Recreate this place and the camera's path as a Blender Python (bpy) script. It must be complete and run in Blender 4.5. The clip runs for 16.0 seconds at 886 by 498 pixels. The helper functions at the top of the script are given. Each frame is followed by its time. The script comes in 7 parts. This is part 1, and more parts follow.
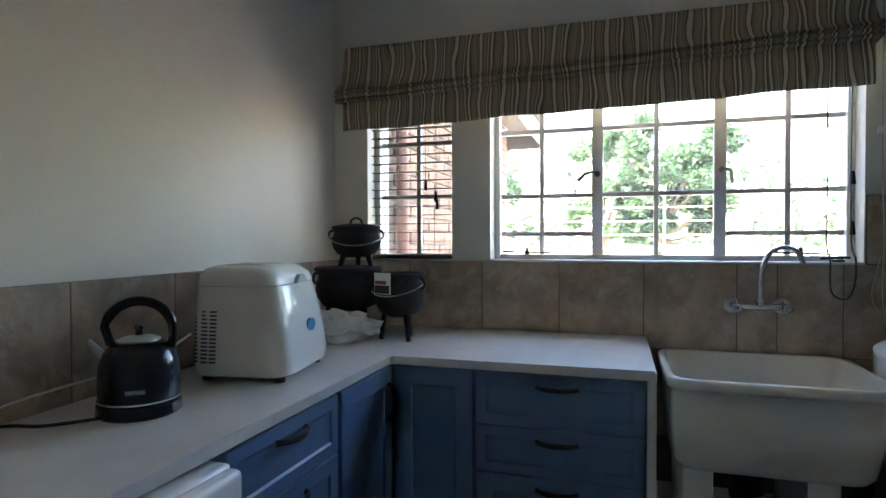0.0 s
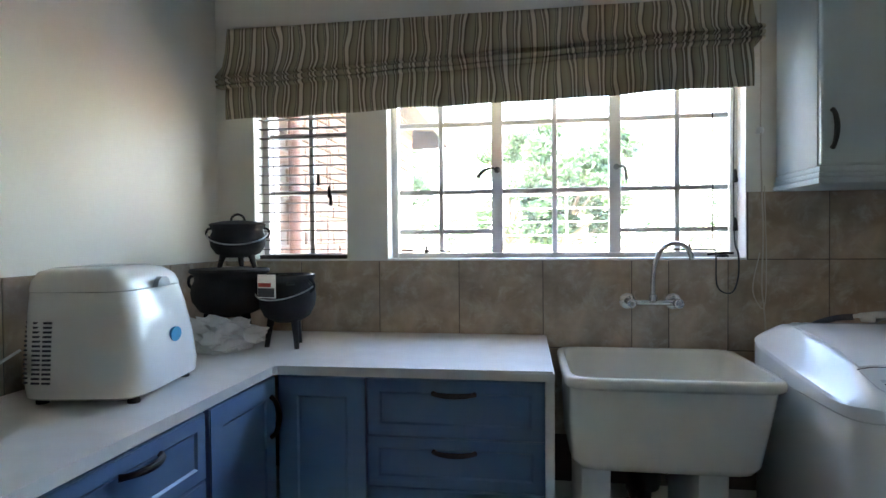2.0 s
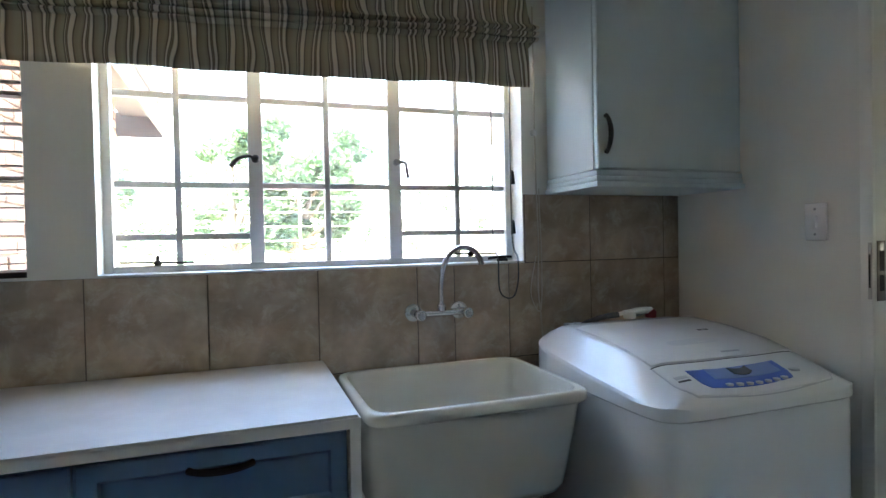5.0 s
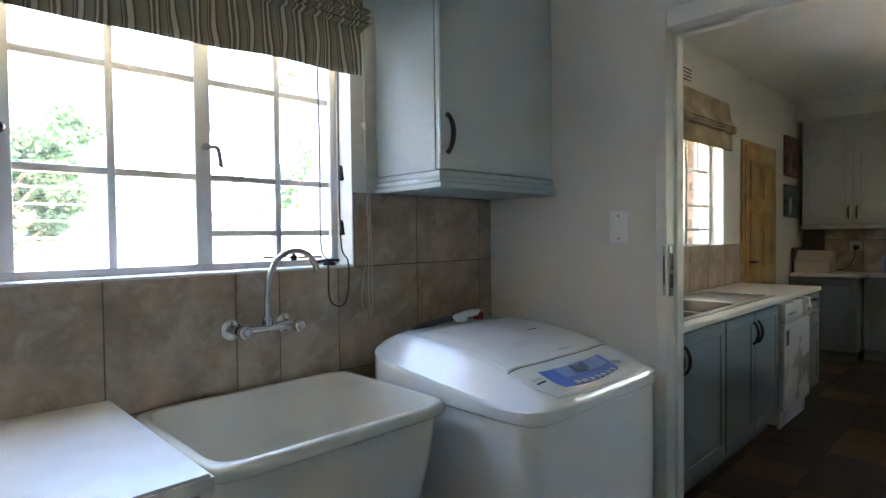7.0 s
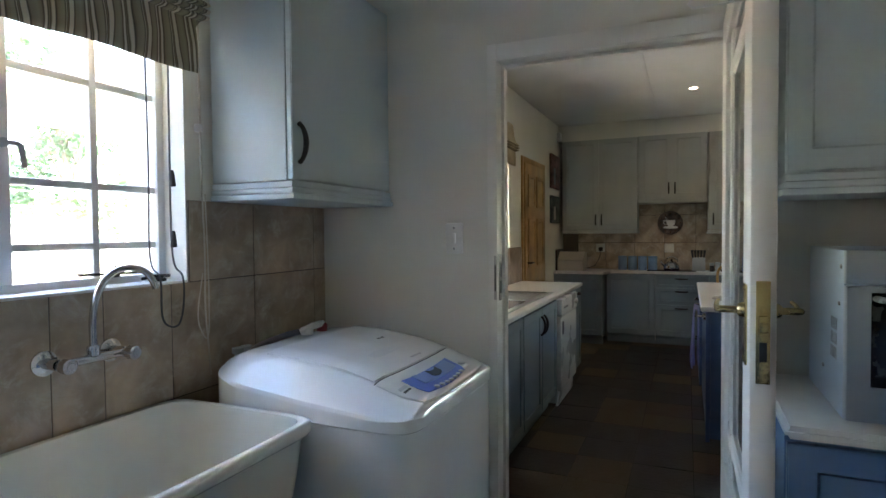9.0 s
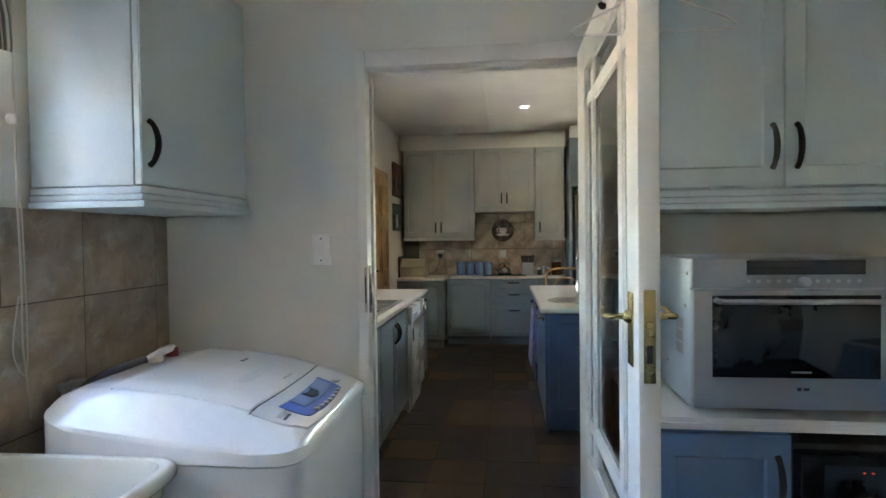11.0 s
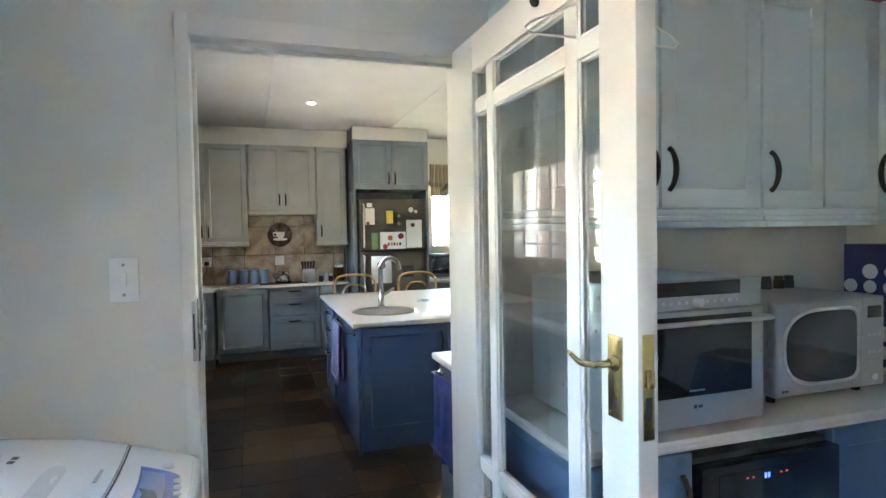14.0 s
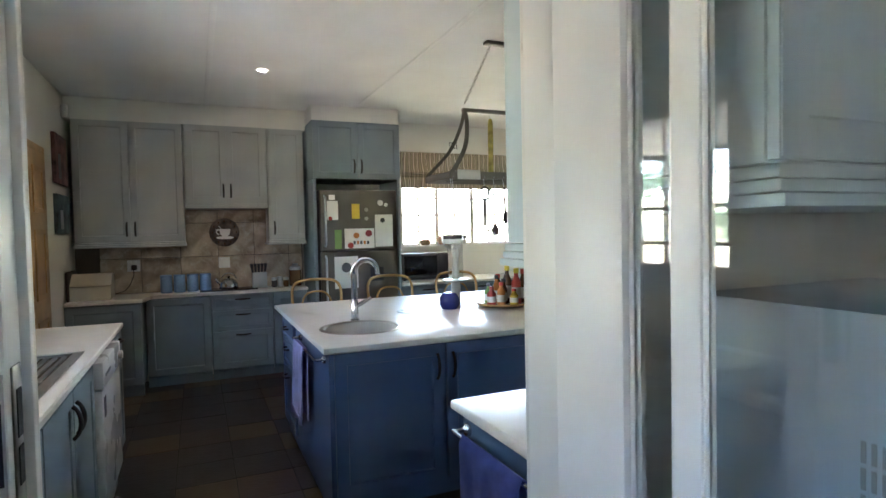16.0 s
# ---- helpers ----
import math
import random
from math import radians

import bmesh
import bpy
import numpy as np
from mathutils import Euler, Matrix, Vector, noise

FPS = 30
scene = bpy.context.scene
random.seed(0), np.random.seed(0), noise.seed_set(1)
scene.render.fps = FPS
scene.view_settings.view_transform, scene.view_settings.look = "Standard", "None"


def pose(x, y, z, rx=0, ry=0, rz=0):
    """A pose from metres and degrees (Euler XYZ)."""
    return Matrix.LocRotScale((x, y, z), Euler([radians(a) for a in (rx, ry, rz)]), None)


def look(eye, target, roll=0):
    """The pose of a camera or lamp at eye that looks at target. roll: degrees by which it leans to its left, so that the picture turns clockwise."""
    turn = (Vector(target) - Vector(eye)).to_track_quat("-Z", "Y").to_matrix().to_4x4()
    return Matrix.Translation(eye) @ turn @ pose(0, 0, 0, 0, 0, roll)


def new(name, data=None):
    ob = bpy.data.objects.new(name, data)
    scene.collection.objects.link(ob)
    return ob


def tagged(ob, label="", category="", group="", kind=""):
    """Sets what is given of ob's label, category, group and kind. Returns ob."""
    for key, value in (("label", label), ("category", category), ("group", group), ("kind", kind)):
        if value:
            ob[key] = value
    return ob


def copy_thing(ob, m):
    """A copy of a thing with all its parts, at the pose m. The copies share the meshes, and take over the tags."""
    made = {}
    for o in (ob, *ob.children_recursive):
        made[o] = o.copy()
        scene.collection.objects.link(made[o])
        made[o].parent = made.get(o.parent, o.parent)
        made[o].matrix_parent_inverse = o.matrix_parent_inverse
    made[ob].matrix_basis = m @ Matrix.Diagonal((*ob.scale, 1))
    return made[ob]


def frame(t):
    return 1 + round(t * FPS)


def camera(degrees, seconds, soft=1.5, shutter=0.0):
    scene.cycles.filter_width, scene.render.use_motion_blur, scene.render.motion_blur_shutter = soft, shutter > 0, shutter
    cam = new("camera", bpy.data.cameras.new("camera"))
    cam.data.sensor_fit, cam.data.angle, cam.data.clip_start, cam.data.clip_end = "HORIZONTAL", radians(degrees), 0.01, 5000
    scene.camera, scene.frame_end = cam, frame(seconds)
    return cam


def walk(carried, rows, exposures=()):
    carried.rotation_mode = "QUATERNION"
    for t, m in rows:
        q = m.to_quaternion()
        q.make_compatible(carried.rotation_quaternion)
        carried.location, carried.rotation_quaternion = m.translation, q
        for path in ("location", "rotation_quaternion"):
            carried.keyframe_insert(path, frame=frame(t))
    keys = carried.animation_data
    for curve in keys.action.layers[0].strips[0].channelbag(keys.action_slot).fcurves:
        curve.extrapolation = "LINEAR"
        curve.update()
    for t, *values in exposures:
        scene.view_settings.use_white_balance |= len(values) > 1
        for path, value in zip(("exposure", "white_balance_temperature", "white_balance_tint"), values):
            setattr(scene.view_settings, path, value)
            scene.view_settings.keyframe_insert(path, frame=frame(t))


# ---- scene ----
cam = camera(76.4, 16.0)
PATH = [
    (0, (-0.203, 1.661, 1.323), (-0.795, 3.571, 1.281), -0.2),
    (0.5, (-0.181, 1.682, 1.316), (-0.704, 3.612, 1.279), -0.5),
    (1, (-0.159, 1.716, 1.321), (-0.616, 3.663, 1.277), -0.8),
    (1.5, (-0.172, 1.759, 1.31), (-0.547, 3.723, 1.273), -0.5),
    (2, (-0.171, 1.804, 1.306), (-0.459, 3.783, 1.269), -0.5),
    (2.5, (-0.175, 1.839, 1.301), (-0.356, 3.831, 1.262), -0.5),
    (3, (-0.183, 1.896, 1.312), (-0.248, 3.894, 1.263), -0.6),
    (3.2, (-0.209, 1.926, 1.307), (-0.221, 3.925, 1.263), -0.6),
    (5.3, (-0.358, 2.253, 1.31), (0.441, 4.087, 1.272), -1.0),
    (5.5, (-0.384, 2.281, 1.311), (0.505, 4.072, 1.265), -0.8),
    (6, (-0.443, 2.341, 1.303), (0.631, 4.028, 1.263), -0.9),
    (6.5, (-0.467, 2.447, 1.317), (0.793, 4.0, 1.27), -0.8),
    (7, (-0.483, 2.511, 1.323), (0.915, 3.94, 1.273), -0.7),
    (7.5, (-0.514, 2.578, 1.331), (1.007, 3.876, 1.284), -0.9),
    (8, (-0.553, 2.641, 1.351), (1.098, 3.768, 1.287), -0.4),
    (8.5, (-0.599, 2.677, 1.357), (1.154, 3.637, 1.296), -0.4),
    (9, (-0.647, 2.687, 1.367), (1.187, 3.483, 1.308), -0.5),
    (9.5, (-0.664, 2.72, 1.379), (1.234, 3.348, 1.319), -0.5),
    (9.7, (-0.664, 2.737, 1.38), (1.253, 3.304, 1.323), -0.4),
    (11.8, (-0.635, 2.997, 1.399), (1.364, 2.962, 1.347), -0.8),
    (12, (-0.658, 3.054, 1.415), (1.338, 2.94, 1.359), -0.7),
    (12.5, (-0.665, 3.153, 1.444), (1.31, 2.839, 1.388), -0.8),
    (13, (-0.63, 3.199, 1.463), (1.312, 2.725, 1.407), -0.8),
    (13.5, (-0.506, 3.215, 1.451), (1.405, 2.63, 1.392), -0.8),
    (14, (-0.303, 3.205, 1.458), (1.59, 2.563, 1.398), -1.0),
    (14.5, (-0.095, 3.212, 1.447), (1.777, 2.511, 1.384), -1.1),
    (14.7, (-0.02, 3.208, 1.443), (1.853, 2.507, 1.388), -1.1),
    (14.8, (0.024, 3.213, 1.438), (1.895, 2.508, 1.401), -1.6),
    (15, (0.145, 3.225, 1.451), (1.997, 2.475, 1.384), -1.3),
    (15.5, (0.364, 3.207, 1.452), (2.201, 2.419, 1.382), -1.3),
    (16, (0.602, 3.144, 1.436), (2.433, 2.344, 1.369), -1.2),
]
EXPOSURES = [(0, 4.9, 7000, 14), (1, 5.25, 7000, 14), (2, 5.62, 7000, 14), (3, 5.38, 7000, 14), (5.5, 5.62, 7000, 14), (6.5, 5.78, 7100, 14), (8.5, 5.66, 7100, 14), (9.5, 5.7, 7100, 14), (12, 6.8, 7250, 14), (13.2, 7.13, 7000, 14), (14.5, 6.4, 6700, 15), (15, 6.17, 6650, 16), (16, 6.2, 6450, 17)]
walk(cam, [(t, look(eye, target, roll)) for t, eye, target, roll in PATH], EXPOSURES)
SKY, SUN, LAMP = 0.15, 5.0, 0.03
SPOTS = [(3.59, 3.15), (5.16, 2.64), (6.03, 0.46)]

# ---- world, sun, large lights ----
world = bpy.data.worlds.new("world")
scene.world = world
world.use_nodes = True
wn = world.node_tree
sky = wn.nodes.new("ShaderNodeTexSky")
sky.sky_type = "NISHITA"
sky.sun_disc = False
sky.sun_elevation = radians(58)
sky.sun_rotation = radians(200)
wn.links.new(sky.outputs[0], wn.nodes["Background"].inputs[0])
wn.nodes["Background"].inputs[1].default_value = SKY

sun = new("sun", bpy.data.lights.new("sun", "SUN"))
sun.data.energy = SUN
sun.data.angle = radians(0.6)
sun.data.color = (1.0, 0.95, 0.88)
sun.matrix_world = look((0, 0, 30), (5.4, 15.0, 0))


# ---- materials ----
def rgb(c):
    return (*c, 1.0)


def mat(name, col, rough=0.5, metal=0.0, var=0.06, scale=3.0, fine=70.0, bump=0.02, coat=0.0, tint=None, rand=0.0):
    m = bpy.data.materials.new(name)
    m.use_nodes = True
    nt = m.node_tree
    p = nt.nodes["Principled BSDF"]
    p.inputs["Roughness"].default_value = rough
    p.inputs["Metallic"].default_value = metal
    p.inputs["Coat Weight"].default_value = coat
    tc = nt.nodes.new("ShaderNodeTexCoord")
    n1 = nt.nodes.new("ShaderNodeTexNoise")
    n1.inputs["Scale"].default_value = scale
    n1.inputs["Detail"].default_value = 5
    n2 = nt.nodes.new("ShaderNodeTexNoise")
    n2.inputs["Scale"].default_value = fine
    n2.inputs["Detail"].default_value = 3
    for n in (n1, n2):
        nt.links.new(tc.outputs["Object"], n.inputs["Vector"])
    ramp = nt.nodes.new("ShaderNodeValToRGB")
    lo = [max(0, c * (1 - 2.2 * var)) for c in col] if tint is None else tint
    hi = [min(1, c * (1 + 1.6 * var)) for c in col]
    ramp.color_ramp.elements[0].position, ramp.color_ramp.elements[1].position = 0.3, 0.72
    ramp.color_ramp.elements[0].color, ramp.color_ramp.elements[1].color = rgb(lo), rgb(hi)
    nt.links.new(n1.outputs["Fac"], ramp.inputs["Fac"])
    mul = nt.nodes.new("ShaderNodeMix")
    mul.data_type, mul.blend_type = "RGBA", "MULTIPLY"
    mul.inputs["Factor"].default_value = min(1.0, var * 3)
    nt.links.new(ramp.outputs["Color"], mul.inputs["A"])
    nt.links.new(n2.outputs["Color"], mul.inputs["B"])
    g = nt.nodes.new("ShaderNodeValToRGB")
    g.color_ramp.elements[0].color, g.color_ramp.elements[1].color = (0.75, 0.75, 0.75, 1), (1.15, 1.15, 1.15, 1)
    nt.links.new(n2.outputs["Fac"], g.inputs["Fac"])
    nt.links.new(g.outputs["Color"], mul.inputs["B"])
    out = mul.outputs["Result"]
    if rand:
        oi = nt.nodes.new("ShaderNodeObjectInfo")
        hsv = nt.nodes.new("ShaderNodeHueSaturation")
        mr = nt.nodes.new("ShaderNodeMapRange")
        mr.inputs["To Min"].default_value, mr.inputs["To Max"].default_value = 1 - rand, 1 + rand
        nt.links.new(oi.outputs["Random"], mr.inputs["Value"])
        nt.links.new(mr.outputs["Result"], hsv.inputs["Value"])
        nt.links.new(out, hsv.inputs["Color"])
        out = hsv.outputs["Color"]
    nt.links.new(out, p.inputs["Base Color"])
    rr = nt.nodes.new("ShaderNodeMapRange")
    rr.inputs["To Min"].default_value, rr.inputs["To Max"].default_value = max(0.02, rough - 0.07), min(1, rough + 0.07)
    nt.links.new(n1.outputs["Fac"], rr.inputs["Value"])
    nt.links.new(rr.outputs["Result"], p.inputs["Roughness"])
    if bump:
        b = nt.nodes.new("ShaderNodeBump")
        b.inputs["Strength"].default_value = bump * 5
        b.inputs["Distance"].default_value = 0.004
        nt.links.new(n2.outputs["Fac"], b.inputs["Height"])
        nt.links.new(b.outputs["Normal"], p.inputs["Normal"])
    return m


def glow(name, col, strength):
    m = bpy.data.materials.new(name)
    m.use_nodes = True
    p = m.node_tree.nodes["Principled BSDF"]
    p.inputs["Base Color"].default_value = rgb(col)
    p.inputs["Emission Color"].default_value = rgb(col)
    p.inputs["Emission Strength"].default_value = strength
    return m


def thin_glass(name, tint, gloss=1.0, veil=0.0):
    m = bpy.data.materials.new(name)
    m.use_nodes = True
    nt = m.node_tree
    nt.nodes.remove(nt.nodes["Principled BSDF"])
    tr = nt.nodes.new("ShaderNodeBsdfTransparent")
    tr.inputs[0].default_value = rgb(tint)
    gl = nt.nodes.new("ShaderNodeBsdfGlossy")
    gl.inputs["Roughness"].default_value = 0.01
    fr = nt.nodes.new("ShaderNodeLayerWeight")
    pw = nt.nodes.new("ShaderNodeMath")
    pw.operation = "POWER"
    pw.inputs[1].default_value = 4.0
    mu = nt.nodes.new("ShaderNodeMath")
    mu.operation = "MULTIPLY_ADD"
    mu.inputs[1].default_value = 0.9
    mu.inputs[2].default_value = 0.04 * gloss
    mu.use_clamp = True
    fr.inputs["Blend"].default_value = 0.5
    nt.links.new(fr.outputs["Facing"], pw.inputs[0])
    nt.links.new(pw.outputs[0], mu.inputs[0])
    mx = nt.nodes.new("ShaderNodeMixShader")
    nt.links.new(mu.outputs[0], mx.inputs[0])
    # pale veil in the pane stands in for outdoor glare and haze
    if veil:
        tl = nt.nodes.new("ShaderNodeBsdfTranslucent")
        tl.inputs[0].default_value = (0.9, 0.9, 0.88, 1)
        md = nt.nodes.new("ShaderNodeMixShader")
        md.inputs[0].default_value = veil
        nt.links.new(tr.outputs[0], md.inputs[1])
        nt.links.new(tl.outputs[0], md.inputs[2])
        nt.links.new(md.outputs[0], mx.inputs[1])
    else:
        nt.links.new(tr.outputs[0], mx.inputs[1])
    nt.links.new(gl.outputs[0], mx.inputs[2])
    nt.links.new(mx.outputs[0], nt.nodes["Material Output"].inputs[0])
    return m


def striped(name):
    """Woven cloth with wavy upright stripes of uneven width."""
    m = bpy.data.materials.new(name)
    m.use_nodes = True
    nt = m.node_tree
    p = nt.nodes["Principled BSDF"]
    p.inputs["Roughness"].default_value = 0.9
    tc = nt.nodes.new("ShaderNodeTexCoord")
    mp = nt.nodes.new("ShaderNodeMapping")
    mp.inputs["Scale"].default_value = (1.0, 0.0, 0.45)
    nz = nt.nodes.new("ShaderNodeTexNoise")
    nz.inputs["Scale"].default_value = 9.0
    nz.inputs["Detail"].default_value = 1.0
    sub = nt.nodes.new("ShaderNodeVectorMath")
    sub.operation = "MULTIPLY_ADD"
    sub.inputs[1].default_value = (0.062, 0.0, 0.0)
    nt.links.new(tc.outputs["Object"], mp.inputs["Vector"])
    nt.links.new(mp.outputs["Vector"], nz.inputs["Vector"])
    nt.links.new(nz.outputs["Color"], sub.inputs[0])
    nt.links.new(tc.outputs["Object"], sub.inputs[2])
    sep = nt.nodes.new("ShaderNodeSeparateXYZ")
    nt.links.new(sub.outputs["Vector"], sep.inputs[0])
    mul = nt.nodes.new("ShaderNodeMath")
    mul.operation = "MULTIPLY"
    mul.inputs[1].default_value = 9.2
    nt.links.new(sep.outputs["X"], mul.inputs[0])
    fr = nt.nodes.new("ShaderNodeMath")
    fr.operation = "FRACT"
    nt.links.new(mul.outputs[0], fr.inputs[0])
    ramp = nt.nodes.new("ShaderNodeValToRGB")
    cr = ramp.color_ramp
    cr.interpolation = "LINEAR"
    light, mid, dark, olive = (0.66, 0.585, 0.45, 1), (0.29, 0.232, 0.155, 1), (0.065, 0.047, 0.032, 1), (0.35, 0.315, 0.215, 1)
    stops = ((0.0, light), (0.09, light), (0.11, dark), (0.15, mid), (0.27, olive), (0.33, mid), (0.36, dark), (0.38, light), (0.41, light), (0.43, dark), (0.455, mid), (0.475, dark), (0.495, mid),
             (0.52, light), (0.575, light), (0.60, dark), (0.66, mid), (0.76, olive), (0.83, olive), (0.87, dark), (0.89, light), (0.91, dark), (0.93, mid), (0.96, dark), (0.985, light))
    cr.elements[0].position, cr.elements[0].color = stops[0]
    cr.elements[1].position, cr.elements[1].color = stops[-1]
    for pos, c in stops[1:-1]:
        e = cr.elements.new(pos)
        e.color = c
    nt.links.new(fr.outputs[0], ramp.inputs[0])
    nt.links.new(ramp.outputs[0], p.inputs["Base Color"])
    wv = nt.nodes.new("ShaderNodeTexNoise")
    wv.inputs["Scale"].default_value = 350
    b = nt.nodes.new("ShaderNodeBump")
    b.inputs["Strength"].default_value = 0.25
    b.inputs["Distance"].default_value = 0.002
    nt.links.new(tc.outputs["Object"], wv.inputs["Vector"])
    nt.links.new(wv.outputs["Fac"], b.inputs["Height"])
    nt.links.new(b.outputs["Normal"], p.inputs["Normal"])
    return m


def slate(name):
    m = mat(name, (0.03, 0.025, 0.022), 0.5, var=0.25, scale=5, fine=40, bump=0.12)
    nt = m.node_tree
    p = nt.nodes["Principled BSDF"]
    src = p.inputs["Base Color"].links[0].from_socket
    oi = nt.nodes.new("ShaderNodeObjectInfo")
    ramp = nt.nodes.new("ShaderNodeValToRGB")
    cr = ramp.color_ramp
    cr.elements[0].color = (0.016, 0.015, 0.016, 1)
    cr.elements[1].color = (0.10, 0.062, 0.026, 1)
    for pos, c in ((0.45, (0.020, 0.017, 0.016, 1)), (0.66, (0.03, 0.021, 0.017, 1)), (0.74, (0.075, 0.036, 0.018, 1)), (0.87, (0.085, 0.052, 0.022, 1))):
        e = cr.elements.new(pos)
        e.color = c
    mx = nt.nodes.new("ShaderNodeMix")
    mx.data_type, mx.blend_type = "RGBA", "MIX"
    mx.inputs["Factor"].default_value = 0.75
    nt.links.new(oi.outputs["Random"], ramp.inputs[0])
    nt.links.new(src, mx.inputs["A"])
    nt.links.new(ramp.outputs[0], mx.inputs["B"])
    nt.links.new(mx.outputs["Result"], p.inputs["Base Color"])
    return m


def stone_tile(name):
    """Brown stone-look glaze with pale cloudy flecks."""
    m = mat(name, (0.415, 0.322, 0.238), 0.34, var=0.2, scale=6.5, fine=38, bump=0.035, tint=(0.25, 0.185, 0.128), rand=0.05)
    nt = m.node_tree
    p = nt.nodes["Principled BSDF"]
    src = p.inputs["Base Color"].links[0].from_socket
    geo = nt.nodes.new("ShaderNodeNewGeometry")
    nz = nt.nodes.new("ShaderNodeTexNoise")
    nz.inputs["Scale"].default_value = 11.0
    nz.inputs["Detail"].default_value = 9.0
    nz.inputs["Roughness"].default_value = 0.72
    nz.inputs["Distortion"].default_value = 0.6
    nt.links.new(geo.outputs["Position"], nz.inputs["Vector"])
    rp = nt.nodes.new("ShaderNodeMapRange")
    rp.inputs["From Min"].default_value, rp.inputs["From Max"].default_value = 0.50, 0.66
    rp.inputs["To Max"].default_value = 0.75
    nt.links.new(nz.outputs["Fac"], rp.inputs["Value"])
    mx = nt.nodes.new("ShaderNodeMix")
    mx.data_type = "RGBA"
    mx.inputs["B"].default_value = (0.52, 0.46, 0.375, 1)
    nt.links.new(rp.outputs["Result"], mx.inputs["Factor"])
    nt.links.new(src, mx.inputs["A"])
    nt.links.new(mx.outputs["Result"], p.inputs["Base Color"])
    return m


def leaf_mat(name, col, *args, **kw):
    """A leaf lets part of the light through."""
    m = mat(name, col, *args, **kw)
    nt = m.node_tree
    p = nt.nodes["Principled BSDF"]
    tl = nt.nodes.new("ShaderNodeBsdfTranslucent")
    mx = nt.nodes.new("ShaderNodeMixShader")
    mx.inputs[0].default_value = 0.45
    nt.links.new(p.inputs["Base Color"].links[0].from_socket, tl.inputs[0])
    nt.links.new(p.outputs[0], mx.inputs[1])
    nt.links.new(tl.outputs[0], mx.inputs[2])
    nt.links.new(mx.outputs[0], nt.nodes["Material Output"].inputs[0])
    return m


M_WALL = mat("white_wall_paint", (0.74, 0.725, 0.665), 0.55, var=0.03, scale=1.6, fine=120, bump=0.02)
M_CEIL = mat("ceiling_paint", (0.78, 0.77, 0.75), 0.8, var=0.03, scale=1.5, fine=90)
M_TRIM = mat("gloss_cream_paint", (0.76, 0.74, 0.69), 0.4, var=0.015, scale=3, fine=40, bump=0.015)
M_TILE = stone_tile("travertine_look_tile")
M_GROUT = mat("brown_grout", (0.15, 0.115, 0.09), 0.9, var=0.1)
M_TOP = mat("white_quartz_top", (0.74, 0.72, 0.69), 0.32, var=0.03, scale=12, fine=260, bump=0.008)
M_BLUE = mat("mid_blue_cabinet_paint", (0.115, 0.205, 0.345), 0.42, var=0.05, scale=2.5, fine=60, bump=0.012)
M_PALE = mat("pale_blue_cabinet_paint", (0.50, 0.585, 0.60), 0.40, var=0.03, scale=2.5, fine=60, bump=0.01)
M_KPALE = mat("pale_grey_blue_paint", (0.43, 0.45, 0.435), 0.4, var=0.04, scale=2.5, fine=60, bump=0.01)
M_GREY = mat("grey_blue_cabinet_paint", (0.188, 0.234, 0.268), 0.42, var=0.05, scale=2.5, fine=60, bump=0.01)
M_NAVY = mat("navy_cabinet_paint", (0.075, 0.125, 0.26), 0.4, var=0.06, scale=2.5, fine=60, bump=0.012)
M_BRONZE = mat("dark_bronze", (0.03, 0.026, 0.024), 0.36, metal=0.35, var=0.12, scale=20)
M_IRON = mat("black_cast_iron", (0.012, 0.011, 0.011), 0.78, var=0.2, scale=15, fine=180, bump=0.08)
M_BLACKP = mat("black_gloss_plastic", (0.012, 0.012, 0.014), 0.18, var=0.1, bump=0.0)
M_NAVYP = mat("black_enamel", (0.016, 0.018, 0.026), 0.16, var=0.08, bump=0.0)
M_RUB = mat("black_rubber", (0.02, 0.02, 0.02), 0.7)
M_WHITEP = mat("white_plastic", (0.72, 0.72, 0.70), 0.28, var=0.02, scale=4, bump=0.004)
M_WHITEG = mat("cream_white_gloss_plastic", (0.78, 0.775, 0.73), 0.14, var=0.02, scale=4, bump=0.003)
M_ENAM = mat("white_appliance_enamel", (0.74, 0.75, 0.74), 0.13, var=0.02, scale=4, bump=0.003)
M_CERAM = mat("white_fireclay", (0.76, 0.745, 0.66), 0.14, var=0.03, scale=4, fine=20, bump=0.006)
M_CHROME = mat("chrome", (0.58, 0.58, 0.59), 0.12, metal=1.0, var=0.03, bump=0.0)
M_STEEL = mat("brushed_steel", (0.55, 0.57, 0.59), 0.3, metal=1.0, var=0.05, scale=3, fine=150, bump=0.01)
M_FRIDGE = mat("dark_stainless_steel", (0.155, 0.14, 0.12), 0.34, metal=0.85, var=0.05, scale=2, fine=120, bump=0.006)
M_STEELP = mat("silver_grey_panel", (0.37, 0.385, 0.39), 0.36, metal=0.5, var=0.03, bump=0.005)
M_BRASS = mat("worn_brass", (0.66, 0.53, 0.26), 0.26, metal=1.0, var=0.14, scale=25, fine=120, bump=0.03)
M_SATIN = mat("satin_nickel", (0.45, 0.43, 0.40), 0.35, metal=1.0, var=0.08)
M_DGLASS = mat("dark_oven_glass", (0.012, 0.014, 0.017), 0.05, var=0.05, bump=0.0)
M_BLUEL = mat("blue_panel_print", (0.05, 0.13, 0.50), 0.3, var=0.06)
M_PANELB = mat("pale_blue_panel_print", (0.16, 0.25, 0.50), 0.3, var=0.05)
M_BLUEO = mat("sky_blue_badge", (0.07, 0.35, 0.62), 0.2, var=0.04)
M_PGREY = mat("pale_grey_plastic", (0.47, 0.49, 0.50), 0.35, var=0.03)
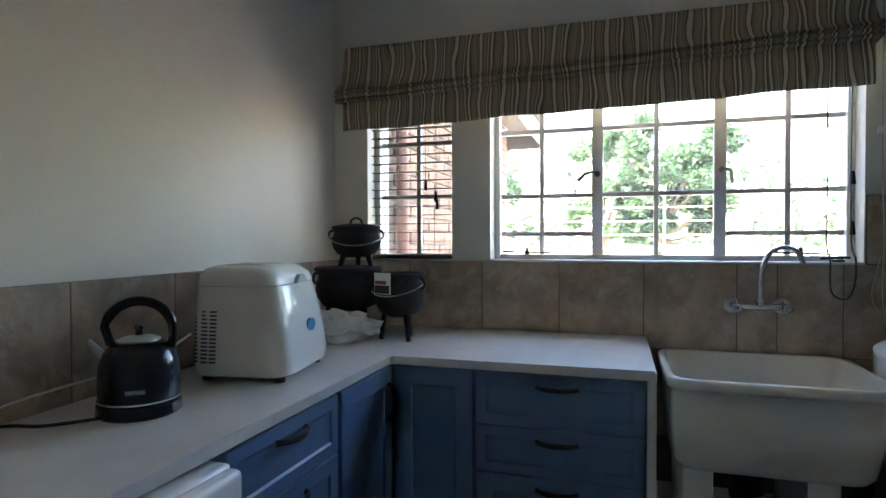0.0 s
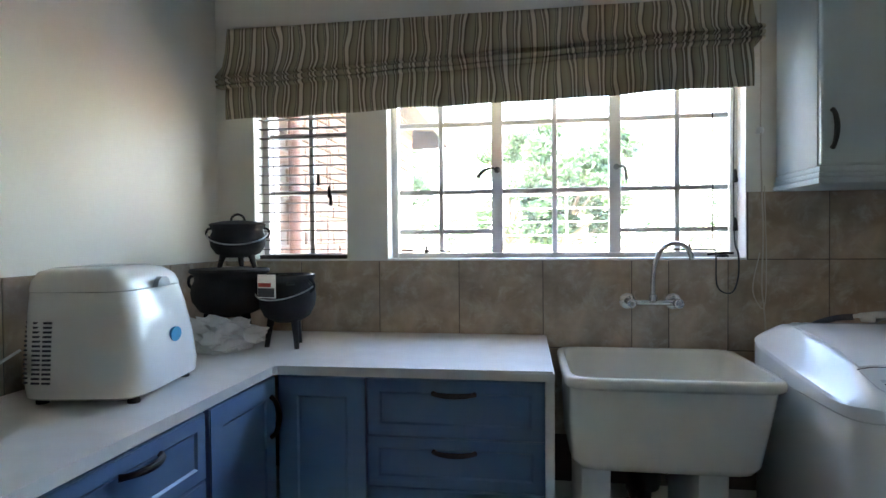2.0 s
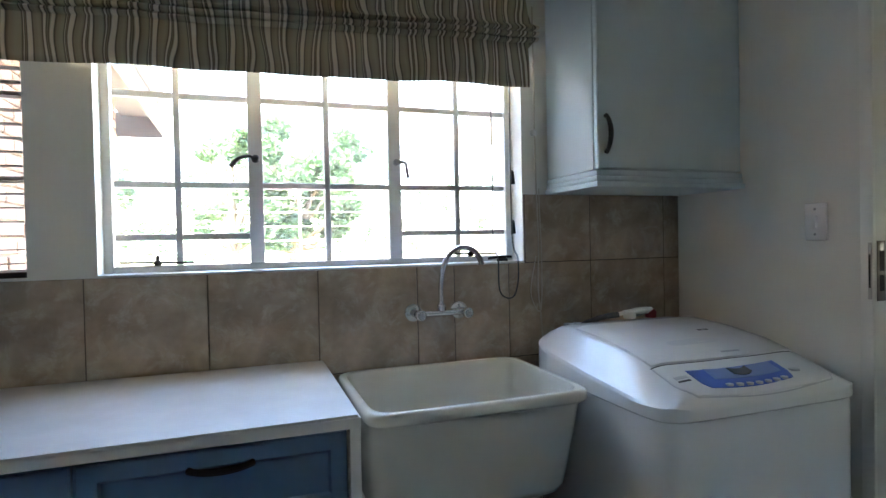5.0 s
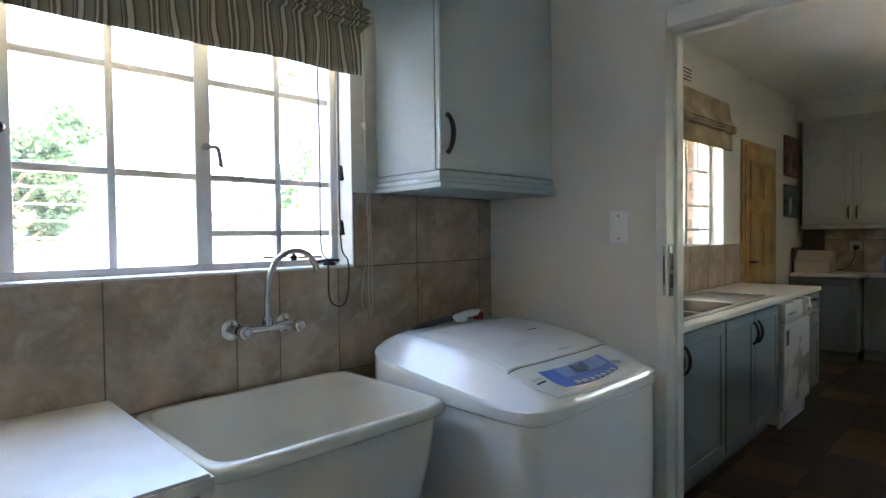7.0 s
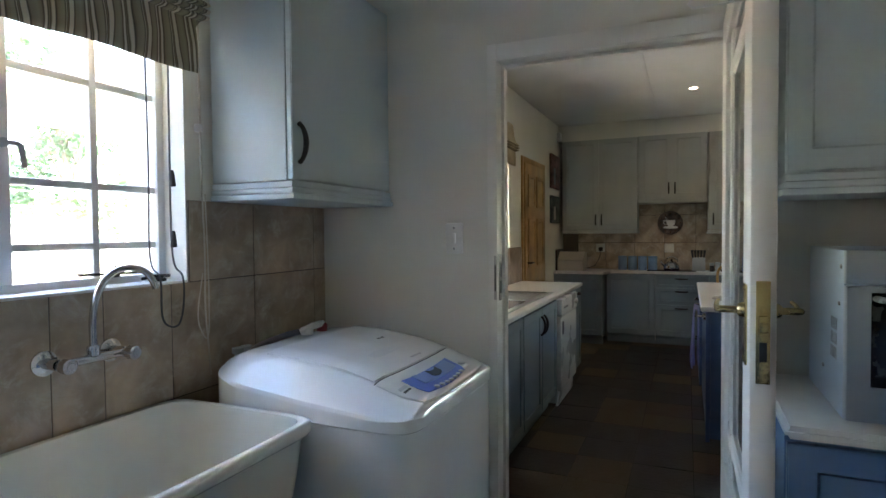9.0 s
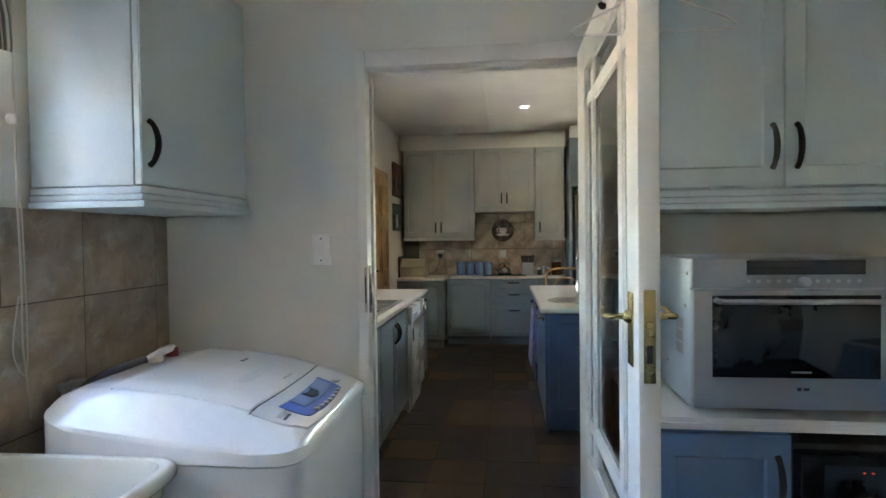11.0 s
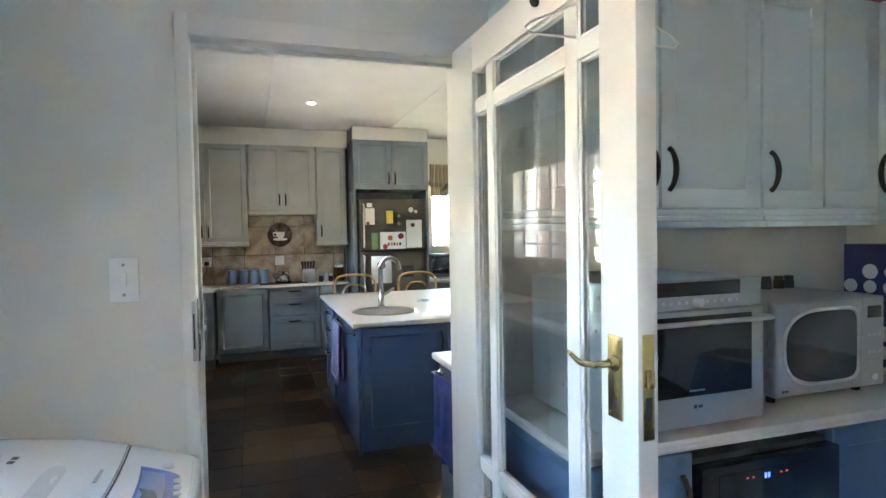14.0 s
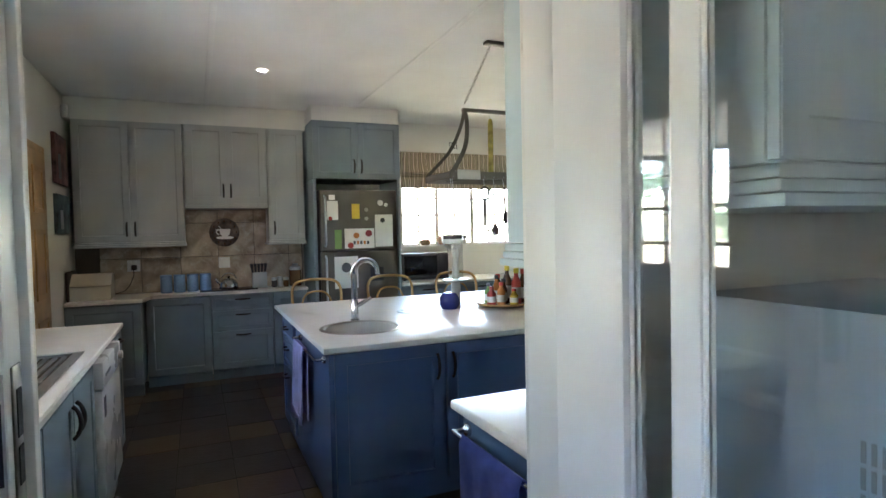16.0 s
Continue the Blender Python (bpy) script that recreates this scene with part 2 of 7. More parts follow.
M_CASE = mat("galvanised_oven_casing", (0.56, 0.63, 0.68), 0.32, metal=0.55, var=0.06, scale=4, fine=150, bump=0.008)
M_SWITCH = mat("bright_white_plastic", (0.86, 0.86, 0.85), 0.25, var=0.02, bump=0.003)
M_LCD = mat("grey_display", (0.12, 0.14, 0.15), 0.2, var=0.05)
M_CLOTH = mat("white_cotton_cloth", (0.72, 0.72, 0.70), 0.95, var=0.05, scale=10, fine=300, bump=0.12)
M_TOWEL = mat("blue_terry_towel", (0.075, 0.115, 0.43), 0.95, var=0.15, scale=12, fine=350, bump=0.25)
M_TOWELL = mat("lilac_terry_towel", (0.36, 0.37, 0.66), 0.95, var=0.1, scale=12, fine=350, bump=0.25)
M_PINE = mat("varnished_pine", (0.46, 0.27, 0.10), 0.4, var=0.18, scale=4, fine=45, bump=0.03)
M_CANE = mat("honey_bentwood", (0.52, 0.30, 0.10), 0.35, var=0.12, scale=8, fine=60)
M_DARKW = mat("dark_wood_slat", (0.035, 0.022, 0.016), 0.4, var=0.15, scale=10)
M_STEELW = mat("white_steel_window_paint", (0.74, 0.73, 0.71), 0.35, var=0.03)
M_BRICK = mat("weathered_brick", (0.25, 0.15, 0.10), 0.85, var=0.2, scale=14, fine=90, bump=0.15, rand=0.22)
M_MORTAR = mat("pale_mortar", (0.24, 0.205, 0.17), 0.95, var=0.12, scale=20, bump=0.1)
M_PINK = mat("terracotta_paint", (0.30, 0.15, 0.115), 0.8, var=0.1)
M_ROOFW = mat("brown_fascia_paint", (0.045, 0.026, 0.017), 0.6, var=0.12)
M_ROOF = mat("grey_roof_sheet", (0.25, 0.24, 0.23), 0.7, var=0.12)
M_BARK = mat("bark", (0.13, 0.10, 0.07), 0.9, var=0.25, scale=12, bump=0.2)
M_LEAF = leaf_mat("green_leaf", (0.05, 0.105, 0.042), 0.6, var=0.3, scale=2.2, fine=25, bump=0.0)
M_LEAF2 = leaf_mat("dark_green_leaf", (0.045, 0.09, 0.042), 0.6, var=0.3, scale=2.0, fine=25, bump=0.0)
M_GRASS = mat("dry_lawn", (0.26, 0.25, 0.16), 0.95, var=0.25, scale=1.2, fine=40, bump=0.15)
M_PAVE = mat("pale_paving", (0.45, 0.41, 0.36), 0.9, var=0.12, scale=2, fine=40, bump=0.1)
M_SLATE = slate("slate_floor_tile")
M_DARKGROUT = mat("dark_floor_grout", (0.03, 0.027, 0.024), 0.9, var=0.15)
M_STRIPE = striped("striped_blind_cloth")
M_PANE = thin_glass("window_pane", (0.97, 0.985, 0.975), 1.0, 0.02)
M_DOORG = thin_glass("door_pane", (0.965, 0.985, 0.98), 1.5)
M_CLEAR = thin_glass("clear_plastic", (0.9, 0.92, 0.93), 1.4)
M_LINEN = mat("beige_linen", (0.40, 0.335, 0.225), 0.95, var=0.16, scale=7, fine=220, bump=0.1)
M_BEIGE = mat("beige_cord", (0.55, 0.50, 0.42), 0.9)
M_TIN = mat("cornflower_tin", (0.20, 0.33, 0.58), 0.35, var=0.06)
M_CREAMB = mat("cream_bread_bin", (0.62, 0.57, 0.45), 0.4, var=0.05)
M_PAPER = mat("white_paper", (0.78, 0.77, 0.74), 0.85, var=0.03)
M_RED = mat("red_print", (0.50, 0.06, 0.04), 0.5, var=0.1)
M_DRED = mat("dark_red_box", (0.28, 0.03, 0.04), 0.55, var=0.1)
M_YEL = mat("yellow_print", (0.70, 0.50, 0.05), 0.5, var=0.1)
M_OLIVEY = mat("mustard_cloth", (0.42, 0.36, 0.10), 0.9, var=0.2, scale=20)
M_GREEN = mat("green_print", (0.22, 0.36, 0.10), 0.6, var=0.1)
M_ORANGE = mat("orange_spice", (0.55, 0.20, 0.04), 0.5, var=0.1)
M_BROWN = mat("brown_sauce", (0.10, 0.045, 0.02), 0.25, var=0.1)
M_DBLUE = mat("deep_blue_box", (0.018, 0.022, 0.12), 0.4, var=0.1)
M_COBALT = mat("cobalt_glaze", (0.015, 0.025, 0.17), 0.15, var=0.1)
M_DIM = mat("dark_print", (0.05, 0.05, 0.055), 0.5, var=0.1)
M_MAROON = mat("maroon_canvas", (0.14, 0.06, 0.05), 0.8, var=0.4, scale=9)
M_CLOCK = mat("mottled_taupe_clock_face", (0.13, 0.095, 0.075), 0.6, var=0.4, scale=14)
M_RACK = mat("dull_rack_steel", (0.20, 0.185, 0.165), 0.42, metal=0.8, var=0.08)
M_TEAL = mat("teal_canvas", (0.07, 0.11, 0.11), 0.8, var=0.35, scale=9)
M_BASKET = mat("woven_basket", (0.30, 0.16, 0.08), 0.8, var=0.3, scale=30, bump=0.2)
M_SPOT = glow("downlight_lens", (1.0, 0.86, 0.66), 0.6)
M_LEDR = glow("red_indicator", (1.0, 0.08, 0.02), 0.009)
M_LEDB = glow("blue_digits", (0.08, 0.2, 1.0), 0.02)


# ---- mesh helpers ----
def link(name, bm, material, parent=None, smooth=True, angle=38):
    me = bpy.data.meshes.new(name)
    bmesh.ops.recalc_face_normals(bm, faces=bm.faces[:])
    bm.to_mesh(me)
    bm.free()
    me.materials.append(material)
    if smooth:
        me.shade_smooth()
        me.set_sharp_from_angle(angle=radians(angle))
    ob = new(name, me)
    if parent is not None:
        ob.parent = parent
    return ob


def part(name, bm, material, parent, label="", angle=38):
    ob = link(name, bm, material, parent, True, angle)
    if label:
        ob["label"] = label
    return ob


def thing(name, label, category, x=0, y=0, z=0, rz=0, group=""):
    ob = new(name)
    ob.empty_display_size = 0.1
    ob.matrix_basis = pose(x, y, z, 0, 0, rz)
    return tagged(ob, label, category, group)


def setting(ob, label, category=""):
    return tagged(ob, label, category, "", "structure")


def add_box(bm, x0, x1, y0, y1, z0, z1, bev=0.0, seg=2):
    vs = [bm.verts.new((x, y, z)) for x in (x0, x1) for y in (y0, y1) for z in (z0, z1)]
    fs = [bm.faces.new([vs[i] for i in f]) for f in ((0, 1, 3, 2), (4, 6, 7, 5), (0, 4, 5, 1), (2, 3, 7, 6), (0, 2, 6, 4), (1, 5, 7, 3))]
    if bev:
        es = list({e for f in fs for e in f.edges})
        bmesh.ops.bevel(bm, geom=es, offset=bev, segments=seg, affect="EDGES", profile=0.5)
    return fs


def box(x0, x1, y0, y1, z0, z1, bev=0.0, seg=2):
    bm = bmesh.new()
    add_box(bm, x0, x1, y0, y1, z0, z1, bev, seg)
    return bm


def lathe(profile, n=28, cx=0.0, cy=0.0, bm=None):
    """Turns (radius, height) pairs about an upright axis."""
    bm = bm or bmesh.new()
    rings = []
    for r, z in profile:
        if r < 1e-5:
            rings.append([bm.verts.new((cx, cy, z))])
        else:
            rings.append([bm.verts.new((cx + r * math.cos(2 * math.pi * i / n), cy + r * math.sin(2 * math.pi * i / n), z)) for i in range(n)])
    for a, b in zip(rings, rings[1:]):
        for i in range(n):
            j = (i + 1) % n
            if len(a) == 1 and len(b) == 1:
                continue
            if len(a) == 1:
                bm.faces.new((a[0], b[j], b[i]))
            elif len(b) == 1:
                bm.faces.new((a[i], a[j], b[0]))
            else:
                bm.faces.new((a[i], a[j], b[j], b[i]))
    for r in (rings[0], rings[-1]):
        if len(r) > 1:
            bm.faces.new(r)
    return bm


def tube(points, r, n=8, bm=None, flat=1.0, closed=False):
    """A round bar swept along points; flat squeezes it along its second side."""
    bm = bm or bmesh.new()
    pts = [Vector(p) for p in points]
    rings = []
    up = Vector((0, 0, 1))
    prev = None
    for i, p in enumerate(pts):
        if closed:
            d = (pts[(i + 1) % len(pts)] - pts[i - 1]).normalized()
        else:
            d = (pts[min(i + 1, len(pts) - 1)] - pts[max(i - 1, 0)]).normalized()
        if prev is None:
            a = d.cross(up) if abs(d.dot(up)) < 0.95 else d.cross(Vector((1, 0, 0)))
        else:
            a = prev - d * prev.dot(d)
        a.normalize()
        prev = a
        b = d.cross(a)
        rr = r[i] if isinstance(r, (list, tuple)) else r
        rings.append([bm.verts.new(p + a * rr * math.cos(2 * math.pi * k / n) + b * rr * flat * math.sin(2 * math.pi * k / n)) for k in range(n)])
    pairs = list(zip(rings, rings[1:])) + ([(rings[-1], rings[0])] if closed else [])
    for a, b in pairs:
        for k in range(n):
            bm.faces.new((a[k], a[(k + 1) % n], b[(k + 1) % n], b[k]))
    if not closed:
        bm.faces.new(rings[0])
        bm.faces.new(list(reversed(rings[-1])))
    return bm


def spline(pts, n=8):
    """Catmull-Rom through the points."""
    ps = [Vector(p) for p in pts]
    ps = [2 * ps[0] - ps[1]] + ps + [2 * ps[-1] - ps[-2]]
    out = []
    for i in range(1, len(ps) - 2):
        a, b, c, d = ps[i - 1:i + 3]
        for k in range(n):
            t = k / n
            out.append(0.5 * ((2 * b) + (c - a) * t + (2 * a - 5 * b + 4 * c - d) * t * t + (3 * b - a - 3 * c + d) * t ** 3))
    out.append(ps[-2])
    return out


def arc(cx, cz, r, a0, a1, n=12, y=0.0):
    return [(cx + r * math.cos(radians(a0 + (a1 - a0) * i / n)), y, cz + r * math.sin(radians(a0 + (a1 - a0) * i / n))) for i in range(n + 1)]


def superloop(w, d, e, n=40):
    """A rounded rectangle as a superellipse, w by d across."""
    out = []
    for i in range(n):
        a = 2 * math.pi * i / n
        c, s = math.cos(a), math.sin(a)
        out.append((w / 2 * math.copysign(abs(c) ** (2 / e), c), d / 2 * math.copysign(abs(s) ** (2 / e), s)))
    return out


def loft(sections, cap=True, bm=None):
    """sections: lists of (x, y, z) of one length."""
    bm = bm or bmesh.new()
    rings = [[bm.verts.new(p) for p in s] for s in sections]
    n = len(rings[0])
    for a, b in zip(rings, rings[1:]):
        for k in range(n):
            bm.faces.new((a[k], a[(k + 1) % n], b[(k + 1) % n], b[k]))
    if cap:
        bm.faces.new(rings[0])
        bm.faces.new(list(reversed(rings[-1])))
    return bm


def ring_section(w, d, e, z, cx=0.0, cy=0.0, n=40):
    return [(cx + x, cy + y, z) for x, y in superloop(w, d, e, n)]


def holed_wall(axis, at, thick, u0, u1, z0, z1, holes):
    """A wall of that thickness whose inner face lies at 'at'; holes: (u0, u1, z0, z1), cut right through."""
    bm = bmesh.new()
    us = sorted({u0, u1, *(h[0] for h in holes), *(h[1] for h in holes)})
    zs = sorted({z0, z1, *(h[2] for h in holes), *(h[3] for h in holes)})

    def solid(i, j):
        if not (0 <= i < len(us) - 1 and 0 <= j < len(zs) - 1):
            return False
        cu, cz = (us[i] + us[i + 1]) / 2, (zs[j] + zs[j + 1]) / 2
        return not any(h[0] < cu < h[1] and h[2] < cz < h[3] for h in holes)

    def quad(*ps):
        vs = []
        for u, v, z in ps:
            vs.append(bm.verts.new((v, u, z) if axis == "x" else (u, v, z)))
        bm.faces.new(vs)

    a, b = at, at + thick
    for i in range(len(us) - 1):
        for j in range(len(zs) - 1):
            if not solid(i, j):
                continue
            p, q, r, s = us[i], us[i + 1], zs[j], zs[j + 1]
            quad((p, a, r), (q, a, r), (q, a, s), (p, a, s))
            quad((p, b, r), (p, b, s), (q, b, s), (q, b, r))
            if not solid(i - 1, j):
                quad((p, a, r), (p, a, s), (p, b, s), (p, b, r))
            if not solid(i + 1, j):
                quad((q, a, r), (q, b, r), (q, b, s), (q, a, s))
            if not solid(i, j - 1):
                quad((p, a, r), (p, b, r), (q, b, r), (q, a, r))
            if not solid(i, j + 1):
                quad((p, a, s), (q, a, s), (q, b, s), (p, b, s))
    bmesh.ops.remove_doubles(bm, verts=bm.verts[:], dist=1e-5)
    return bm


def panel(x0, x1, z0, z1, y=0.0, t=0.02, rail=0.06, recess=0.0055, flat=False):
    """A framed cabinet front that faces -y."""
    rail = min(rail, 0.21 * min(x1 - x0, z1 - z0))
    bm = bmesh.new()
    fs = add_box(bm, x0, x1, y - t, y, z0, z1)
    front = next(f for f in fs if f.calc_center_median().y < y - t + 1e-4)
    if not flat and min(x1 - x0, z1 - z0) > 2.4 * rail:
        bmesh.ops.recalc_face_normals(bm, faces=bm.faces[:])
        for width, depth in ((rail, 0.0), (0.006, -recess)):
            bm.normal_update()
            bmesh.ops.inset_individual(bm, faces=[front], thickness=width, depth=depth, use_even_offset=True)
        bm.normal_update()
    outer = [e for e in bm.edges if e.calc_length() > 0.03 and all(abs(v.co.x - x0) < 1e-5 or abs(v.co.x - x1) < 1e-5 for v in e.verts)
             and all(abs(v.co.z - z0) < 1e-5 or abs(v.co.z - z1) < 1e-5 for v in e.verts) and all(v.co.y < y - t + 1e-4 for v in e.verts)]
    bmesh.ops.bevel(bm, geom=outer, offset=0.003, segments=2, affect="EDGES")
    return bm


def bow_handle(x, z, y, length=0.125, upright=True):
    """A bow handle with flared feet, standing off a front that faces -y."""
    pts, rad = [], []
    for i in range(13):
        t = i / 12
        s = (t - 0.5) * length
        off = 0.028 * math.sin(math.pi * t) ** 0.6 + 0.002
        pts.append((x, y - off, z + s) if upright else (x + s, y - off, z))
        rad.append(0.0085 if i in (0, 12) else 0.0068 + 0.0022 * math.sin(math.pi * t))
    return tube(pts, rad, 8)


def base_unit(name, label, w, d, x, y, rz, paint, fronts, h=0.84, group="", plinth=0.1, open_top=False):
    """A floor cabinet whose front lies at local y = 0. fronts: (x0, x1, z0, z1, handle) with handle 'l', 'r', 'h' or ''."""
    t = thing(name, label, "cabinet", x, y, 0, rz, group)
    bm = box(0, w, 0.002, d, plinth, h, 0.0 if open_top else 0.002)
    if open_top:
        bmesh.ops.delete(bm, geom=[f for f in bm.faces if f.calc_center_median().z > h - 0.001], context="FACES")
    part("body", bm, paint, t)
    part("plinth", box(0.0, w, 0.05, 0.068, 0.0, plinth - 0.002), paint, t)
    for x0, x1, z0, z1, hd in fronts:
        door = part("drawer_front" if hd == "h" else "door", panel(x0, x1, z0, z1), paint, t)
        if hd == "h":
            part("handle", bow_handle((x0 + x1) / 2, z1 - min(0.04, (z1 - z0) * 0.4), -0.02, 0.13, False), M_BRONZE, door, "dark bronze bow handle")
        elif hd:
            part("handle", bow_handle(x0 + 0.035 if hd == "l" else x1 - 0.035, z1 - 0.12, -0.02, 0.13), M_BRONZE, door, "dark bronze bow handle")
    return t


def wall_unit(name, label, w, d, x, y, rz, z0, z1, paint, fronts, cornice=(True, True), group="", drop=0.06, flat=False):
    """A wall cabinet; its front lies at local y = 0. fronts: (x0, x1, handle side)."""
    t = thing(name, label, "wall cabinet", x, y, z0, rz, group)
    h = z1 - z0
    part("body", box(0, w, 0.002, d, 0, h, 0.002), paint, t)
    for x0, x1, hd in fronts:
        door = part("door", panel(x0, x1, 0.004, h - 0.003, rail=0.055, flat=flat), paint, t)
        if hd:
            part("handle", bow_handle(x0 + 0.032 if hd == "l" else x1 - 0.032, 0.12, -0.02, 0.125), M_BRONZE, door, "dark bronze bow handle")
    bm = bmesh.new()
    lx = -0.012 if cornice[0] else 0.0
    rx = w + 0.012 if cornice[1] else w
    add_box(bm, lx * 0.3, w + (rx - w) * 0.3, -0.022, d, -drop * 0.35, -0.003, 0.002)
    add_box(bm, lx * 0.7, w + (rx - w) * 0.7, -0.028, d, -drop * 0.68, -drop * 0.35 - 0.001, 0.006)
    add_box(bm, lx, rx, -0.036, d, -drop, -drop * 0.68 - 0.001, 0.003)
    part("cornice", bm, paint, t)
    return t


def pane(name, x0, x1, y, z0, z1, parent, material):
    ob = part(name, box(x0, x1, y - 0.002, y + 0.002, z0, z1), material, parent)
    ob.visible_shadow = False
    return ob


# ---- the setting: laundry room and kitchen ----
NY, EX, WX, SY, CZ = 4.163, 1.435, -1.53, 0.78, 2.70      # laundry faces: north, east, west, south, ceiling
KX0, KX1, KN, KS = 1.555, 6.85, 4.2, -1.25                # kitchen faces
JN, JS, DH = 3.380, 2.527, 2.04                             # doorway
CT, CTK = 0.905, 0.88                                      # counter heights: laundry, kitchen

setting(link("wall_north", holed_wall("y", NY + 0.008, 0.262, WX - 0.2, EX + 0.06, 0, CZ, [(-1.363, -0.936, 1.213, 2.1), (-0.755, 0.69, 1.213, 2.1)]), M_WALL, smooth=False), "white painted plaster wall with two windows", "wall")
setting(link("wall_east", holed_wall("x", EX, KX0 - EX, KS, NY + 0.008, 0, CZ, [(JS, JN, -1, DH)]), M_WALL, smooth=False), "white painted wall with the doorway to the kitchen", "wall")
setting(link("wall_west", box(WX - 0.2, WX - 0.008, SY - 0.2, NY + 0.008, 0, CZ), M_WALL, smooth=False), "plain white painted wall above the counter", "wall")
setting(link("wall_south", box(WX - 0.008, EX, SY - 0.2, SY, 0, CZ), M_WALL, smooth=False), "plain white painted wall", "wall")
setting(link("kitchen_wall_north", holed_wall("y", KN, 0.23, EX + 0.062, KX1, 0, CZ, [(2.43, 4.38, 1.195, 2.1)]), M_WALL, smooth=False), "white kitchen wall with a window and a pine door", "wall")
setting(link("kitchen_wall_east", holed_wall("x", KX1, 0.23, KS, KN + 0.23, 0, CZ, [(-0.75, 0.92, 1.25, 2.1)]), M_WALL, smooth=False), "white kitchen wall with a window behind the counter", "wall")
setting(link("kitchen_wall_south", box(EX, KX1 + 0.23, KS - 0.2, KS, 0, CZ), M_WALL, smooth=False), "plain white kitchen wall", "wall")
setting(link("ceiling", box(WX - 0.3, KX1 + 0.3, KS - 0.3, KN + 0.35, CZ, CZ + 0.2), M_CEIL, smooth=False), "flat white painted ceiling", "ceiling")
floor = setting(link("floor", box(WX - 0.2, KX1 + 0.2, KS - 0.2, NY + 0.2, -0.12, -0.004), M_DARKGROUT, smooth=False), "dark multicoloured slate tile floor", "floor")
bm = bmesh.new()
for y in (1.62, 3.02):
    add_box(bm, KX0, KX1, y - 0.02, y + 0.02, CZ - 0.006, CZ - 0.0005, 0.003)
add_box(bm, 3.0, 3.04, KS, KN, CZ - 0.008, CZ - 0.001, 0.003)
setting(link("ceiling_cover_strip", bm, M_CEIL), "thin white cover strips over the ceiling joints", "ceiling strip")

# doorway frame
bm = bmesh.new()
for x in (EX - 0.012, KX0 - 0.003):
    add_box(bm, x, x + 0.015, JN - 0.022, JN + 0.016, 0, DH + 0.043, 0.004)
    add_box(bm, x, x + 0.015, JS - 0.016, JS + 0.022, 0, DH + 0.043, 0.004)
    add_box(bm, x + 0.001, x + 0.014, JS + 0.022, JN - 0.022, DH - 0.020, DH + 0.042, 0.003)
add_box(bm, EX, KX0, JN - 0.022, JN - 0.001, 0, DH, 0.002)
add_box(bm, EX, KX0, JS + 0.001, JS + 0.022, 0, DH, 0.002)
add_box(bm, EX, KX0, JS + 0.022, JN - 0.022, DH - 0.022, DH - 0.001, 0.002)
add_box(bm, EX + 0.05, EX + 0.062, JN - 0.034, JN - 0.02, 0, DH - 0.02, 0.002)
add_box(bm, EX + 0.05, EX + 0.062, JS + 0.022, JN - 0.034, DH - 0.034, DH - 0.021, 0.002)
setting(link("door_frame", bm, M_TRIM), "cream gloss painted timber door frame", "door frame")

strike = thing("strike_plate", "worn metal lock strike plate let into the door frame", "strike plate", EX + 0.020, JN - 0.0225, 1.19)
bm = box(-0.018, 0.018, -0.003, 0.0, -0.09, 0.09, 0.001)
part("plate", bm, M_FRIDGE, strike)
part("lip", box(-0.0350, -0.0319, 0.003, 0.0135, -0.085, 0.085, 0.001), M_SATIN, strike, "worn metal lip on the frame edge")
part("lip_slot", box(-0.0362, -0.0345, 0.006, 0.0105, -0.05, 0.05), M_IRON, strike, "dark latch slot")
bm = box(-0.009, 0.009, -0.0045, -0.002, 0.0, 0.06)
add_box(bm, -0.009, 0.009, -0.0045, -0.002, -0.06, -0.012)
part("slot", bm, M_IRON, strike, "dark latch slots")

# light switch
sw = thing("light_switch", "white plastic wall light switch with one rocker", "light switch", EX, 3.538, 1.343, -90)
part("plate", box(-0.037, 0.037, -0.011, 0, -0.061, 0.061, 0.004), M_SWITCH, sw)
part("rocker", box(-0.008, 0.008, -0.018, -0.006, -0.02, 0.02, 0.002), M_SWITCH, sw)
for z in (-0.041, 0.041):
    s = tube([(0, -0.0105, z), (0, -0.0125, z)], 0.0045, 10)
    part("screw", s, M_STEELP, sw)


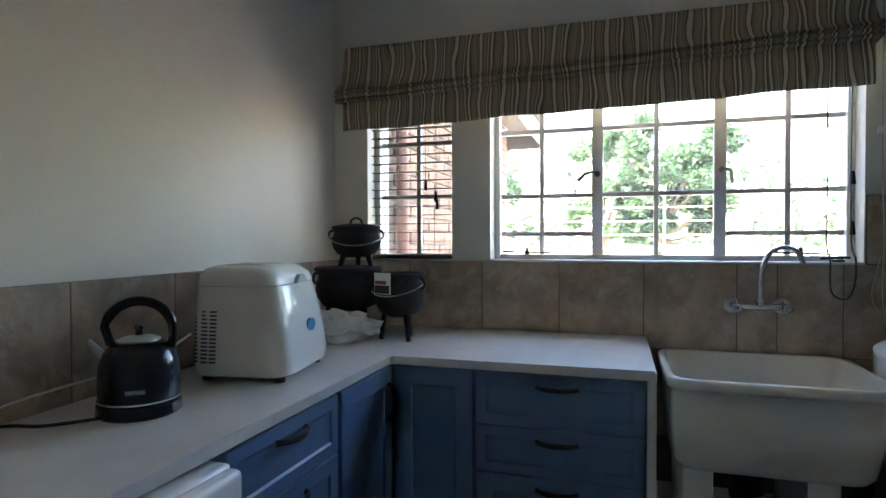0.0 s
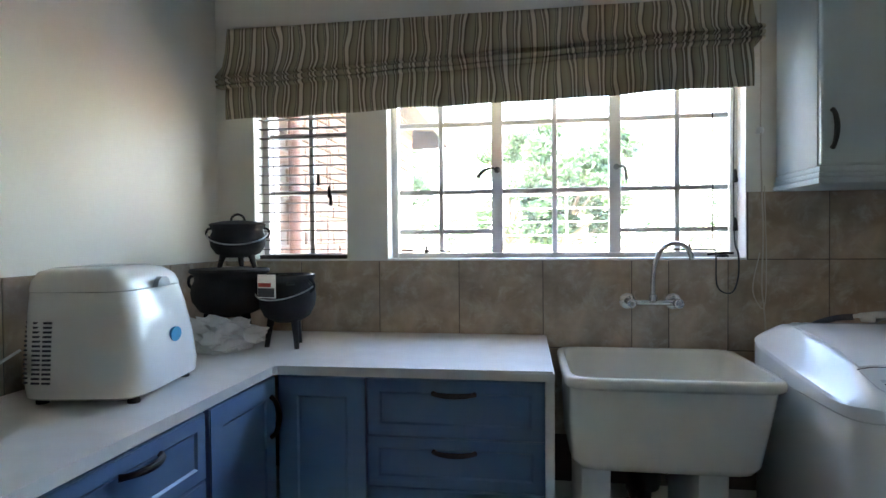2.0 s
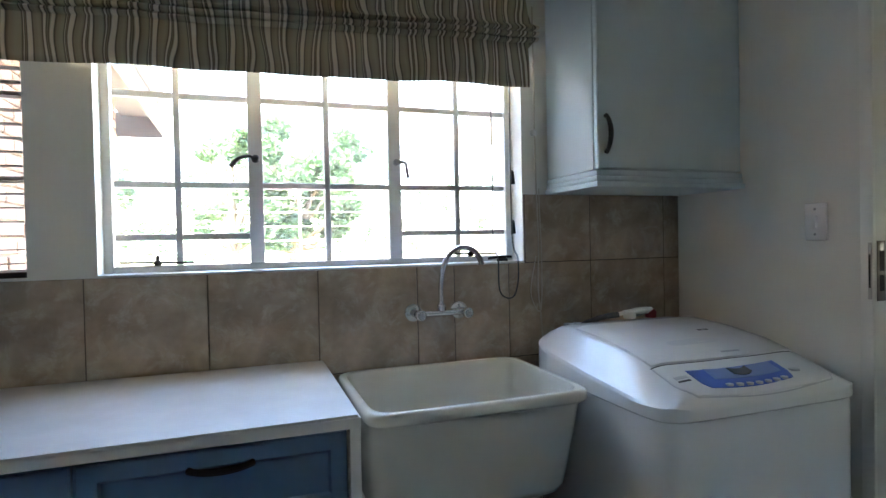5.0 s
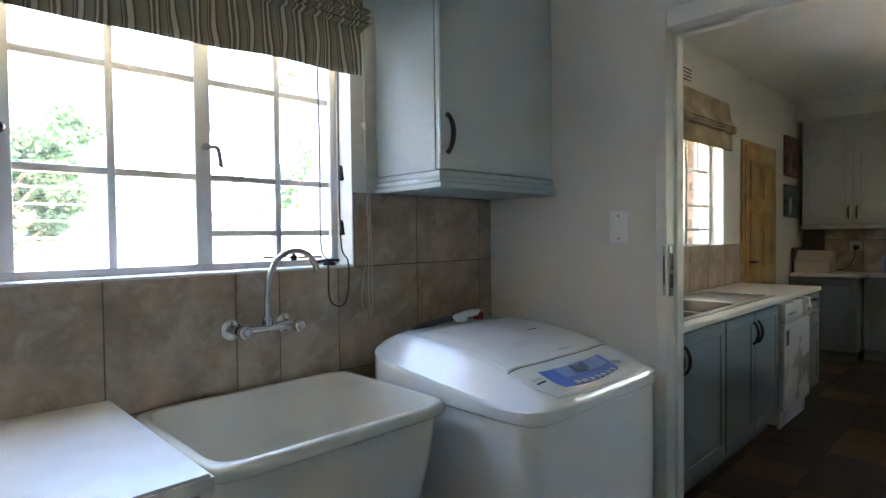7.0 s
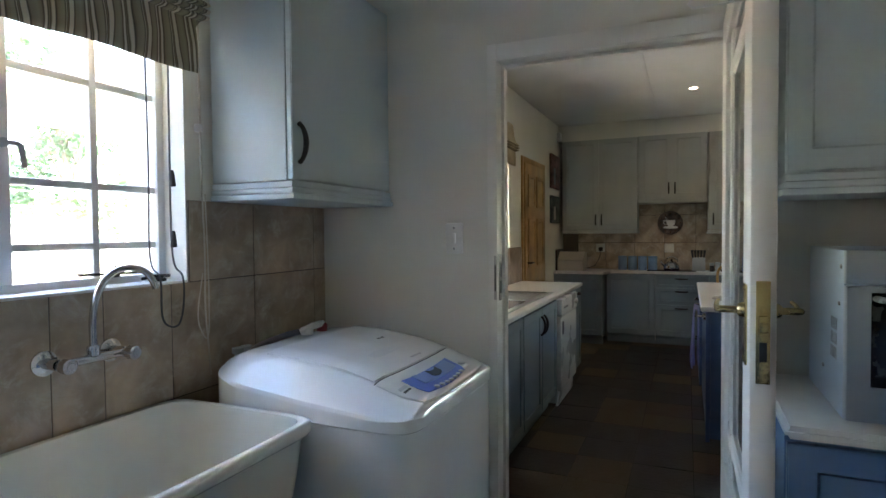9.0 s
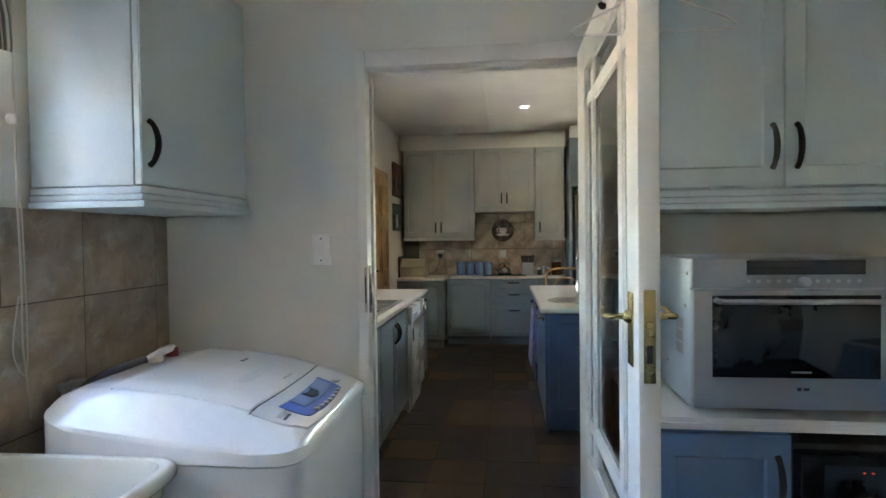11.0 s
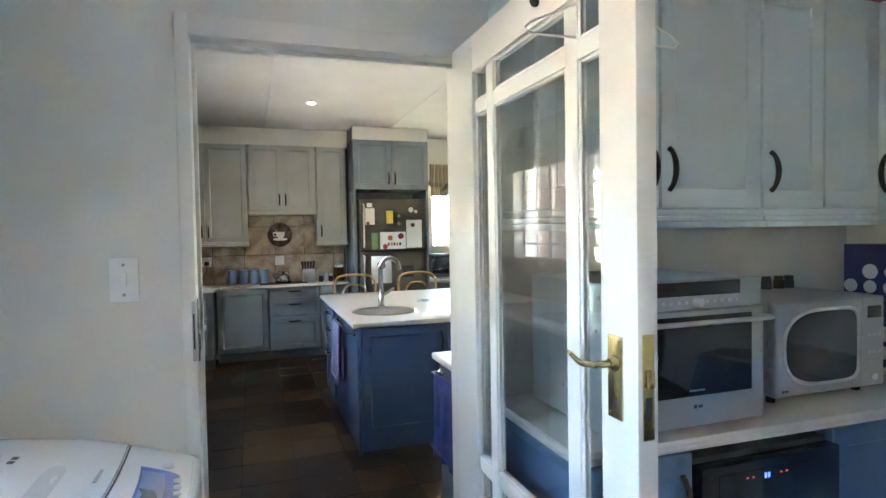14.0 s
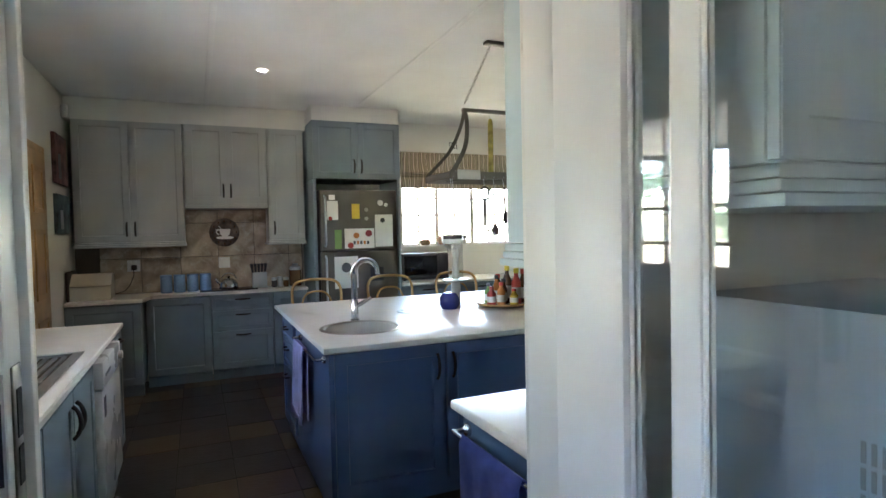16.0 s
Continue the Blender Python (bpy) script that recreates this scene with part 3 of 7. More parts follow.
# ---- windows ----
def steel_window(name, label, at, u0, u1, z0, z1, cols, rows, skip, thick=(), rz=0, lever=None):
    """A small-paned steel window in a reveal; its glazing plane lies at local y = 0; cols and rows are the bars' middles."""
    t = thing(name, label, "window", *at, rz)
    t["kind"] = "structure"
    bm = bmesh.new()
    w = 0.016
    for u in (u0 + 0.012, u1 - 0.012):
        add_box(bm, u - 0.014, u + 0.014, -0.02, 0.02, z0, z1, 0.003)
    for z in (z0 + 0.012, z1 - 0.012):
        add_box(bm, u0 + 0.026, u1 - 0.026, -0.02, 0.02, z - 0.014, z + 0.014, 0.003)
    part("window_frame", bm, M_STEELW, t)
    for i, u in enumerate(cols):
        k = 0.024 if i in thick else 0.0105
        part("mullion", box(u - k, u + k, -0.018 if i in thick else -0.012, 0.012, z0 + 0.026, z1 - 0.026, 0.003), M_STEELW, t)
    us = [u0 + 0.02, *cols, u1 - 0.02]
    for j, z in enumerate(rows):
        for i in range(len(us) - 1):
            if (i, j) in skip:
                continue
            part("glazing_bar", box(us[i] + 0.01, us[i + 1] - 0.01, -0.013, 0.011, z - 0.0105, z + 0.0105, 0.003), M_STEELW, t)
    lim = [u0, *(cols[i] for i in sorted(thick)), u1]
    for a, b in zip(lim, lim[1:]):
        pane("pane", a + 0.01, b - 0.01, 0.002, z0 + 0.01, z1 - 0.01, t, M_PANE)
    part("window_sill", box(u0 - 0.004, u1 + 0.004, -0.115, 0.03, z0 - 0.012, z0 + 0.004, 0.003), M_STEELW, t)
    return t


win2 = steel_window("window_2", "white painted small-paned steel window, a garden behind it", (0, NY + 0.12, 0), -0.755, 0.69, 1.217, 2.1,
                    [-0.536, -0.289, -0.043, 0.208, 0.46], [1.336, 1.510, 1.806], {(2, 0), (3, 0)}, thick=(1, 3))
pts = spline([(-0.292, -0.03, 1.604), (-0.315, -0.046, 1.607), (-0.345, -0.052, 1.596), (-0.372, -0.052, 1.568)], 6)
latch = part("latch_handle", tube(pts, [0.005 + 0.0065 * min(1.0, 1.25 * i / len(pts)) for i in range(len(pts))], 10, flat=0.7), M_IRON, win2, "black iron latch lever")
part("boss", tube([(-0.289, -0.017, 1.602), (-0.289, -0.03, 1.602), (-0.289, -0.036, 1.602)], [0.014, 0.013, 0.008], 14), M_BRONZE, latch)
latch = part("latch_handle", tube(spline([(0.214, -0.03, 1.602), (0.24, -0.045, 1.598), (0.246, -0.048, 1.57), (0.250, -0.048, 1.54)], 6), 0.0048, 8, flat=1.5), M_STEELP, win2, "grey iron latch lever")
part("boss", tube([(0.212, -0.017, 1.602), (0.212, -0.034, 1.602)], 0.012, 14), M_STEELP, latch)
for u in (-0.6, 0.5):
    bm = tube([(u - 0.11, -0.035, 1.256), (u + 0.11, -0.035, 1.25)], 0.004, 8)
    lathe([(0.0, 1.24), (0.012, 1.243), (0.012, 1.258), (0.006, 1.262), (0.007, 1.272), (0.0, 1.282)], 10, u, -0.035, bm)
    part("stay", bm, M_BRONZE, win2, "black iron window stay")

win1 = steel_window("window_1", "narrow white steel window looking onto a brick wall", (0, NY + 0.12, 0), -1.363, -0.936, 1.217, 2.1, [-1.135], [1.52, 1.78], set())

# dark venetian blind in the narrow window
vb = thing("venetian_blind", "open dark wooden venetian blind with pull cords", "blind", 0, NY + 0.05, 0)
for i in range(19):
    z = 1.262 + i * 0.0415
    s = part("slat", box(-1.352, -0.947, -0.02, 0.02, z, z + 0.003, 0.001, 1), M_DARKW, vb)
part("bottom_rail", box(-1.352, -0.947, -0.022, 0.022, 1.218, 1.238, 0.003), M_DARKW, vb)
part("head_rail", box(-1.352, -0.947, -0.025, 0.025, 2.06, 2.098, 0.003), M_DARKW, vb)
for u in (-1.28, -1.03):
    part("ladder_cord", tube([(u, -0.021, 1.23), (u, -0.021, 2.07)], 0.0011, 5), M_DIM, vb)
for u, z in ((-1.068, 1.565), (-1.018, 1.51), (-1.012, 1.475)):
    c = part("pull_cord", tube([(u, -0.032, 2.06), (u, -0.032, z + 0.02)], 0.0012, 5), M_DIM, vb)
    part("tassel", lathe([(0.003, z + 0.03), (0.006, z + 0.025), (0.0085, z - 0.02), (0.0, z - 0.022)], 8, u, -0.032), M_IRON, c, "black cord tassel")

# cords left hanging at the wide window
hc = thing("blind_cord", "dark blind cords with black tassels hanging at the window", "cord", 0, NY + 0.03, 0)
part("long_cord", tube(spline([(0.655, 0, 2.0), (0.652, 0, 1.6), (0.656, 0.0, 1.30), (0.656, -0.042, 1.235), (0.655, -0.045, 1.15), (0.635, -0.048, 1.09), (0.60, -0.048, 1.085), (0.575, -0.045, 1.12), (0.573, -0.042, 1.235), (0.573, 0.0, 1.30), (0.575, 0, 1.6), (0.57, 0, 1.98)], 6), 0.003, 6), M_DIM, hc)
for z in (1.545, 1.352):
    part("tassel", lathe([(0.003, z + 0.028), (0.006, z + 0.02), (0.0105, z - 0.024), (0.0, z - 0.026)], 8, 0.658, -0.004), M_IRON, hc, "black cord tassel")
cl = thing("cord_cleat", "black cord cleat lying on the window sill", "cleat", 0.62, NY + 0.05, 1.2212)
part("base", lathe([(0.0, 0.0), (0.022, 0.0), (0.022, 0.008), (0.01, 0.014), (0.0, 0.014)], 14), M_IRON, cl)
part("arm", tube([(-0.06, 0, 0.012), (0.0, 0, 0.018), (0.04, 0, 0.016)], 0.005, 8), M_IRON, cl)


# ---- roman blind over both windows ----
def roman_blind(name, label, x0, x1, at_y, rz, top, fold, bottom, tilt, px=0.0, py=None, fabric=None):
    """fold and bottom: heights at the middle; tilt: rise of the hem from end to end."""
    t = thing(name, label, "roman blind", px, at_y if py is None else py, 0, rz)
    bm = bmesh.new()
    prof = [(-0.03, top), (-0.036, top - 0.02), (-0.042, fold + 0.11), (-0.056, fold + 0.055), (-0.074, fold + 0.030), (-0.084, fold + 0.020), (-0.080, fold + 0.0165), (-0.040, fold + 0.0155),
            (-0.042, fold + 0.009), (-0.074, fold + 0.0085), (-0.084, fold + 0.001), (-0.078, fold - 0.007), (-0.042, fold - 0.008), (-0.042, fold - 0.014), (-0.072, fold - 0.0145), (-0.078, fold - 0.022), (-0.068, fold - 0.028), (-0.048, fold - 0.030),
            (-0.05, fold - 0.034), (-0.056, (fold + bottom) / 2), (-0.058, bottom + 0.02), (-0.056, bottom)]
    n = 70
    grid = []
    for i in range(n + 1):
        u = x0 + (x1 - x0) * i / n
        k = (i / n - 0.5) * tilt
        row = []
        for j, (y, z) in enumerate(prof):
            g = 0 if j < 2 else min(1.0, (j - 1) / 3)
            sag = 0.003 * math.sin(i * 0.55) + 0.008 * noise.noise((u * 3.0, (0.5 if j > 17 else 0.0) + (0.3 if j > 9 else 0.0), 1.7))
            spread = 0.012 * (1 if 4 <= j <= 16 else 0) * (2 * i / n - 1)
            row.append(bm.verts.new((u + spread + 0.02 * g * (2 * i / n - 1) * (1 if j < 18 else 0), y + 0.006 * noise.noise((u * 9, z * 4, 3.1)), z + g * (k * (1.7 if tilt and j < 18 else 1.0) + sag * 0.7))))
        grid.append(row)
    for i in range(n):
        for j in range(len(prof) - 1):
            bm.faces.new((grid[i][j], grid[i + 1][j], grid[i + 1][j + 1], grid[i][j + 1]))
    ob = part("cloth", bm, fabric or M_STRIPE, t, angle=60)
    sol = ob.modifiers.new("thick", "SOLIDIFY")
    sol.thickness = 0.004
    part("batten", box(x0, x1, -0.028, -0.004, top - 0.03, top - 0.002, 0.002), M_STEELW, t)
    return t


roman_blind("roman_blind", "raised striped beige and brown roman blind above the windows", -1.462, 0.70, NY + 0.006, 0, 2.235, 2.035, 1.855, 0.05)

# pull cord of the roman blind
pc = thing("pull_cord", "off-white roman blind pull cord tied in a loose loop", "cord", 0.735, NY - 0.012, 0)
part("cord", tube(spline([(0, 0, 2.2), (0.002, 0, 1.9), (0.0, -0.004, 1.72), (0.006, 0, 1.5), (0.012, 0, 1.3), (0.004, -0.006, 1.12), (0.014, -0.004, 1.02), (0.02, -0.008, 0.9)], 6), 0.003, 6), M_BEIGE, pc)
part("cord", tube(spline([(0.014, -0.004, 1.5), (0.022, -0.004, 1.2), (0.014, -0.006, 1.03), (-0.02, -0.008, 1.06), (-0.028, -0.008, 1.12), (-0.002, -0.004, 1.24)], 6), 0.0022, 6), M_BEIGE, pc)
part("cleat", lathe([(0.0, 1.7), (0.012, 1.703), (0.015, 1.715), (0.012, 1.727), (0.0, 1.73)], 12, 0, 0.004), M_WHITEP, pc, "white plastic cord cleat")


# ---- counters of the laundry ----
CWX, CNY = -0.97, 3.505          # front edges of the west and north runs
wt = thing("worktop", "white L-shaped stone worktop along two walls", "worktop", 0, 0, 0)
bm = bmesh.new()
loop = [(WX, 1.2), (CWX - 0.05, 1.2), (CWX, CNY - 0.012), (CWX + 0.012, CNY), (-0.085, CNY), (-0.085, NY), (WX, NY)]
lo = [bm.verts.new((x, y, CT - 0.03)) for x, y in loop]
hi = [bm.verts.new((x, y, CT)) for x, y in loop]
bm.faces.new(lo)
bm.faces.new(hi)
for i in range(len(loop)):
    j = (i + 1) % len(loop)
    bm.faces.new((lo[i], lo[j], hi[j], hi[i]))
es = [e for e in bm.edges if all(v.co.z > CT - 0.01 for v in e.verts)] + [e for e in bm.edges if all(v.co.z < CT - 0.03 for v in e.verts)]
bmesh.ops.bevel(bm, geom=es, offset=0.006, segments=3, affect="EDGES")
part("slab", bm, M_TOP, wt)
part("end_panel", box(-0.112, -0.086, CNY + 0.0015, NY - 0.002, 0.0, CT - 0.0295, 0.003), M_TOP, wt, "white end panel")

base_unit("drawer_cabinet", "blue painted floor cabinet with three drawers under white worktop", 0.555, 0.6, -0.668, CNY + 0.034, 0, M_BLUE,
          [(0.004, 0.551, 0.688, 0.866, "h"), (0.004, 0.551, 0.527, 0.684, "h"), (0.004, 0.551, 0.115, 0.523, "h")], 0.873)
base_unit("corner_cabinet", "blue painted corner floor cabinet with plain door", 0.305, 0.6, -0.975, CNY + 0.034, 0, M_BLUE, [(0.014, 0.301, 0.115, 0.866, "")], 0.873)
base_unit("corner_cabinet", "blue painted corner floor cabinet with a handle at its edge", 0.385, 0.48, CWX - 0.034, 3.145, 88, M_BLUE, [(0.012, 0.372, 0.115, 0.866, "r")], 0.873)
base_unit("drawer_cabinet", "blue painted drawer cabinet beside the dryer", 0.49, 0.45, CWX - 0.046, 2.652, 88, M_BLUE,
          [(0.004, 0.478, 0.698, 0.866, "h"), (0.004, 0.478, 0.48, 0.694, "h"), (0.004, 0.478, 0.115, 0.476, "h")], 0.873)

# white machine under the counter
dr = thing("tumble_dryer", "white front-loading machine tucked under the worktop", "dryer", CWX - 0.045, 2.045, 0, 88)
part("body", box(0.0, 0.595, -0.03, 0.44, 0.01, 0.858, 0.012, 3), M_ENAM, dr)
part("control_panel", box(0.002, 0.593, -0.062, -0.02, 0.735, 0.852, 0.016, 3), M_ENAM, dr)
ring = lathe([(0.13, 0.0), (0.19, 0.0), (0.2, 0.012), (0.19, 0.024), (0.14, 0.03), (0.13, 0.02)], 32)
bmesh.ops.rotate(ring, verts=ring.verts, cent=(0, 0, 0), matrix=Matrix.Rotation(radians(90), 3, "X"))
bmesh.ops.translate(ring, verts=ring.verts, vec=(0.3, -0.03, 0.4))
part("porthole", ring, M_WHITEP, dr)


# ---- things on the west counter ----
kt = thing("kettle", "black stainless dome kettle with a steel band on its power base", "kettle", -1.302, 2.734, CT, 38)
kt.scale = (0.905, 0.905, 0.9)
part("power_base", lathe([(0.0, 0.0), (0.098, 0.0), (0.104, 0.006), (0.102, 0.03), (0.096, 0.036), (0.0, 0.036)], 36), M_NAVYP, kt)
part("body", lathe([(0.0, 0.037), (0.096, 0.037), (0.0985, 0.046), (0.099, 0.07), (0.0985, 0.10), (0.095, 0.135), (0.085, 0.165), (0.066, 0.186), (0.052, 0.191), (0.0, 0.191)], 40), M_NAVYP, kt)
part("band", lathe([(0.0965, 0.0375), (0.1005, 0.040), (0.1005, 0.044), (0.0965, 0.047)], 40), M_CHROME, kt, "polished steel band")
lid = part("lid", lathe([(0.0, 0.1915), (0.053, 0.1915), (0.052, 0.196), (0.035, 0.203), (0.0, 0.206)], 30), M_STEEL, kt, "brushed steel lid")
part("knob", lathe([(0.0, 0.2065), (0.010, 0.2065), (0.008, 0.215), (0.011, 0.226), (0.008, 0.234), (0.0, 0.235)], 14), M_BLACKP, lid)
part("handle", tube([(-0.066 + 0.0, 0, 0.185)] + arc(0.0, 0.215, 0.082, 168, 0, 18) + [(0.080, 0, 0.185), (0.074, 0, 0.165)], [0.011] * 3 + [0.0135] * 15 + [0.012] * 4, 10), M_BLACKP, kt, "black plastic hoop handle")
part("spout", loft([[(-0.080 - 0.034 * s + 0.0 * c, 0.021 * (1 - 0.3 * s) * math.cos(a), 0.148 + 0.042 * s + 0.020 * (1 - 0.3 * s) * math.sin(a)) for a in [2 * math.pi * i / 16 for i in range(16)] for c in (0,)] for s in (0.0, 0.4, 0.8, 1.0)]), M_STEEL, kt, "brushed steel spout")
part("badge", box(-0.02, 0.024, -0.1015, -0.0955, 0.070, 0.080, 0.001), M_STEEL, kt, "small steel name plate")
kc = thing("power_cord", "thin black appliance cord lying on the worktop", "power cord", 0, 0, CT + 0.004)
part("cord", tube(spline([(-1.33, 2.67, 0), (-1.37, 2.62, 0), (-1.42, 2.575, 0), (-1.48, 2.56, 0), (-1.51, 2.53, 0), (-1.512, 2.45, 0)], 6), 0.004, 6), M_RUB, kc)
pcord = thing("power_cord", "white appliance cord running down the tiled wall", "power cord", 0, 0, CT + 0.004)
part("cord", tube(spline([(-1.41, 3.03, 0.13), (-1.46, 2.96, 0.08), (-1.505, 2.86, 0.052), (-1.518, 2.7, 0.045), (-1.518, 2.55, 0.035), (-1.515, 2.4, 0.0)], 6), 0.0035, 6), M_WHITEP, pcord)

# bread maker
bk = thing("bread_maker", "white plastic bread maker with a blue oval badge", "bread maker", -1.268, 3.19, CT, 8)
bk.scale = (1.036, 1.036, 1.13)
BW, BD = 0.30, 0.36
def bread_sec(z, shrink, dx=0.0, e=5.5):
    return ring_section(BW - shrink, BD - shrink * 0.8, e, z, dx, 0, 48)
secs = [bread_sec(0.014, 0.03), bread_sec(0.02, 0.006), bread_sec(0.05, 0.0), bread_sec(0.12, 0.012, -0.004), bread_sec(0.20, 0.032, -0.012), bread_sec(0.245, 0.05, -0.018)]
part("body", loft(secs), M_WHITEG, bk)
lid = part("lid", loft([bread_sec(0.2465, 0.048, -0.018), bread_sec(0.252, 0.048, -0.018), bread_sec(0.272, 0.062, -0.022), bread_sec(0.289, 0.10, -0.03), bread_sec(0.297, 0.16, -0.035)]), M_WHITEG, bk)
part("window", loft([ring_section(0.12, 0.08, 3, 0.2975, -0.03, 0.02), ring_section(0.115, 0.075, 3, 0.300, -0.03, 0.02)]), M_CLEAR, lid, "small clear viewing window")
part("latch", loft([[(0.1215 + dx, y, z) for y, z in ((-0.035, 0.247), (0.035, 0.247), (0.026, 0.262), (0.012, 0.270), (-0.012, 0.270), (-0.026, 0.262))] for dx in (-0.012, 0.0015)]), M_PGREY, lid, "pale grey lid latch")
bg = loft([[(0.1425 + dx, 0.022 + 0.029 * math.cos(a), 0.128 + 0.0175 * math.sin(a)) for a in [2 * math.pi * i / 24 for i in range(24)]] for dx in (-0.012, -0.0005)])
part("badge", bg, M_BLUEO, bk, "blue oval badge")
for j in range(14):
    for i in range(3):
        x = -0.128 + i * 0.026
        z = 0.052 + j * 0.0098
        sh = 0.012 * min(1, (z - 0.05) / 0.07) + 0.02 * max(0, (z - 0.12) / 0.08)
        hw = (BW - sh) / 2
        off = (BD - 0.8 * sh) / 2 * max(0.1, 1 - min(0.999, abs((x + 0.01) / hw)) ** 5.5) ** (1 / 5.5)
        part("vent_slot", box(x, x + 0.020, -off - 0.0015, -off + 0.012, z, z + 0.0045), M_DIM, bk)
for x in (-0.11, 0.11):
    for y in (-0.13, 0.13):
        part("foot", lathe([(0.0, 0.0), (0.014, 0.0), (0.014, 0.016), (0.0, 0.016)], 12, x, y), M_RUB, bk)


# ---- cast-iron pots ----
def iron_pot(name, label, x, y, z, rz, r, lid=True, bail=True, legs=0.075, tall=1.0, group="cast-iron pots in the corner"):
    t = thing(name, label, "cast-iron pot", x, y, z, rz, group)
    b = legs
    prof = [(0.0, b), (0.45 * r, b + 0.02 * r), (0.78 * r, b + 0.16 * r), (0.96 * r, b + 0.42 * r), (r, b + 0.66 * r), (0.96 * r, b + 0.86 * r), (0.90 * r, b + 0.98 * r), (0.90 * r, b + 1.06 * r),
            (0.97 * r, b + 1.16 * r), (0.99 * r, b + 1.20 * r), (0.94 * r, b + 1.21 * r), (0.86 * r, b + 1.10 * r), (0.86 * r, b + 0.9 * r), (0.9 * r, b + 0.5 * r), (0.4 * r, b + 0.1 * r), (0.0, b + 0.08 * r)]
    prof = [(p, b + (q - b) * tall) for p, q in prof]
    part("bowl", lathe(prof, 36), M_IRON, t)
    for k in range(3):
        a = radians(90 + 120 * k)
        c, s = math.cos(a), math.sin(a)
        part("leg", tube([(0.55 * r * c, 0.55 * r * s, b + 0.16 * r), (0.66 * r * c, 0.66 * r * s, b * 0.5), (0.72 * r * c, 0.72 * r * s, 0.0)], [0.13 * r, 0.10 * r, 0.085 * r], 8), M_IRON, t)
    for k in (0, 1):
        sx = 1 if k else -1
        part("lug", tube([(sx * 0.93 * r, 0, b + 1.1 * r * tall)] + [(sx * (1.02 * r + 0.10 * r * math.sin(radians(q))), 0, b + 0.93 * r * tall + 0.16 * r * math.cos(radians(q))) for q in (20, 60, 100, 140, 170)] + [(sx * 0.96 * r, 0, b + 0.76 * r * tall)], 0.045 * r, 8), M_IRON, t)
    if bail:
        pts = [(1.08 * r * math.cos(radians(q)), -1.06 * r * math.sin(radians(q)), b + 0.92 * r * tall - 0.42 * r * math.sin(radians(q))) for q in range(0, 181, 12)]
        part("bail_handle", tube(pts, 0.0026, 6), M_STEEL, t, "thin wire carrying handle")
    if lid:
        ld = part("lid", lathe([(0.0, b + 1.2 * r), (1.0 * r, b + 1.2 * r), (1.02 * r, b + 1.23 * r), (0.96 * r, b + 1.28 * r), (0.6 * r, b + 1.36 * r), (0.3 * r, b + 1.39 * r), (0.0, b + 1.4 * r)], 36), M_IRON, t)
        part("grip", tube(arc(0, b + 1.38 * r, 0.24 * r, 0, 180, 10), 0.045 * r, 8), M_IRON, ld)
    return t


p1 = iron_pot("cast_iron_pot", "large black cast-iron pot with a flat lid, another on top", -1.287, 3.815, CT, 10, 0.141, False, False, 0.113)
part("lid", lathe([(0.0, 0.278), (0.141, 0.278), (0.147, 0.285), (0.141, 0.294), (0.056, 0.300), (0.0, 0.301)], 36), M_IRON, p1)
p2 = iron_pot("cast_iron_pot", "small black three-legged cast-iron pot on the lid of another", -1.252, 3.815, CT + 0.2985, 20, 0.102, True, True, 0.036)
p3 = iron_pot("cast_iron_pot", "open black cast-iron pot with a card tag on its rim", -1.058, 3.815, CT, -12, 0.113, False, True, 0.098, 1.4)
p3.scale = (0.942, 0.942, 0.942)
part("liner", loft([[((0.102 + 0.014 * noise.noise((math.cos(a) * 2, math.sin(a) * 2, h * 20))) * math.cos(a), (0.102 + 0.014 * noise.noise((math.cos(a) * 2, 5, h * 20))) * math.sin(a), 0.148 + h) for a in [2 * math.pi * i / 26 for i in range(26)]] for h in (0.10, 0.122, 0.142, 0.150)], False), M_CLEAR, p3, "crumpled clear plastic liner")
tag = part("tag", box(-0.047, 0.035, -0.122, -0.1195, 0.205, 0.295, 0.0005), M_PAPER, p3, "white card tag with a red band")
part("band", box(-0.042, 0.015, -0.1235, -0.1222, 0.247, 0.262), M_RED, tag)
part("picture", box(-0.044, 0.03, -0.1235, -0.1222, 0.209, 0.243), M_DIM, tag)

# crumpled cloth by the pots
bm = bmesh.new()
bmesh.ops.create_icosphere(bm, subdivisions=4, radius=1.0)
for v in bm.verts:
    n = v.co.normalized()
    k = 1 + 0.4 * noise.noise(n * 2.1) + 0.45 * abs(noise.noise(n * 4.0)) + 0.22 * abs(noise.noise(n * 9)) + 0.08 * noise.noise(n * 17)
    v.co = Vector((0.12 * n.x * k, 0.07 * n.y * k, max(0.0, 0.05 + 0.062 * n.z * k + 0.05 * max(0.0, -n.x) ** 2)))
ct = thing("cloth", "crumpled white cotton cloth under the pots", "cloth", -1.265, 3.70, CT, 20)
part("fabric", bm, M_CLOTH, ct)


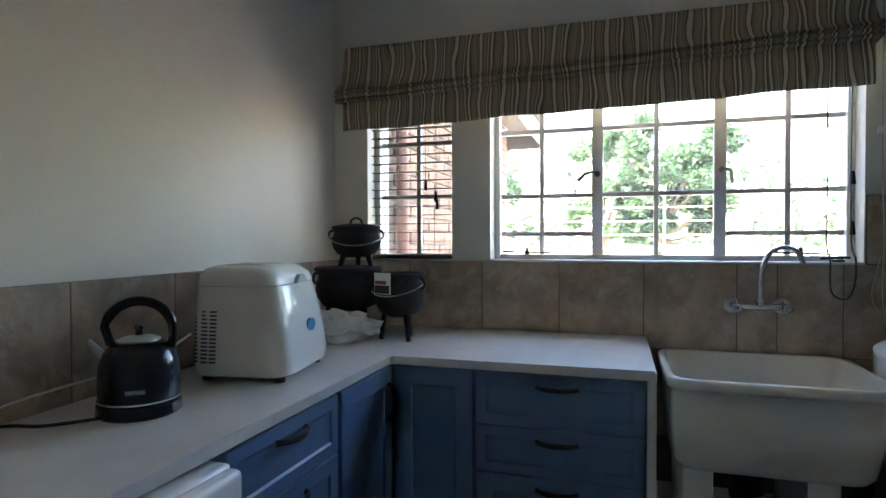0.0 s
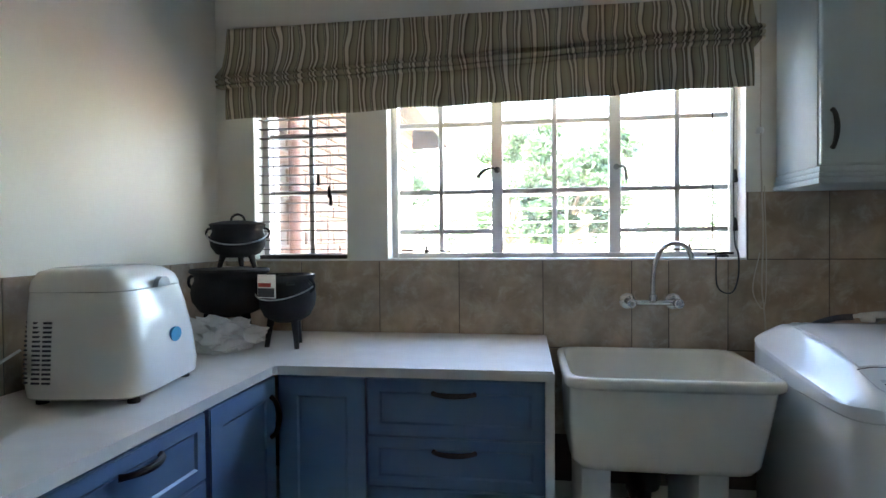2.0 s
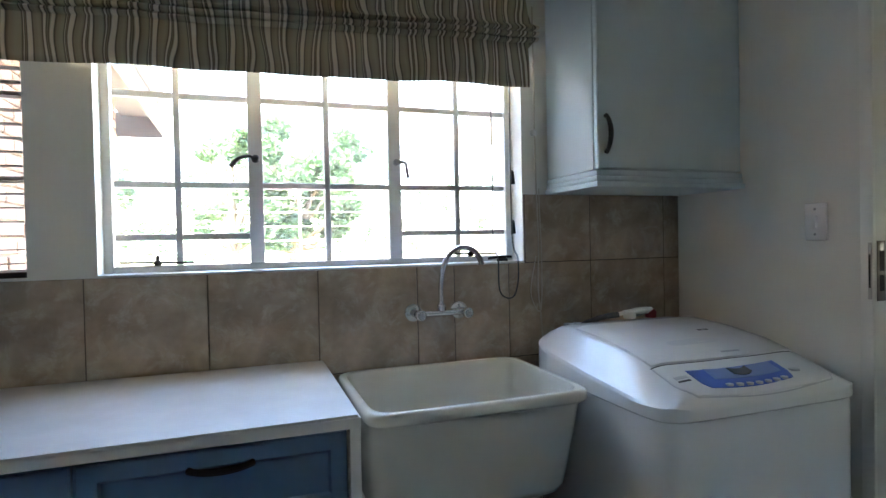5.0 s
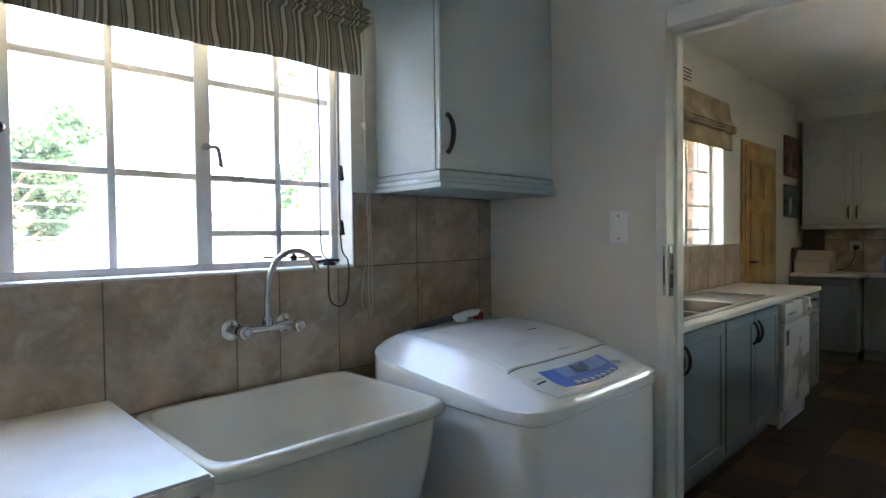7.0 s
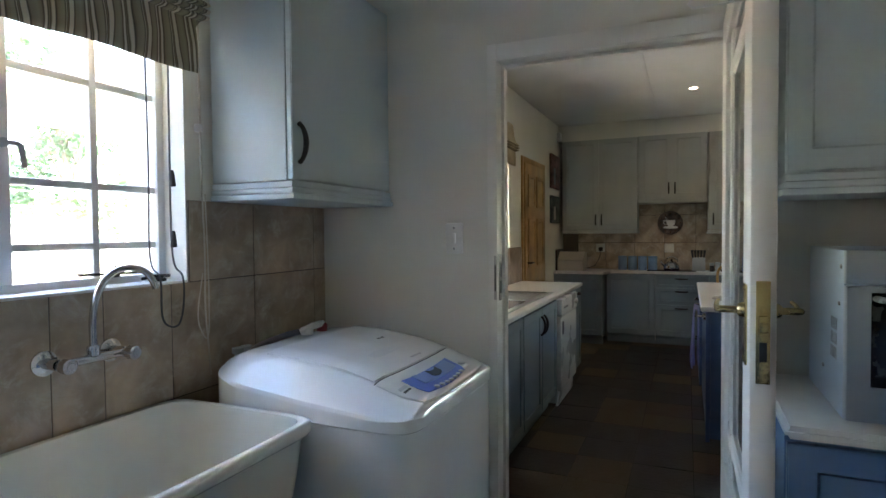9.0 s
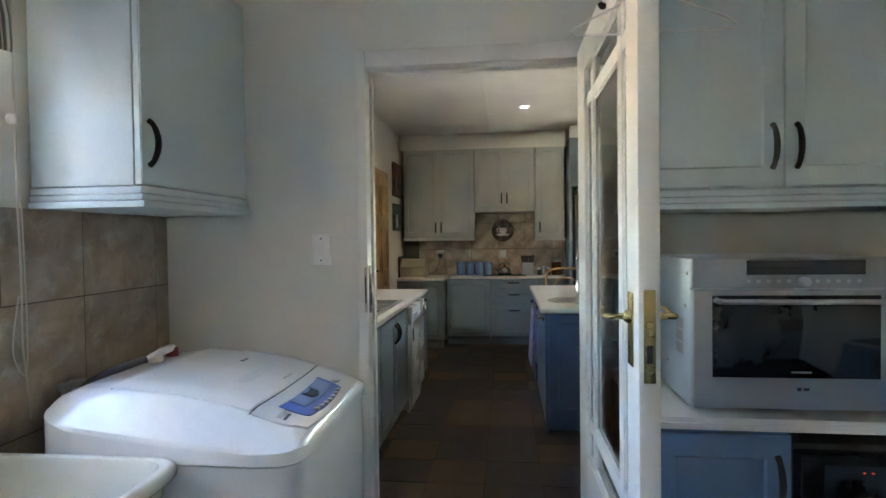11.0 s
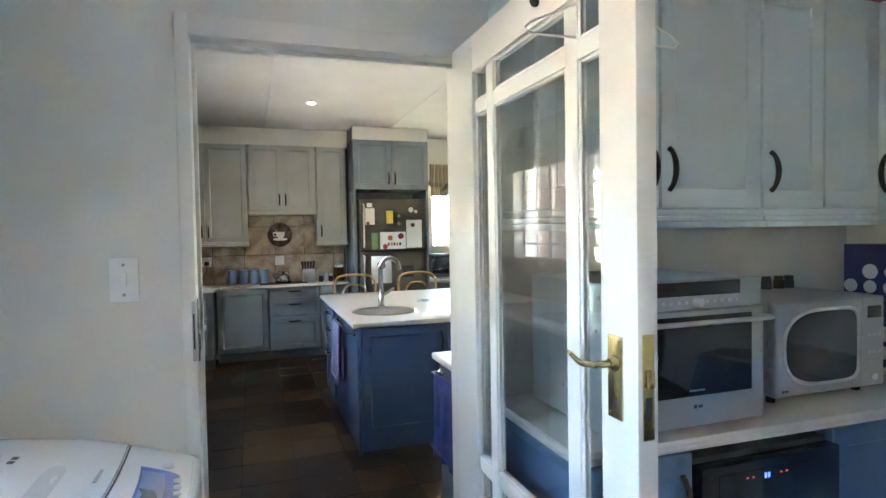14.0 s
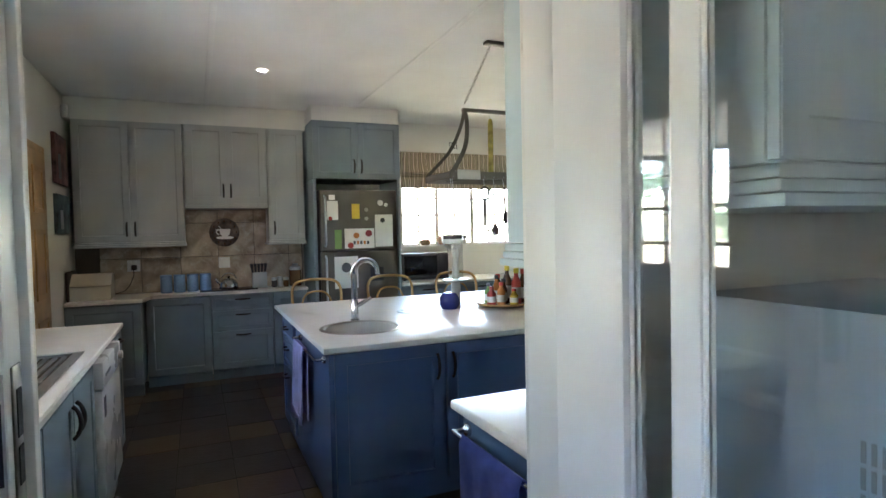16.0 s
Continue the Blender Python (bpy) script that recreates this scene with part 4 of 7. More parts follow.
# ---- laundry sink ----
sk = thing("laundry_sink", "deep white fireclay laundry sink on white piers", "sink", 0.29, 3.884, 0)
def sink_sec(w, d, z, cy=0.0, e=11.0, cx=0.0):
    return ring_section(w, d, e, z, cx, cy, 88)
bm = loft([sink_sec(0.49, 0.42, 0.548, 0.01, 9, -0.018), sink_sec(0.555, 0.468, 0.554, 0.01, 9, -0.018), sink_sec(0.592, 0.492, 0.578, 0.01, 9, -0.018), sink_sec(0.622, 0.504, 0.72, 0.006, 11, -0.009), sink_sec(0.642, 0.508, 0.816, 0.004),
           sink_sec(0.648, 0.512, 0.822, 0.002), sink_sec(0.668, 0.536, 0.826), sink_sec(0.676, 0.546, 0.833), sink_sec(0.676, 0.546, 0.851), sink_sec(0.668, 0.538, 0.859), sink_sec(0.650, 0.518, 0.862),
           sink_sec(0.628, 0.496, 0.859, 0, 9), sink_sec(0.618, 0.484, 0.842, 0, 9), sink_sec(0.60, 0.466, 0.75, 0.002, 8), sink_sec(0.56, 0.43, 0.63, 0.004, 7), sink_sec(0.52, 0.39, 0.60, 0.004, 7), sink_sec(0.40, 0.28, 0.592, 0.004, 6), sink_sec(0.05, 0.05, 0.588, 0.004, 3)])
part("basin", bm, M_CERAM, sk, angle=55)
for x in (-0.235, 0.13):
    part("pier", box(x - 0.048, x + 0.048, -0.20, 0.2, 0.0, 0.549, 0.012), M_TRIM, sk, "white painted pier")
part("waste_pipe", tube([(-0.04, 0.02, 0.575), (-0.04, 0.02, 0.36), (-0.04, 0.12, 0.3), (-0.04, 0.26, 0.3)], 0.025, 12), M_RUB, sk, "black waste pipe")
part("waste_trap", lathe([(0.0, 0.40), (0.05, 0.405), (0.058, 0.43), (0.058, 0.52), (0.045, 0.55), (0.0, 0.555)], 20, -0.04, 0.02), M_RUB, sk, "black bottle trap")

# wall mixer
tp = thing("wall_mixer_tap", "chrome wall-mounted mixer tap with a swan-neck spout", "tap", 0.325, NY, 1.048)
part("bridge", tube([(-0.09, -0.062, 0), (0.09, -0.062, 0)], 0.011, 14), M_CHROME, tp)
for x in (-0.088, 0.088):
    bm = tube([(x, 0, 0), (x, -0.006, 0), (x, -0.012, 0)], [0.032, 0.032, 0.02], 24)
    part("flange", bm, M_CHROME, tp)
    part("inlet", tube([(x, -0.01, 0), (x, -0.06, 0)], 0.014, 16), M_CHROME, tp)
    k = part("handle", tube([(x, -0.068, 0), (x, -0.08, 0), (x, -0.105, 0), (x, -0.109, 0)], [0.013, 0.018, 0.019, 0.015], 12), M_CHROME, tp)
    part("cap", tube([(x, -0.1095, 0), (x, -0.112, 0)], [0.009, 0.008], 14), M_STEELP, k, "small temperature cap")
part("collar", lathe([(0.0, 0.008), (0.016, 0.008), (0.016, 0.03), (0.012, 0.035), (0.0, 0.035)], 16, 0.0, -0.062), M_CHROME, tp)
sp = [(0.0, -0.062, 0.03), (0.0, -0.062, 0.10), (0.008, -0.068, 0.16), (0.03, -0.082, 0.21), (0.065, -0.105, 0.232), (0.10, -0.13, 0.222), (0.118, -0.143, 0.19), (0.121, -0.146, 0.172)]
part("spout", tube(spline(sp, 6), 0.0095, 14), M_CHROME, tp)


# ---- top-loading washing machine ----
wm = thing("washing_machine", "white top-loading washing machine with a blue control panel", "washing machine", 1.012, 3.70, 0)
WMW, WMD, WME = 0.72, 0.71, 10.0
CROWN = ((-0.355, 0.852), (-0.352, 0.864), (-0.346, 0.878), (-0.336, 0.890), (-0.322, 0.899), (-0.20, 0.942), (-0.10, 0.972), (0.05, 0.994), (0.2, 1.001), (0.3, 0.992), (0.345, 0.972), (0.355, 0.95))
RIDGE = ((-0.355, 0.848), (-0.34, 0.858), (0.0, 0.886), (0.33, 0.922), (0.355, 0.92))
FALL = ((0.0, 1.0), (0.62, 0.965), (0.73, 0.90), (0.775, 0.80), (0.96, 0.10), (0.985, 0.02), (1.0, -0.12))


def ramp_at(table, v):
    for (a, p), (b, q) in zip(table, table[1:]):
        if v <= b:
            k = max(0.0, (v - a) / (b - a))
            return p + (q - p) * k
    return table[-1][1]


def wm_top(x, y, up=0.0):
    """Height of the moulded top: a crowned lid, sloping shoulders, a ridge along each side."""
    r = ramp_at(RIDGE, y)
    return (x, y, r + (ramp_at(CROWN, y) - r) * ramp_at(FALL, min(1.0, abs(2 * x / WMW))) + up)


def wm_ring(k, z=None, w=WMW, d=WMD):
    pts = superloop(w * k, d * k, WME, 120)
    return [(x, y, z) if z is not None else wm_top(x, y) for x, y in pts]


part("cabinet", loft([wm_ring(0.97, 0.02), wm_ring(0.985, 0.03), wm_ring(0.985, 0.8252)]), M_ENAM, wm, angle=50)
part("top_cover", loft([wm_ring(0.985, 0.8265), wm_ring(1.0, 0.831)] + [wm_ring(k) for k in (1.0, 0.995, 0.985, 0.973, 0.955, 0.93, 0.9, 0.87, 0.84, 0.81, 0.785, 0.765, 0.745, 0.72, 0.69, 0.65, 0.6, 0.52, 0.43, 0.34, 0.25, 0.16, 0.06)]), M_ENAM, wm, angle=24)


def wm_patch(x0, x1, y0, y1, u0, u1, bow=0.0, n=14, e=0.0):
    """A thin plate that follows the rounded top; e rounds its front corners."""
    def row(y, k, j, m):
        pull = e * max(0.0, 1 - 2.2 * j / m) ** 2
        return [(x0 + pull + (x1 - x0 - 2 * pull) * i / n, y + k * (1 - (2 * i / n - 1) ** 2)) for i in range(n + 1)]
    m = 8
    bm = bmesh.new()
    top = [[bm.verts.new(wm_top(x, y, u1)) for x, y in row(y0 + (y1 - y0) * j / m, bow, j, m)] for j in range(m + 1)]
    for j in range(m):
        for i in range(n):
            bm.faces.new((top[j][i], top[j][i + 1], top[j + 1][i + 1], top[j + 1][i]))
    rim = [e for e in bm.edges if e.is_boundary]
    ex = bmesh.ops.extrude_edge_only(bm, edges=rim)
    for v in ex["geom"]:
        if isinstance(v, bmesh.types.BMVert):
            v.co.z -= u1 - u0
    return bm


lid = part("lid", wm_patch(-0.268, 0.268, -0.190, 0.19, -0.004, 0.006, -0.012, 24), M_ENAM, wm, angle=50)
bm = bmesh.new()
pts = [(-0.035 + 0.098 * math.copysign(abs(math.cos(q)) ** 0.5, math.cos(q)), -0.098 + 0.02 * math.copysign(abs(math.sin(q)) ** 0.7, math.sin(q))) for q in [2 * math.pi * i / 32 for i in range(32)]]
bm.faces.new([bm.verts.new(wm_top(x, y, 0.0068)) for x, y in pts])
part("grip_recess", bm, M_PGREY, lid, "grey finger recess")
part("mark", wm_patch(0.0, 0.07, -0.178, -0.171, 0.004, 0.0068), M_STEELP, lid)
for x in (0.075, 0.10):
    part("mark", wm_patch(x, x + 0.016, -0.01, 0.002, 0.004, 0.0068), M_DIM, lid)
part("seam", wm_patch(-0.274, 0.274, -0.1955, -0.1925, -0.002, 0.0022, -0.012, 24), M_DIM, wm, "dark joint in front of the lid")
part("seam", wm_patch(-0.268, 0.268, 0.1915, 0.195, -0.002, 0.0022, -0.012, 24), M_STEELP, wm, "joint behind the lid")
part("seam", wm_patch(-0.274, 0.274, -0.339, -0.20, -0.003, 0.0012, -0.010, 24, 0.03), M_PGREY, wm, "joint round the control fascia")
part("fascia", wm_patch(-0.271, 0.271, -0.336, -0.199, -0.003, 0.0028, -0.010, 24, 0.03), M_ENAM, wm)
cp = part("control_panel", wm_patch(-0.195, 0.125, -0.322, -0.240, 0.001, 0.0045, -0.010, 20, 0.015), M_BLUEL, wm, "blue printed control panel")
part("pale_field", wm_patch(-0.14, 0.10, -0.292, -0.246, 0.003, 0.0066, -0.010), M_PANELB, cp, "lighter blue printed field")
part("display", wm_patch(-0.065, 0.0, -0.284, -0.256, 0.005, 0.0092, -0.010), M_LCD, cp, "grey digital display")
for i in range(7):
    b = part("button", lathe([(0.0, -0.002), (0.0105, -0.002), (0.010, 0.003), (0.0, 0.0045)], 12), M_PGREY, cp, "oval silver button")
    b.location = wm_top(-0.12 + i * 0.033, -0.316 - 0.01 * (1 - ((i - 3) / 4) ** 2), 0.004)
part("start_button", lathe([(0.0, -0.002), (0.017, -0.002), (0.016, 0.003), (0.0, 0.005)], 16, *wm_top(0.152, -0.29)[:2]), M_PGREY, wm, "round silver button").location.z = wm_top(0.152, -0.29, 0.003)[2]
part("mark", wm_patch(-0.252, -0.212, -0.282, -0.276, 0.002, 0.0038), M_DIM, wm)
part("mark", wm_patch(-0.252, -0.21, -0.269, -0.258, 0.002, 0.0038), M_PGREY, wm)
for x in (-0.27, 0.27):
    for y in (-0.26, 0.26):
        part("foot", lathe([(0.0, 0.0), (0.022, 0.0), (0.022, 0.025), (0.0, 0.025)], 12, x, y), M_RUB, wm)

vt = thing("washing_machine_tap", "white plastic machine tap with a red collar and grey hose", "tap", 1.0, 3.935, 1.026)
part("valve", tube(spline([(-0.05, 0.0, -0.002), (-0.03, 0.0, 0.0), (0.0, 0.0, 0.003), (0.06, 0.005, 0.005), (0.103, 0.01, 0.003)], 5), [0.007] * 6 + [0.010] * 6 + [0.013] * 9, 12), M_WHITEP, vt)
part("knob", lathe([(0.0, -0.020), (0.02, -0.020), (0.022, -0.016), (0.022, -0.004), (0.016, 0.004), (0.0, 0.005)], 18), M_WHITEP, vt, "round white plastic nut")
part("cap", lathe([(0.0, -0.024), (0.020, -0.024), (0.021, -0.002), (0.014, 0.006), (0.0, 0.006)], 16, 0.103, 0.01), M_DRED, vt, "dark red collar")
part("pipe", tube(spline([(0.07, 0.005, 0.0), (0.065, 0.06, -0.02), (0.055, 0.12, -0.07), (0.05, NY - 3.935, -0.11)], 5), 0.010, 10), M_STEELP, vt)
part("hose", tube(spline([(-0.045, 0.0, -0.003), (-0.08, 0.03, -0.012), (-0.11, 0.10, -0.04), (-0.12, 0.15, -0.07), (-0.16, 0.17, -0.12), (-0.17, 0.18, -0.3)], 6), 0.011, 10), M_DIM, vt, "dark grey hose")
for x in (-0.14, -0.10):
    part("stopcock", lathe([(0.0, -0.15), (0.012, -0.15), (0.012, -0.075), (0.02, -0.073), (0.02, -0.055), (0.0, -0.053)], 12, x, 0.19), M_STEELP, vt, "dull metal stopcock")
    part("supply_pipe", tube([(x, 0.19, -0.15), (x, 0.19, -0.17), (x, NY - 3.935 + 0.002, -0.18)], 0.009, 8), M_STEELP, vt)

# wall cabinet over the washing machine
wall_unit("wall_cabinet", "pale blue wall cabinet with one door above the washing machine", EX - 0.797 - 0.002, NY - 3.85 - 0.002, 0.797, 3.85, 0, 1.537, 2.27, M_PALE, [(0.004, 0.632, "l")], (True, False), flat=True)


# ---- glazed door, standing open ----
LX0, LX1, LY = 0.500, 1.408, 2.583      # lock edge, hinge edge, face
dr1 = thing("door_1", "open cream glazed door with brass lever handle", "door", LX1, LY - 0.021, 0, 0)
dr1["kind"] = "structure"
dw = LX1 - LX0
xs = [-dw, -dw + 0.107, -dw + 0.195, -dw + 0.244, -dw + 0.612, -dw + 0.659, -dw + 0.742, 0.0]
zs = [0.008, 0.66, 0.745, 0.79, 1.80, 1.842, 1.925, 2.03]
bm = bmesh.new()
add_box(bm, xs[0], xs[1], -0.021, 0.021, zs[0], zs[7], 0.002)
add_box(bm, xs[6], xs[7], -0.021, 0.021, zs[0], zs[7], 0.002)
add_box(bm, xs[1], xs[6], -0.0208, 0.0208, zs[6], zs[7], 0.002)
add_box(bm, xs[1], xs[6], -0.0208, 0.0208, 0.5, zs[1], 0.002)
add_box(bm, xs[1], xs[6], -0.0208, 0.0208, zs[0], 0.2, 0.002)
part("leaf_frame", bm, M_TRIM, dr1)
part("lower_panel", box(xs[1], xs[6], -0.01, 0.01, 0.19, 0.51, 0.0), M_TRIM, dr1)
bm = bmesh.new()
for s in (-1, 1):
    y0, y1 = (0.008, 0.02) if s > 0 else (-0.02, -0.008)
    add_box(bm, xs[1], xs[1] + 0.02, y0, y1, 0.2, 0.5, 0.005)
    add_box(bm, xs[6] - 0.02, xs[6], y0, y1, 0.2, 0.5, 0.005)
    add_box(bm, xs[1] + 0.02, xs[6] - 0.02, y0, y1, 0.2, 0.22, 0.005)
    add_box(bm, xs[1] + 0.02, xs[6] - 0.02, y0, y1, 0.48, 0.5, 0.005)
part("panel_moulding", bm, M_TRIM, dr1)
for a, b in ((2, 3), (4, 5)):
    part("glazing_bar", box(xs[a] + 0.0005, xs[b] - 0.0005, -0.0125, 0.0125, zs[1], zs[6], 0.004), M_TRIM, dr1)
for a, b in ((2, 3), (4, 5)):
    for i, j in ((1, 2), (3, 4), (5, 6)):
        part("glazing_bar", box(xs[i] - 0.004, xs[j] + 0.004, -0.0115, 0.0115, zs[a] + 0.0005, zs[b] - 0.0005, 0.004), M_TRIM, dr1)
for i, j in ((1, 2), (3, 4), (5, 6)):
    for a, b in ((1, 2), (3, 4), (5, 6)):
        bm = bmesh.new()
        for y0, y1 in ((0.003, 0.009), (-0.009, -0.003)):
            m = 0.007
            add_box(bm, xs[i] - 0.002, xs[i] + m, y0, y1, zs[a] - 0.002, zs[b] + 0.002, 0.003, 1)
            add_box(bm, xs[j] - m, xs[j] + 0.002, y0, y1, zs[a] - 0.002, zs[b] + 0.002, 0.003, 1)
            add_box(bm, xs[i] + m, xs[j] - m, y0, y1, zs[a] - 0.002, zs[a] + m, 0.003, 1)
            add_box(bm, xs[i] + m, xs[j] - m, y0, y1, zs[b] - m, zs[b] + 0.002, 0.003, 1)
        part("glazing_bead", bm, M_TRIM, dr1)
        pane("pane", xs[i] - 0.003, xs[j] + 0.003, 0.0, zs[a] - 0.003, zs[b] + 0.003, dr1, M_DOORG)
# brass lever furniture on both faces
hx, hz = -dw + 0.060, 1.195
lz = hz + 0.02
for s in (1, -1):
    y = s * 0.0215
    pl = part("handle_plate", box(hx - 0.021, hx + 0.021, min(y, y + s * 0.004), max(y, y + s * 0.004), hz - 0.082, hz + 0.07, 0.0015), M_BRASS, dr1, "worn brass handle plate")
    part("rose", tube([(hx, y + s * 0.004, lz), (hx, y + s * 0.012, lz), (hx, y + s * 0.016, lz)], [0.015, 0.013, 0.009], 16), M_BRASS, pl)
    pts = spline([(hx, y + s * 0.014, lz), (hx, y + s * 0.040, lz), (hx + 0.012, y + s * 0.048, lz - 0.001), (hx + 0.04, y + s * 0.049, lz - 0.004), (hx + 0.068, y + s * 0.048, lz + 0.003), (hx + 0.090, y + s * 0.044, lz + 0.007)], 6)
    part("lever", tube(pts, [0.007] * 10 + [0.0066 - 0.0028 * i / (len(pts) - 11) for i in range(len(pts) - 10)], 10), M_BRASS, pl, "scrolled brass lever")
    bm = tube([(hx, y + s * 0.0035, hz - 0.045), (hx, y + s * 0.0047, hz - 0.045)], 0.0055, 12)
    add_box(bm, hx - 0.003, hx + 0.003, min(y + s * 0.0035, y + s * 0.0047), max(y + s * 0.0035, y + s * 0.0047), hz - 0.064, hz - 0.045)
    part("keyhole", bm, M_IRON, pl, "dark keyhole")
    for z in (hz - 0.073, hz + 0.061):
        for dx in (-0.014, 0.014):
            part("screw", tube([(hx + dx, y + s * 0.0038, z), (hx + dx, y + s * 0.0052, z)], 0.003, 8), M_BRASS, pl)
fp = part("lock_faceplate", box(-dw - 0.0025, -dw + 0.001, -0.0115, 0.0115, hz - 0.105, hz + 0.08, 0.0008), M_BRASS, dr1, "brass mortice lock faceplate")
part("latch", box(-dw - 0.011, -dw - 0.001, -0.007, 0.007, hz - 0.012, hz + 0.018, 0.002), M_BRASS, fp)
part("bolt_slot", box(-dw - 0.0035, -dw - 0.002, -0.006, 0.006, hz - 0.065, hz - 0.03), M_DIM, fp)
part("door_hook", tube(spline([(-0.57, 0.0215, 1.97), (-0.57, 0.03, 1.965), (-0.57, 0.036, 1.975)], 4), 0.007, 8), M_IRON, dr1, "small black hook")
for z in (0.25, 1.05, 1.8):
    part("hinge", tube([(0.006, -0.024, z - 0.05), (0.006, -0.024, z + 0.05)], 0.006, 10), M_SATIN, dr1)

# wire hanger behind the door
hg = thing("coat_hanger", "thin clear plastic coat hanger hooked over the door", "coat hanger", 0.70, LY - 0.10, 2.035, 90)
part("hook", tube(spline([(-0.058, 0, -0.03), (-0.055, 0, 0.003), (0.0, 0, 0.006), (0.02, 0, -0.02), (0.02, 0, -0.09)], 6), 0.0022, 6), M_WHITEP, hg)
part("bow", tube([(0.02, 0, -0.09), (-0.15, 0, -0.165), (-0.165, 0, -0.178), (-0.155, 0, -0.188), (0.195, 0, -0.188), (0.205, 0, -0.178), (0.19, 0, -0.165)], 0.0026, 6, closed=True), M_WHITEP, hg)


# ---- east counter of the laundry ----
EFX, EY0, EY1 = 0.87, 2.475, 1.235           # front edge, north end, inner corner
wt2 = thing("worktop", "white stone worktop carrying the ovens", "worktop", 0, 0, 0)
bm = bmesh.new()
loop = [(EX, EY0), (EFX, EY0), (EFX, EY1 + 0.02), (EFX - 0.02, EY1), (0.05, EY1), (0.05, SY), (EX, SY)]
lo = [bm.verts.new((x, y, CT - 0.032)) for x, y in loop]
hi = [bm.verts.new((x, y, CT)) for x, y in loop]
bm.faces.new(lo)
bm.faces.new(hi)
for i in range(len(loop)):
    j = (i + 1) % len(loop)
    bm.faces.new((lo[i], lo[j], hi[j], hi[i]))
es = [e for e in bm.edges if all(v.co.z > CT - 0.01 for v in e.verts)] + [e for e in bm.edges if all(v.co.z < CT - 0.03 for v in e.verts)]
bmesh.ops.bevel(bm, geom=es, offset=0.012, segments=3, affect="EDGES")
part("slab", bm, M_TOP, wt2)

ed = EX - EFX - 0.035
base_unit("floor_cabinet", "blue floor cabinet with one door beside the wine cooler", 0.36, ed, EFX + 0.032, EY0 - 0.003, -90, M_BLUE, [(0.004, 0.356, 0.115, 0.862, "r")], 0.872)
base_unit("corner_cabinet", "blue corner floor cabinet beside the wine cooler", 0.402, ed, EFX + 0.032, 1.605, -90, M_BLUE, [(0.004, 0.372, 0.115, 0.862, "")], 0.872)
base_unit("floor_cabinet", "blue floor cabinet with a bow handle under the worktop", 0.85, 0.41, EFX + 0.03, EY1 - 0.034, 180, M_BLUE, [(0.025, 0.45, 0.115, 0.862, "l"), (0.456, 0.872, 0.115, 0.862, "l")], 0.872)

wc = thing("wine_cooler", "black glass-door wine cooler with red and blue indicators", "wine cooler", EFX + 0.03, 2.108, 0, -90)
part("body", box(0.0, 0.498, 0.0, ed - 0.02, 0.02, 0.838, 0.004), M_DIM, wc)
d = part("door", box(0.0, 0.498, -0.045, -0.002, 0.03, 0.825, 0.005), M_BLACKP, wc)
part("glass", box(0.055, 0.443, -0.0475, -0.045, 0.09, 0.80, 0.001), M_DGLASS, d, "dark tinted glass")
for i, x in enumerate((0.145, 0.165, 0.265, 0.285)):
    part("indicator", box(x, x + 0.006, -0.049, -0.0475, 0.781, 0.784), M_LEDR, d, "small red light")
for x in (0.208, 0.22):
    part("digit", box(x, x + 0.007, -0.049, -0.0475, 0.774, 0.788), M_LEDB, d, "blue digit")


def shaded_logo(parent, x, y, z, w=0.03):
    part("badge", box(x, x + w * 0.35, y - 0.0012, y, z, z + w * 0.35, 0.0005), M_DIM, parent, "small round badge")
    part("badge", box(x + w * 0.5, x + w, y - 0.0012, y, z + 0.001, z + w * 0.3, 0.0005), M_DIM, parent)


ov = thing("countertop_oven", "silver countertop oven with a dark glass door on short feet", "oven", 0.922, 2.35, CT, -90)
ov.scale = (1.0, 1.0, 0.944)
OW, OH = 0.50, 0.437
part("casing", box(0.0, OW, 0.012, 0.41, 0.014, OH, 0.004), M_CASE, ov, "plain pale metal casing")
part("fascia", box(-0.001, OW + 0.001, -0.012, 0.011, 0.355, OH + 0.001, 0.003), M_STEELP, ov)
part("display", box(0.135, 0.425, -0.0135, -0.011, 0.392, 0.432, 0.001), M_BLACKP, ov, "black display strip")
part("dial", tube([(0.275, -0.012, 0.373), (0.275, -0.027, 0.373), (0.275, -0.031, 0.373)], [0.014, 0.0135, 0.010], 20), M_STEEL, ov)
for x in (0.14, 0.165, 0.19, 0.215, 0.24, 0.31, 0.335, 0.36, 0.385, 0.41):
    part("button", tube([(x, -0.012, 0.374), (x, -0.015, 0.374)], 0.005, 10), M_STEEL, ov)
d = part("door", box(-0.001, OW + 0.001, -0.022, 0.011, 0.020, 0.350, 0.004), M_STEELP, ov, "silver framed oven door")
part("glass", box(0.045, 0.455, -0.0245, -0.0222, 0.108, 0.336, 0.001), M_DGLASS, d, "dark oven glass")
part("handle", tube(spline([(0.055, -0.022, 0.322), (0.058, -0.05, 0.322), (0.075, -0.056, 0.322), (0.25, -0.058, 0.322), (0.47, -0.056, 0.322), (0.487, -0.05, 0.322), (0.49, -0.022, 0.322)], 5), 0.009, 10, flat=0.8), M_STEEL, d)
shaded_logo(d, 0.255, -0.0222, 0.072)
part("badge", box(0.24, 0.29, -0.0255, -0.0245, 0.122, 0.127), M_STEELP, d)
for x in (0.05, OW - 0.05):
    for y in (0.10, 0.36):
        part("foot", lathe([(0.0, 0.0), (0.016, 0.0), (0.018, 0.015), (0.0, 0.015)], 12, x, y), M_RUB, ov)
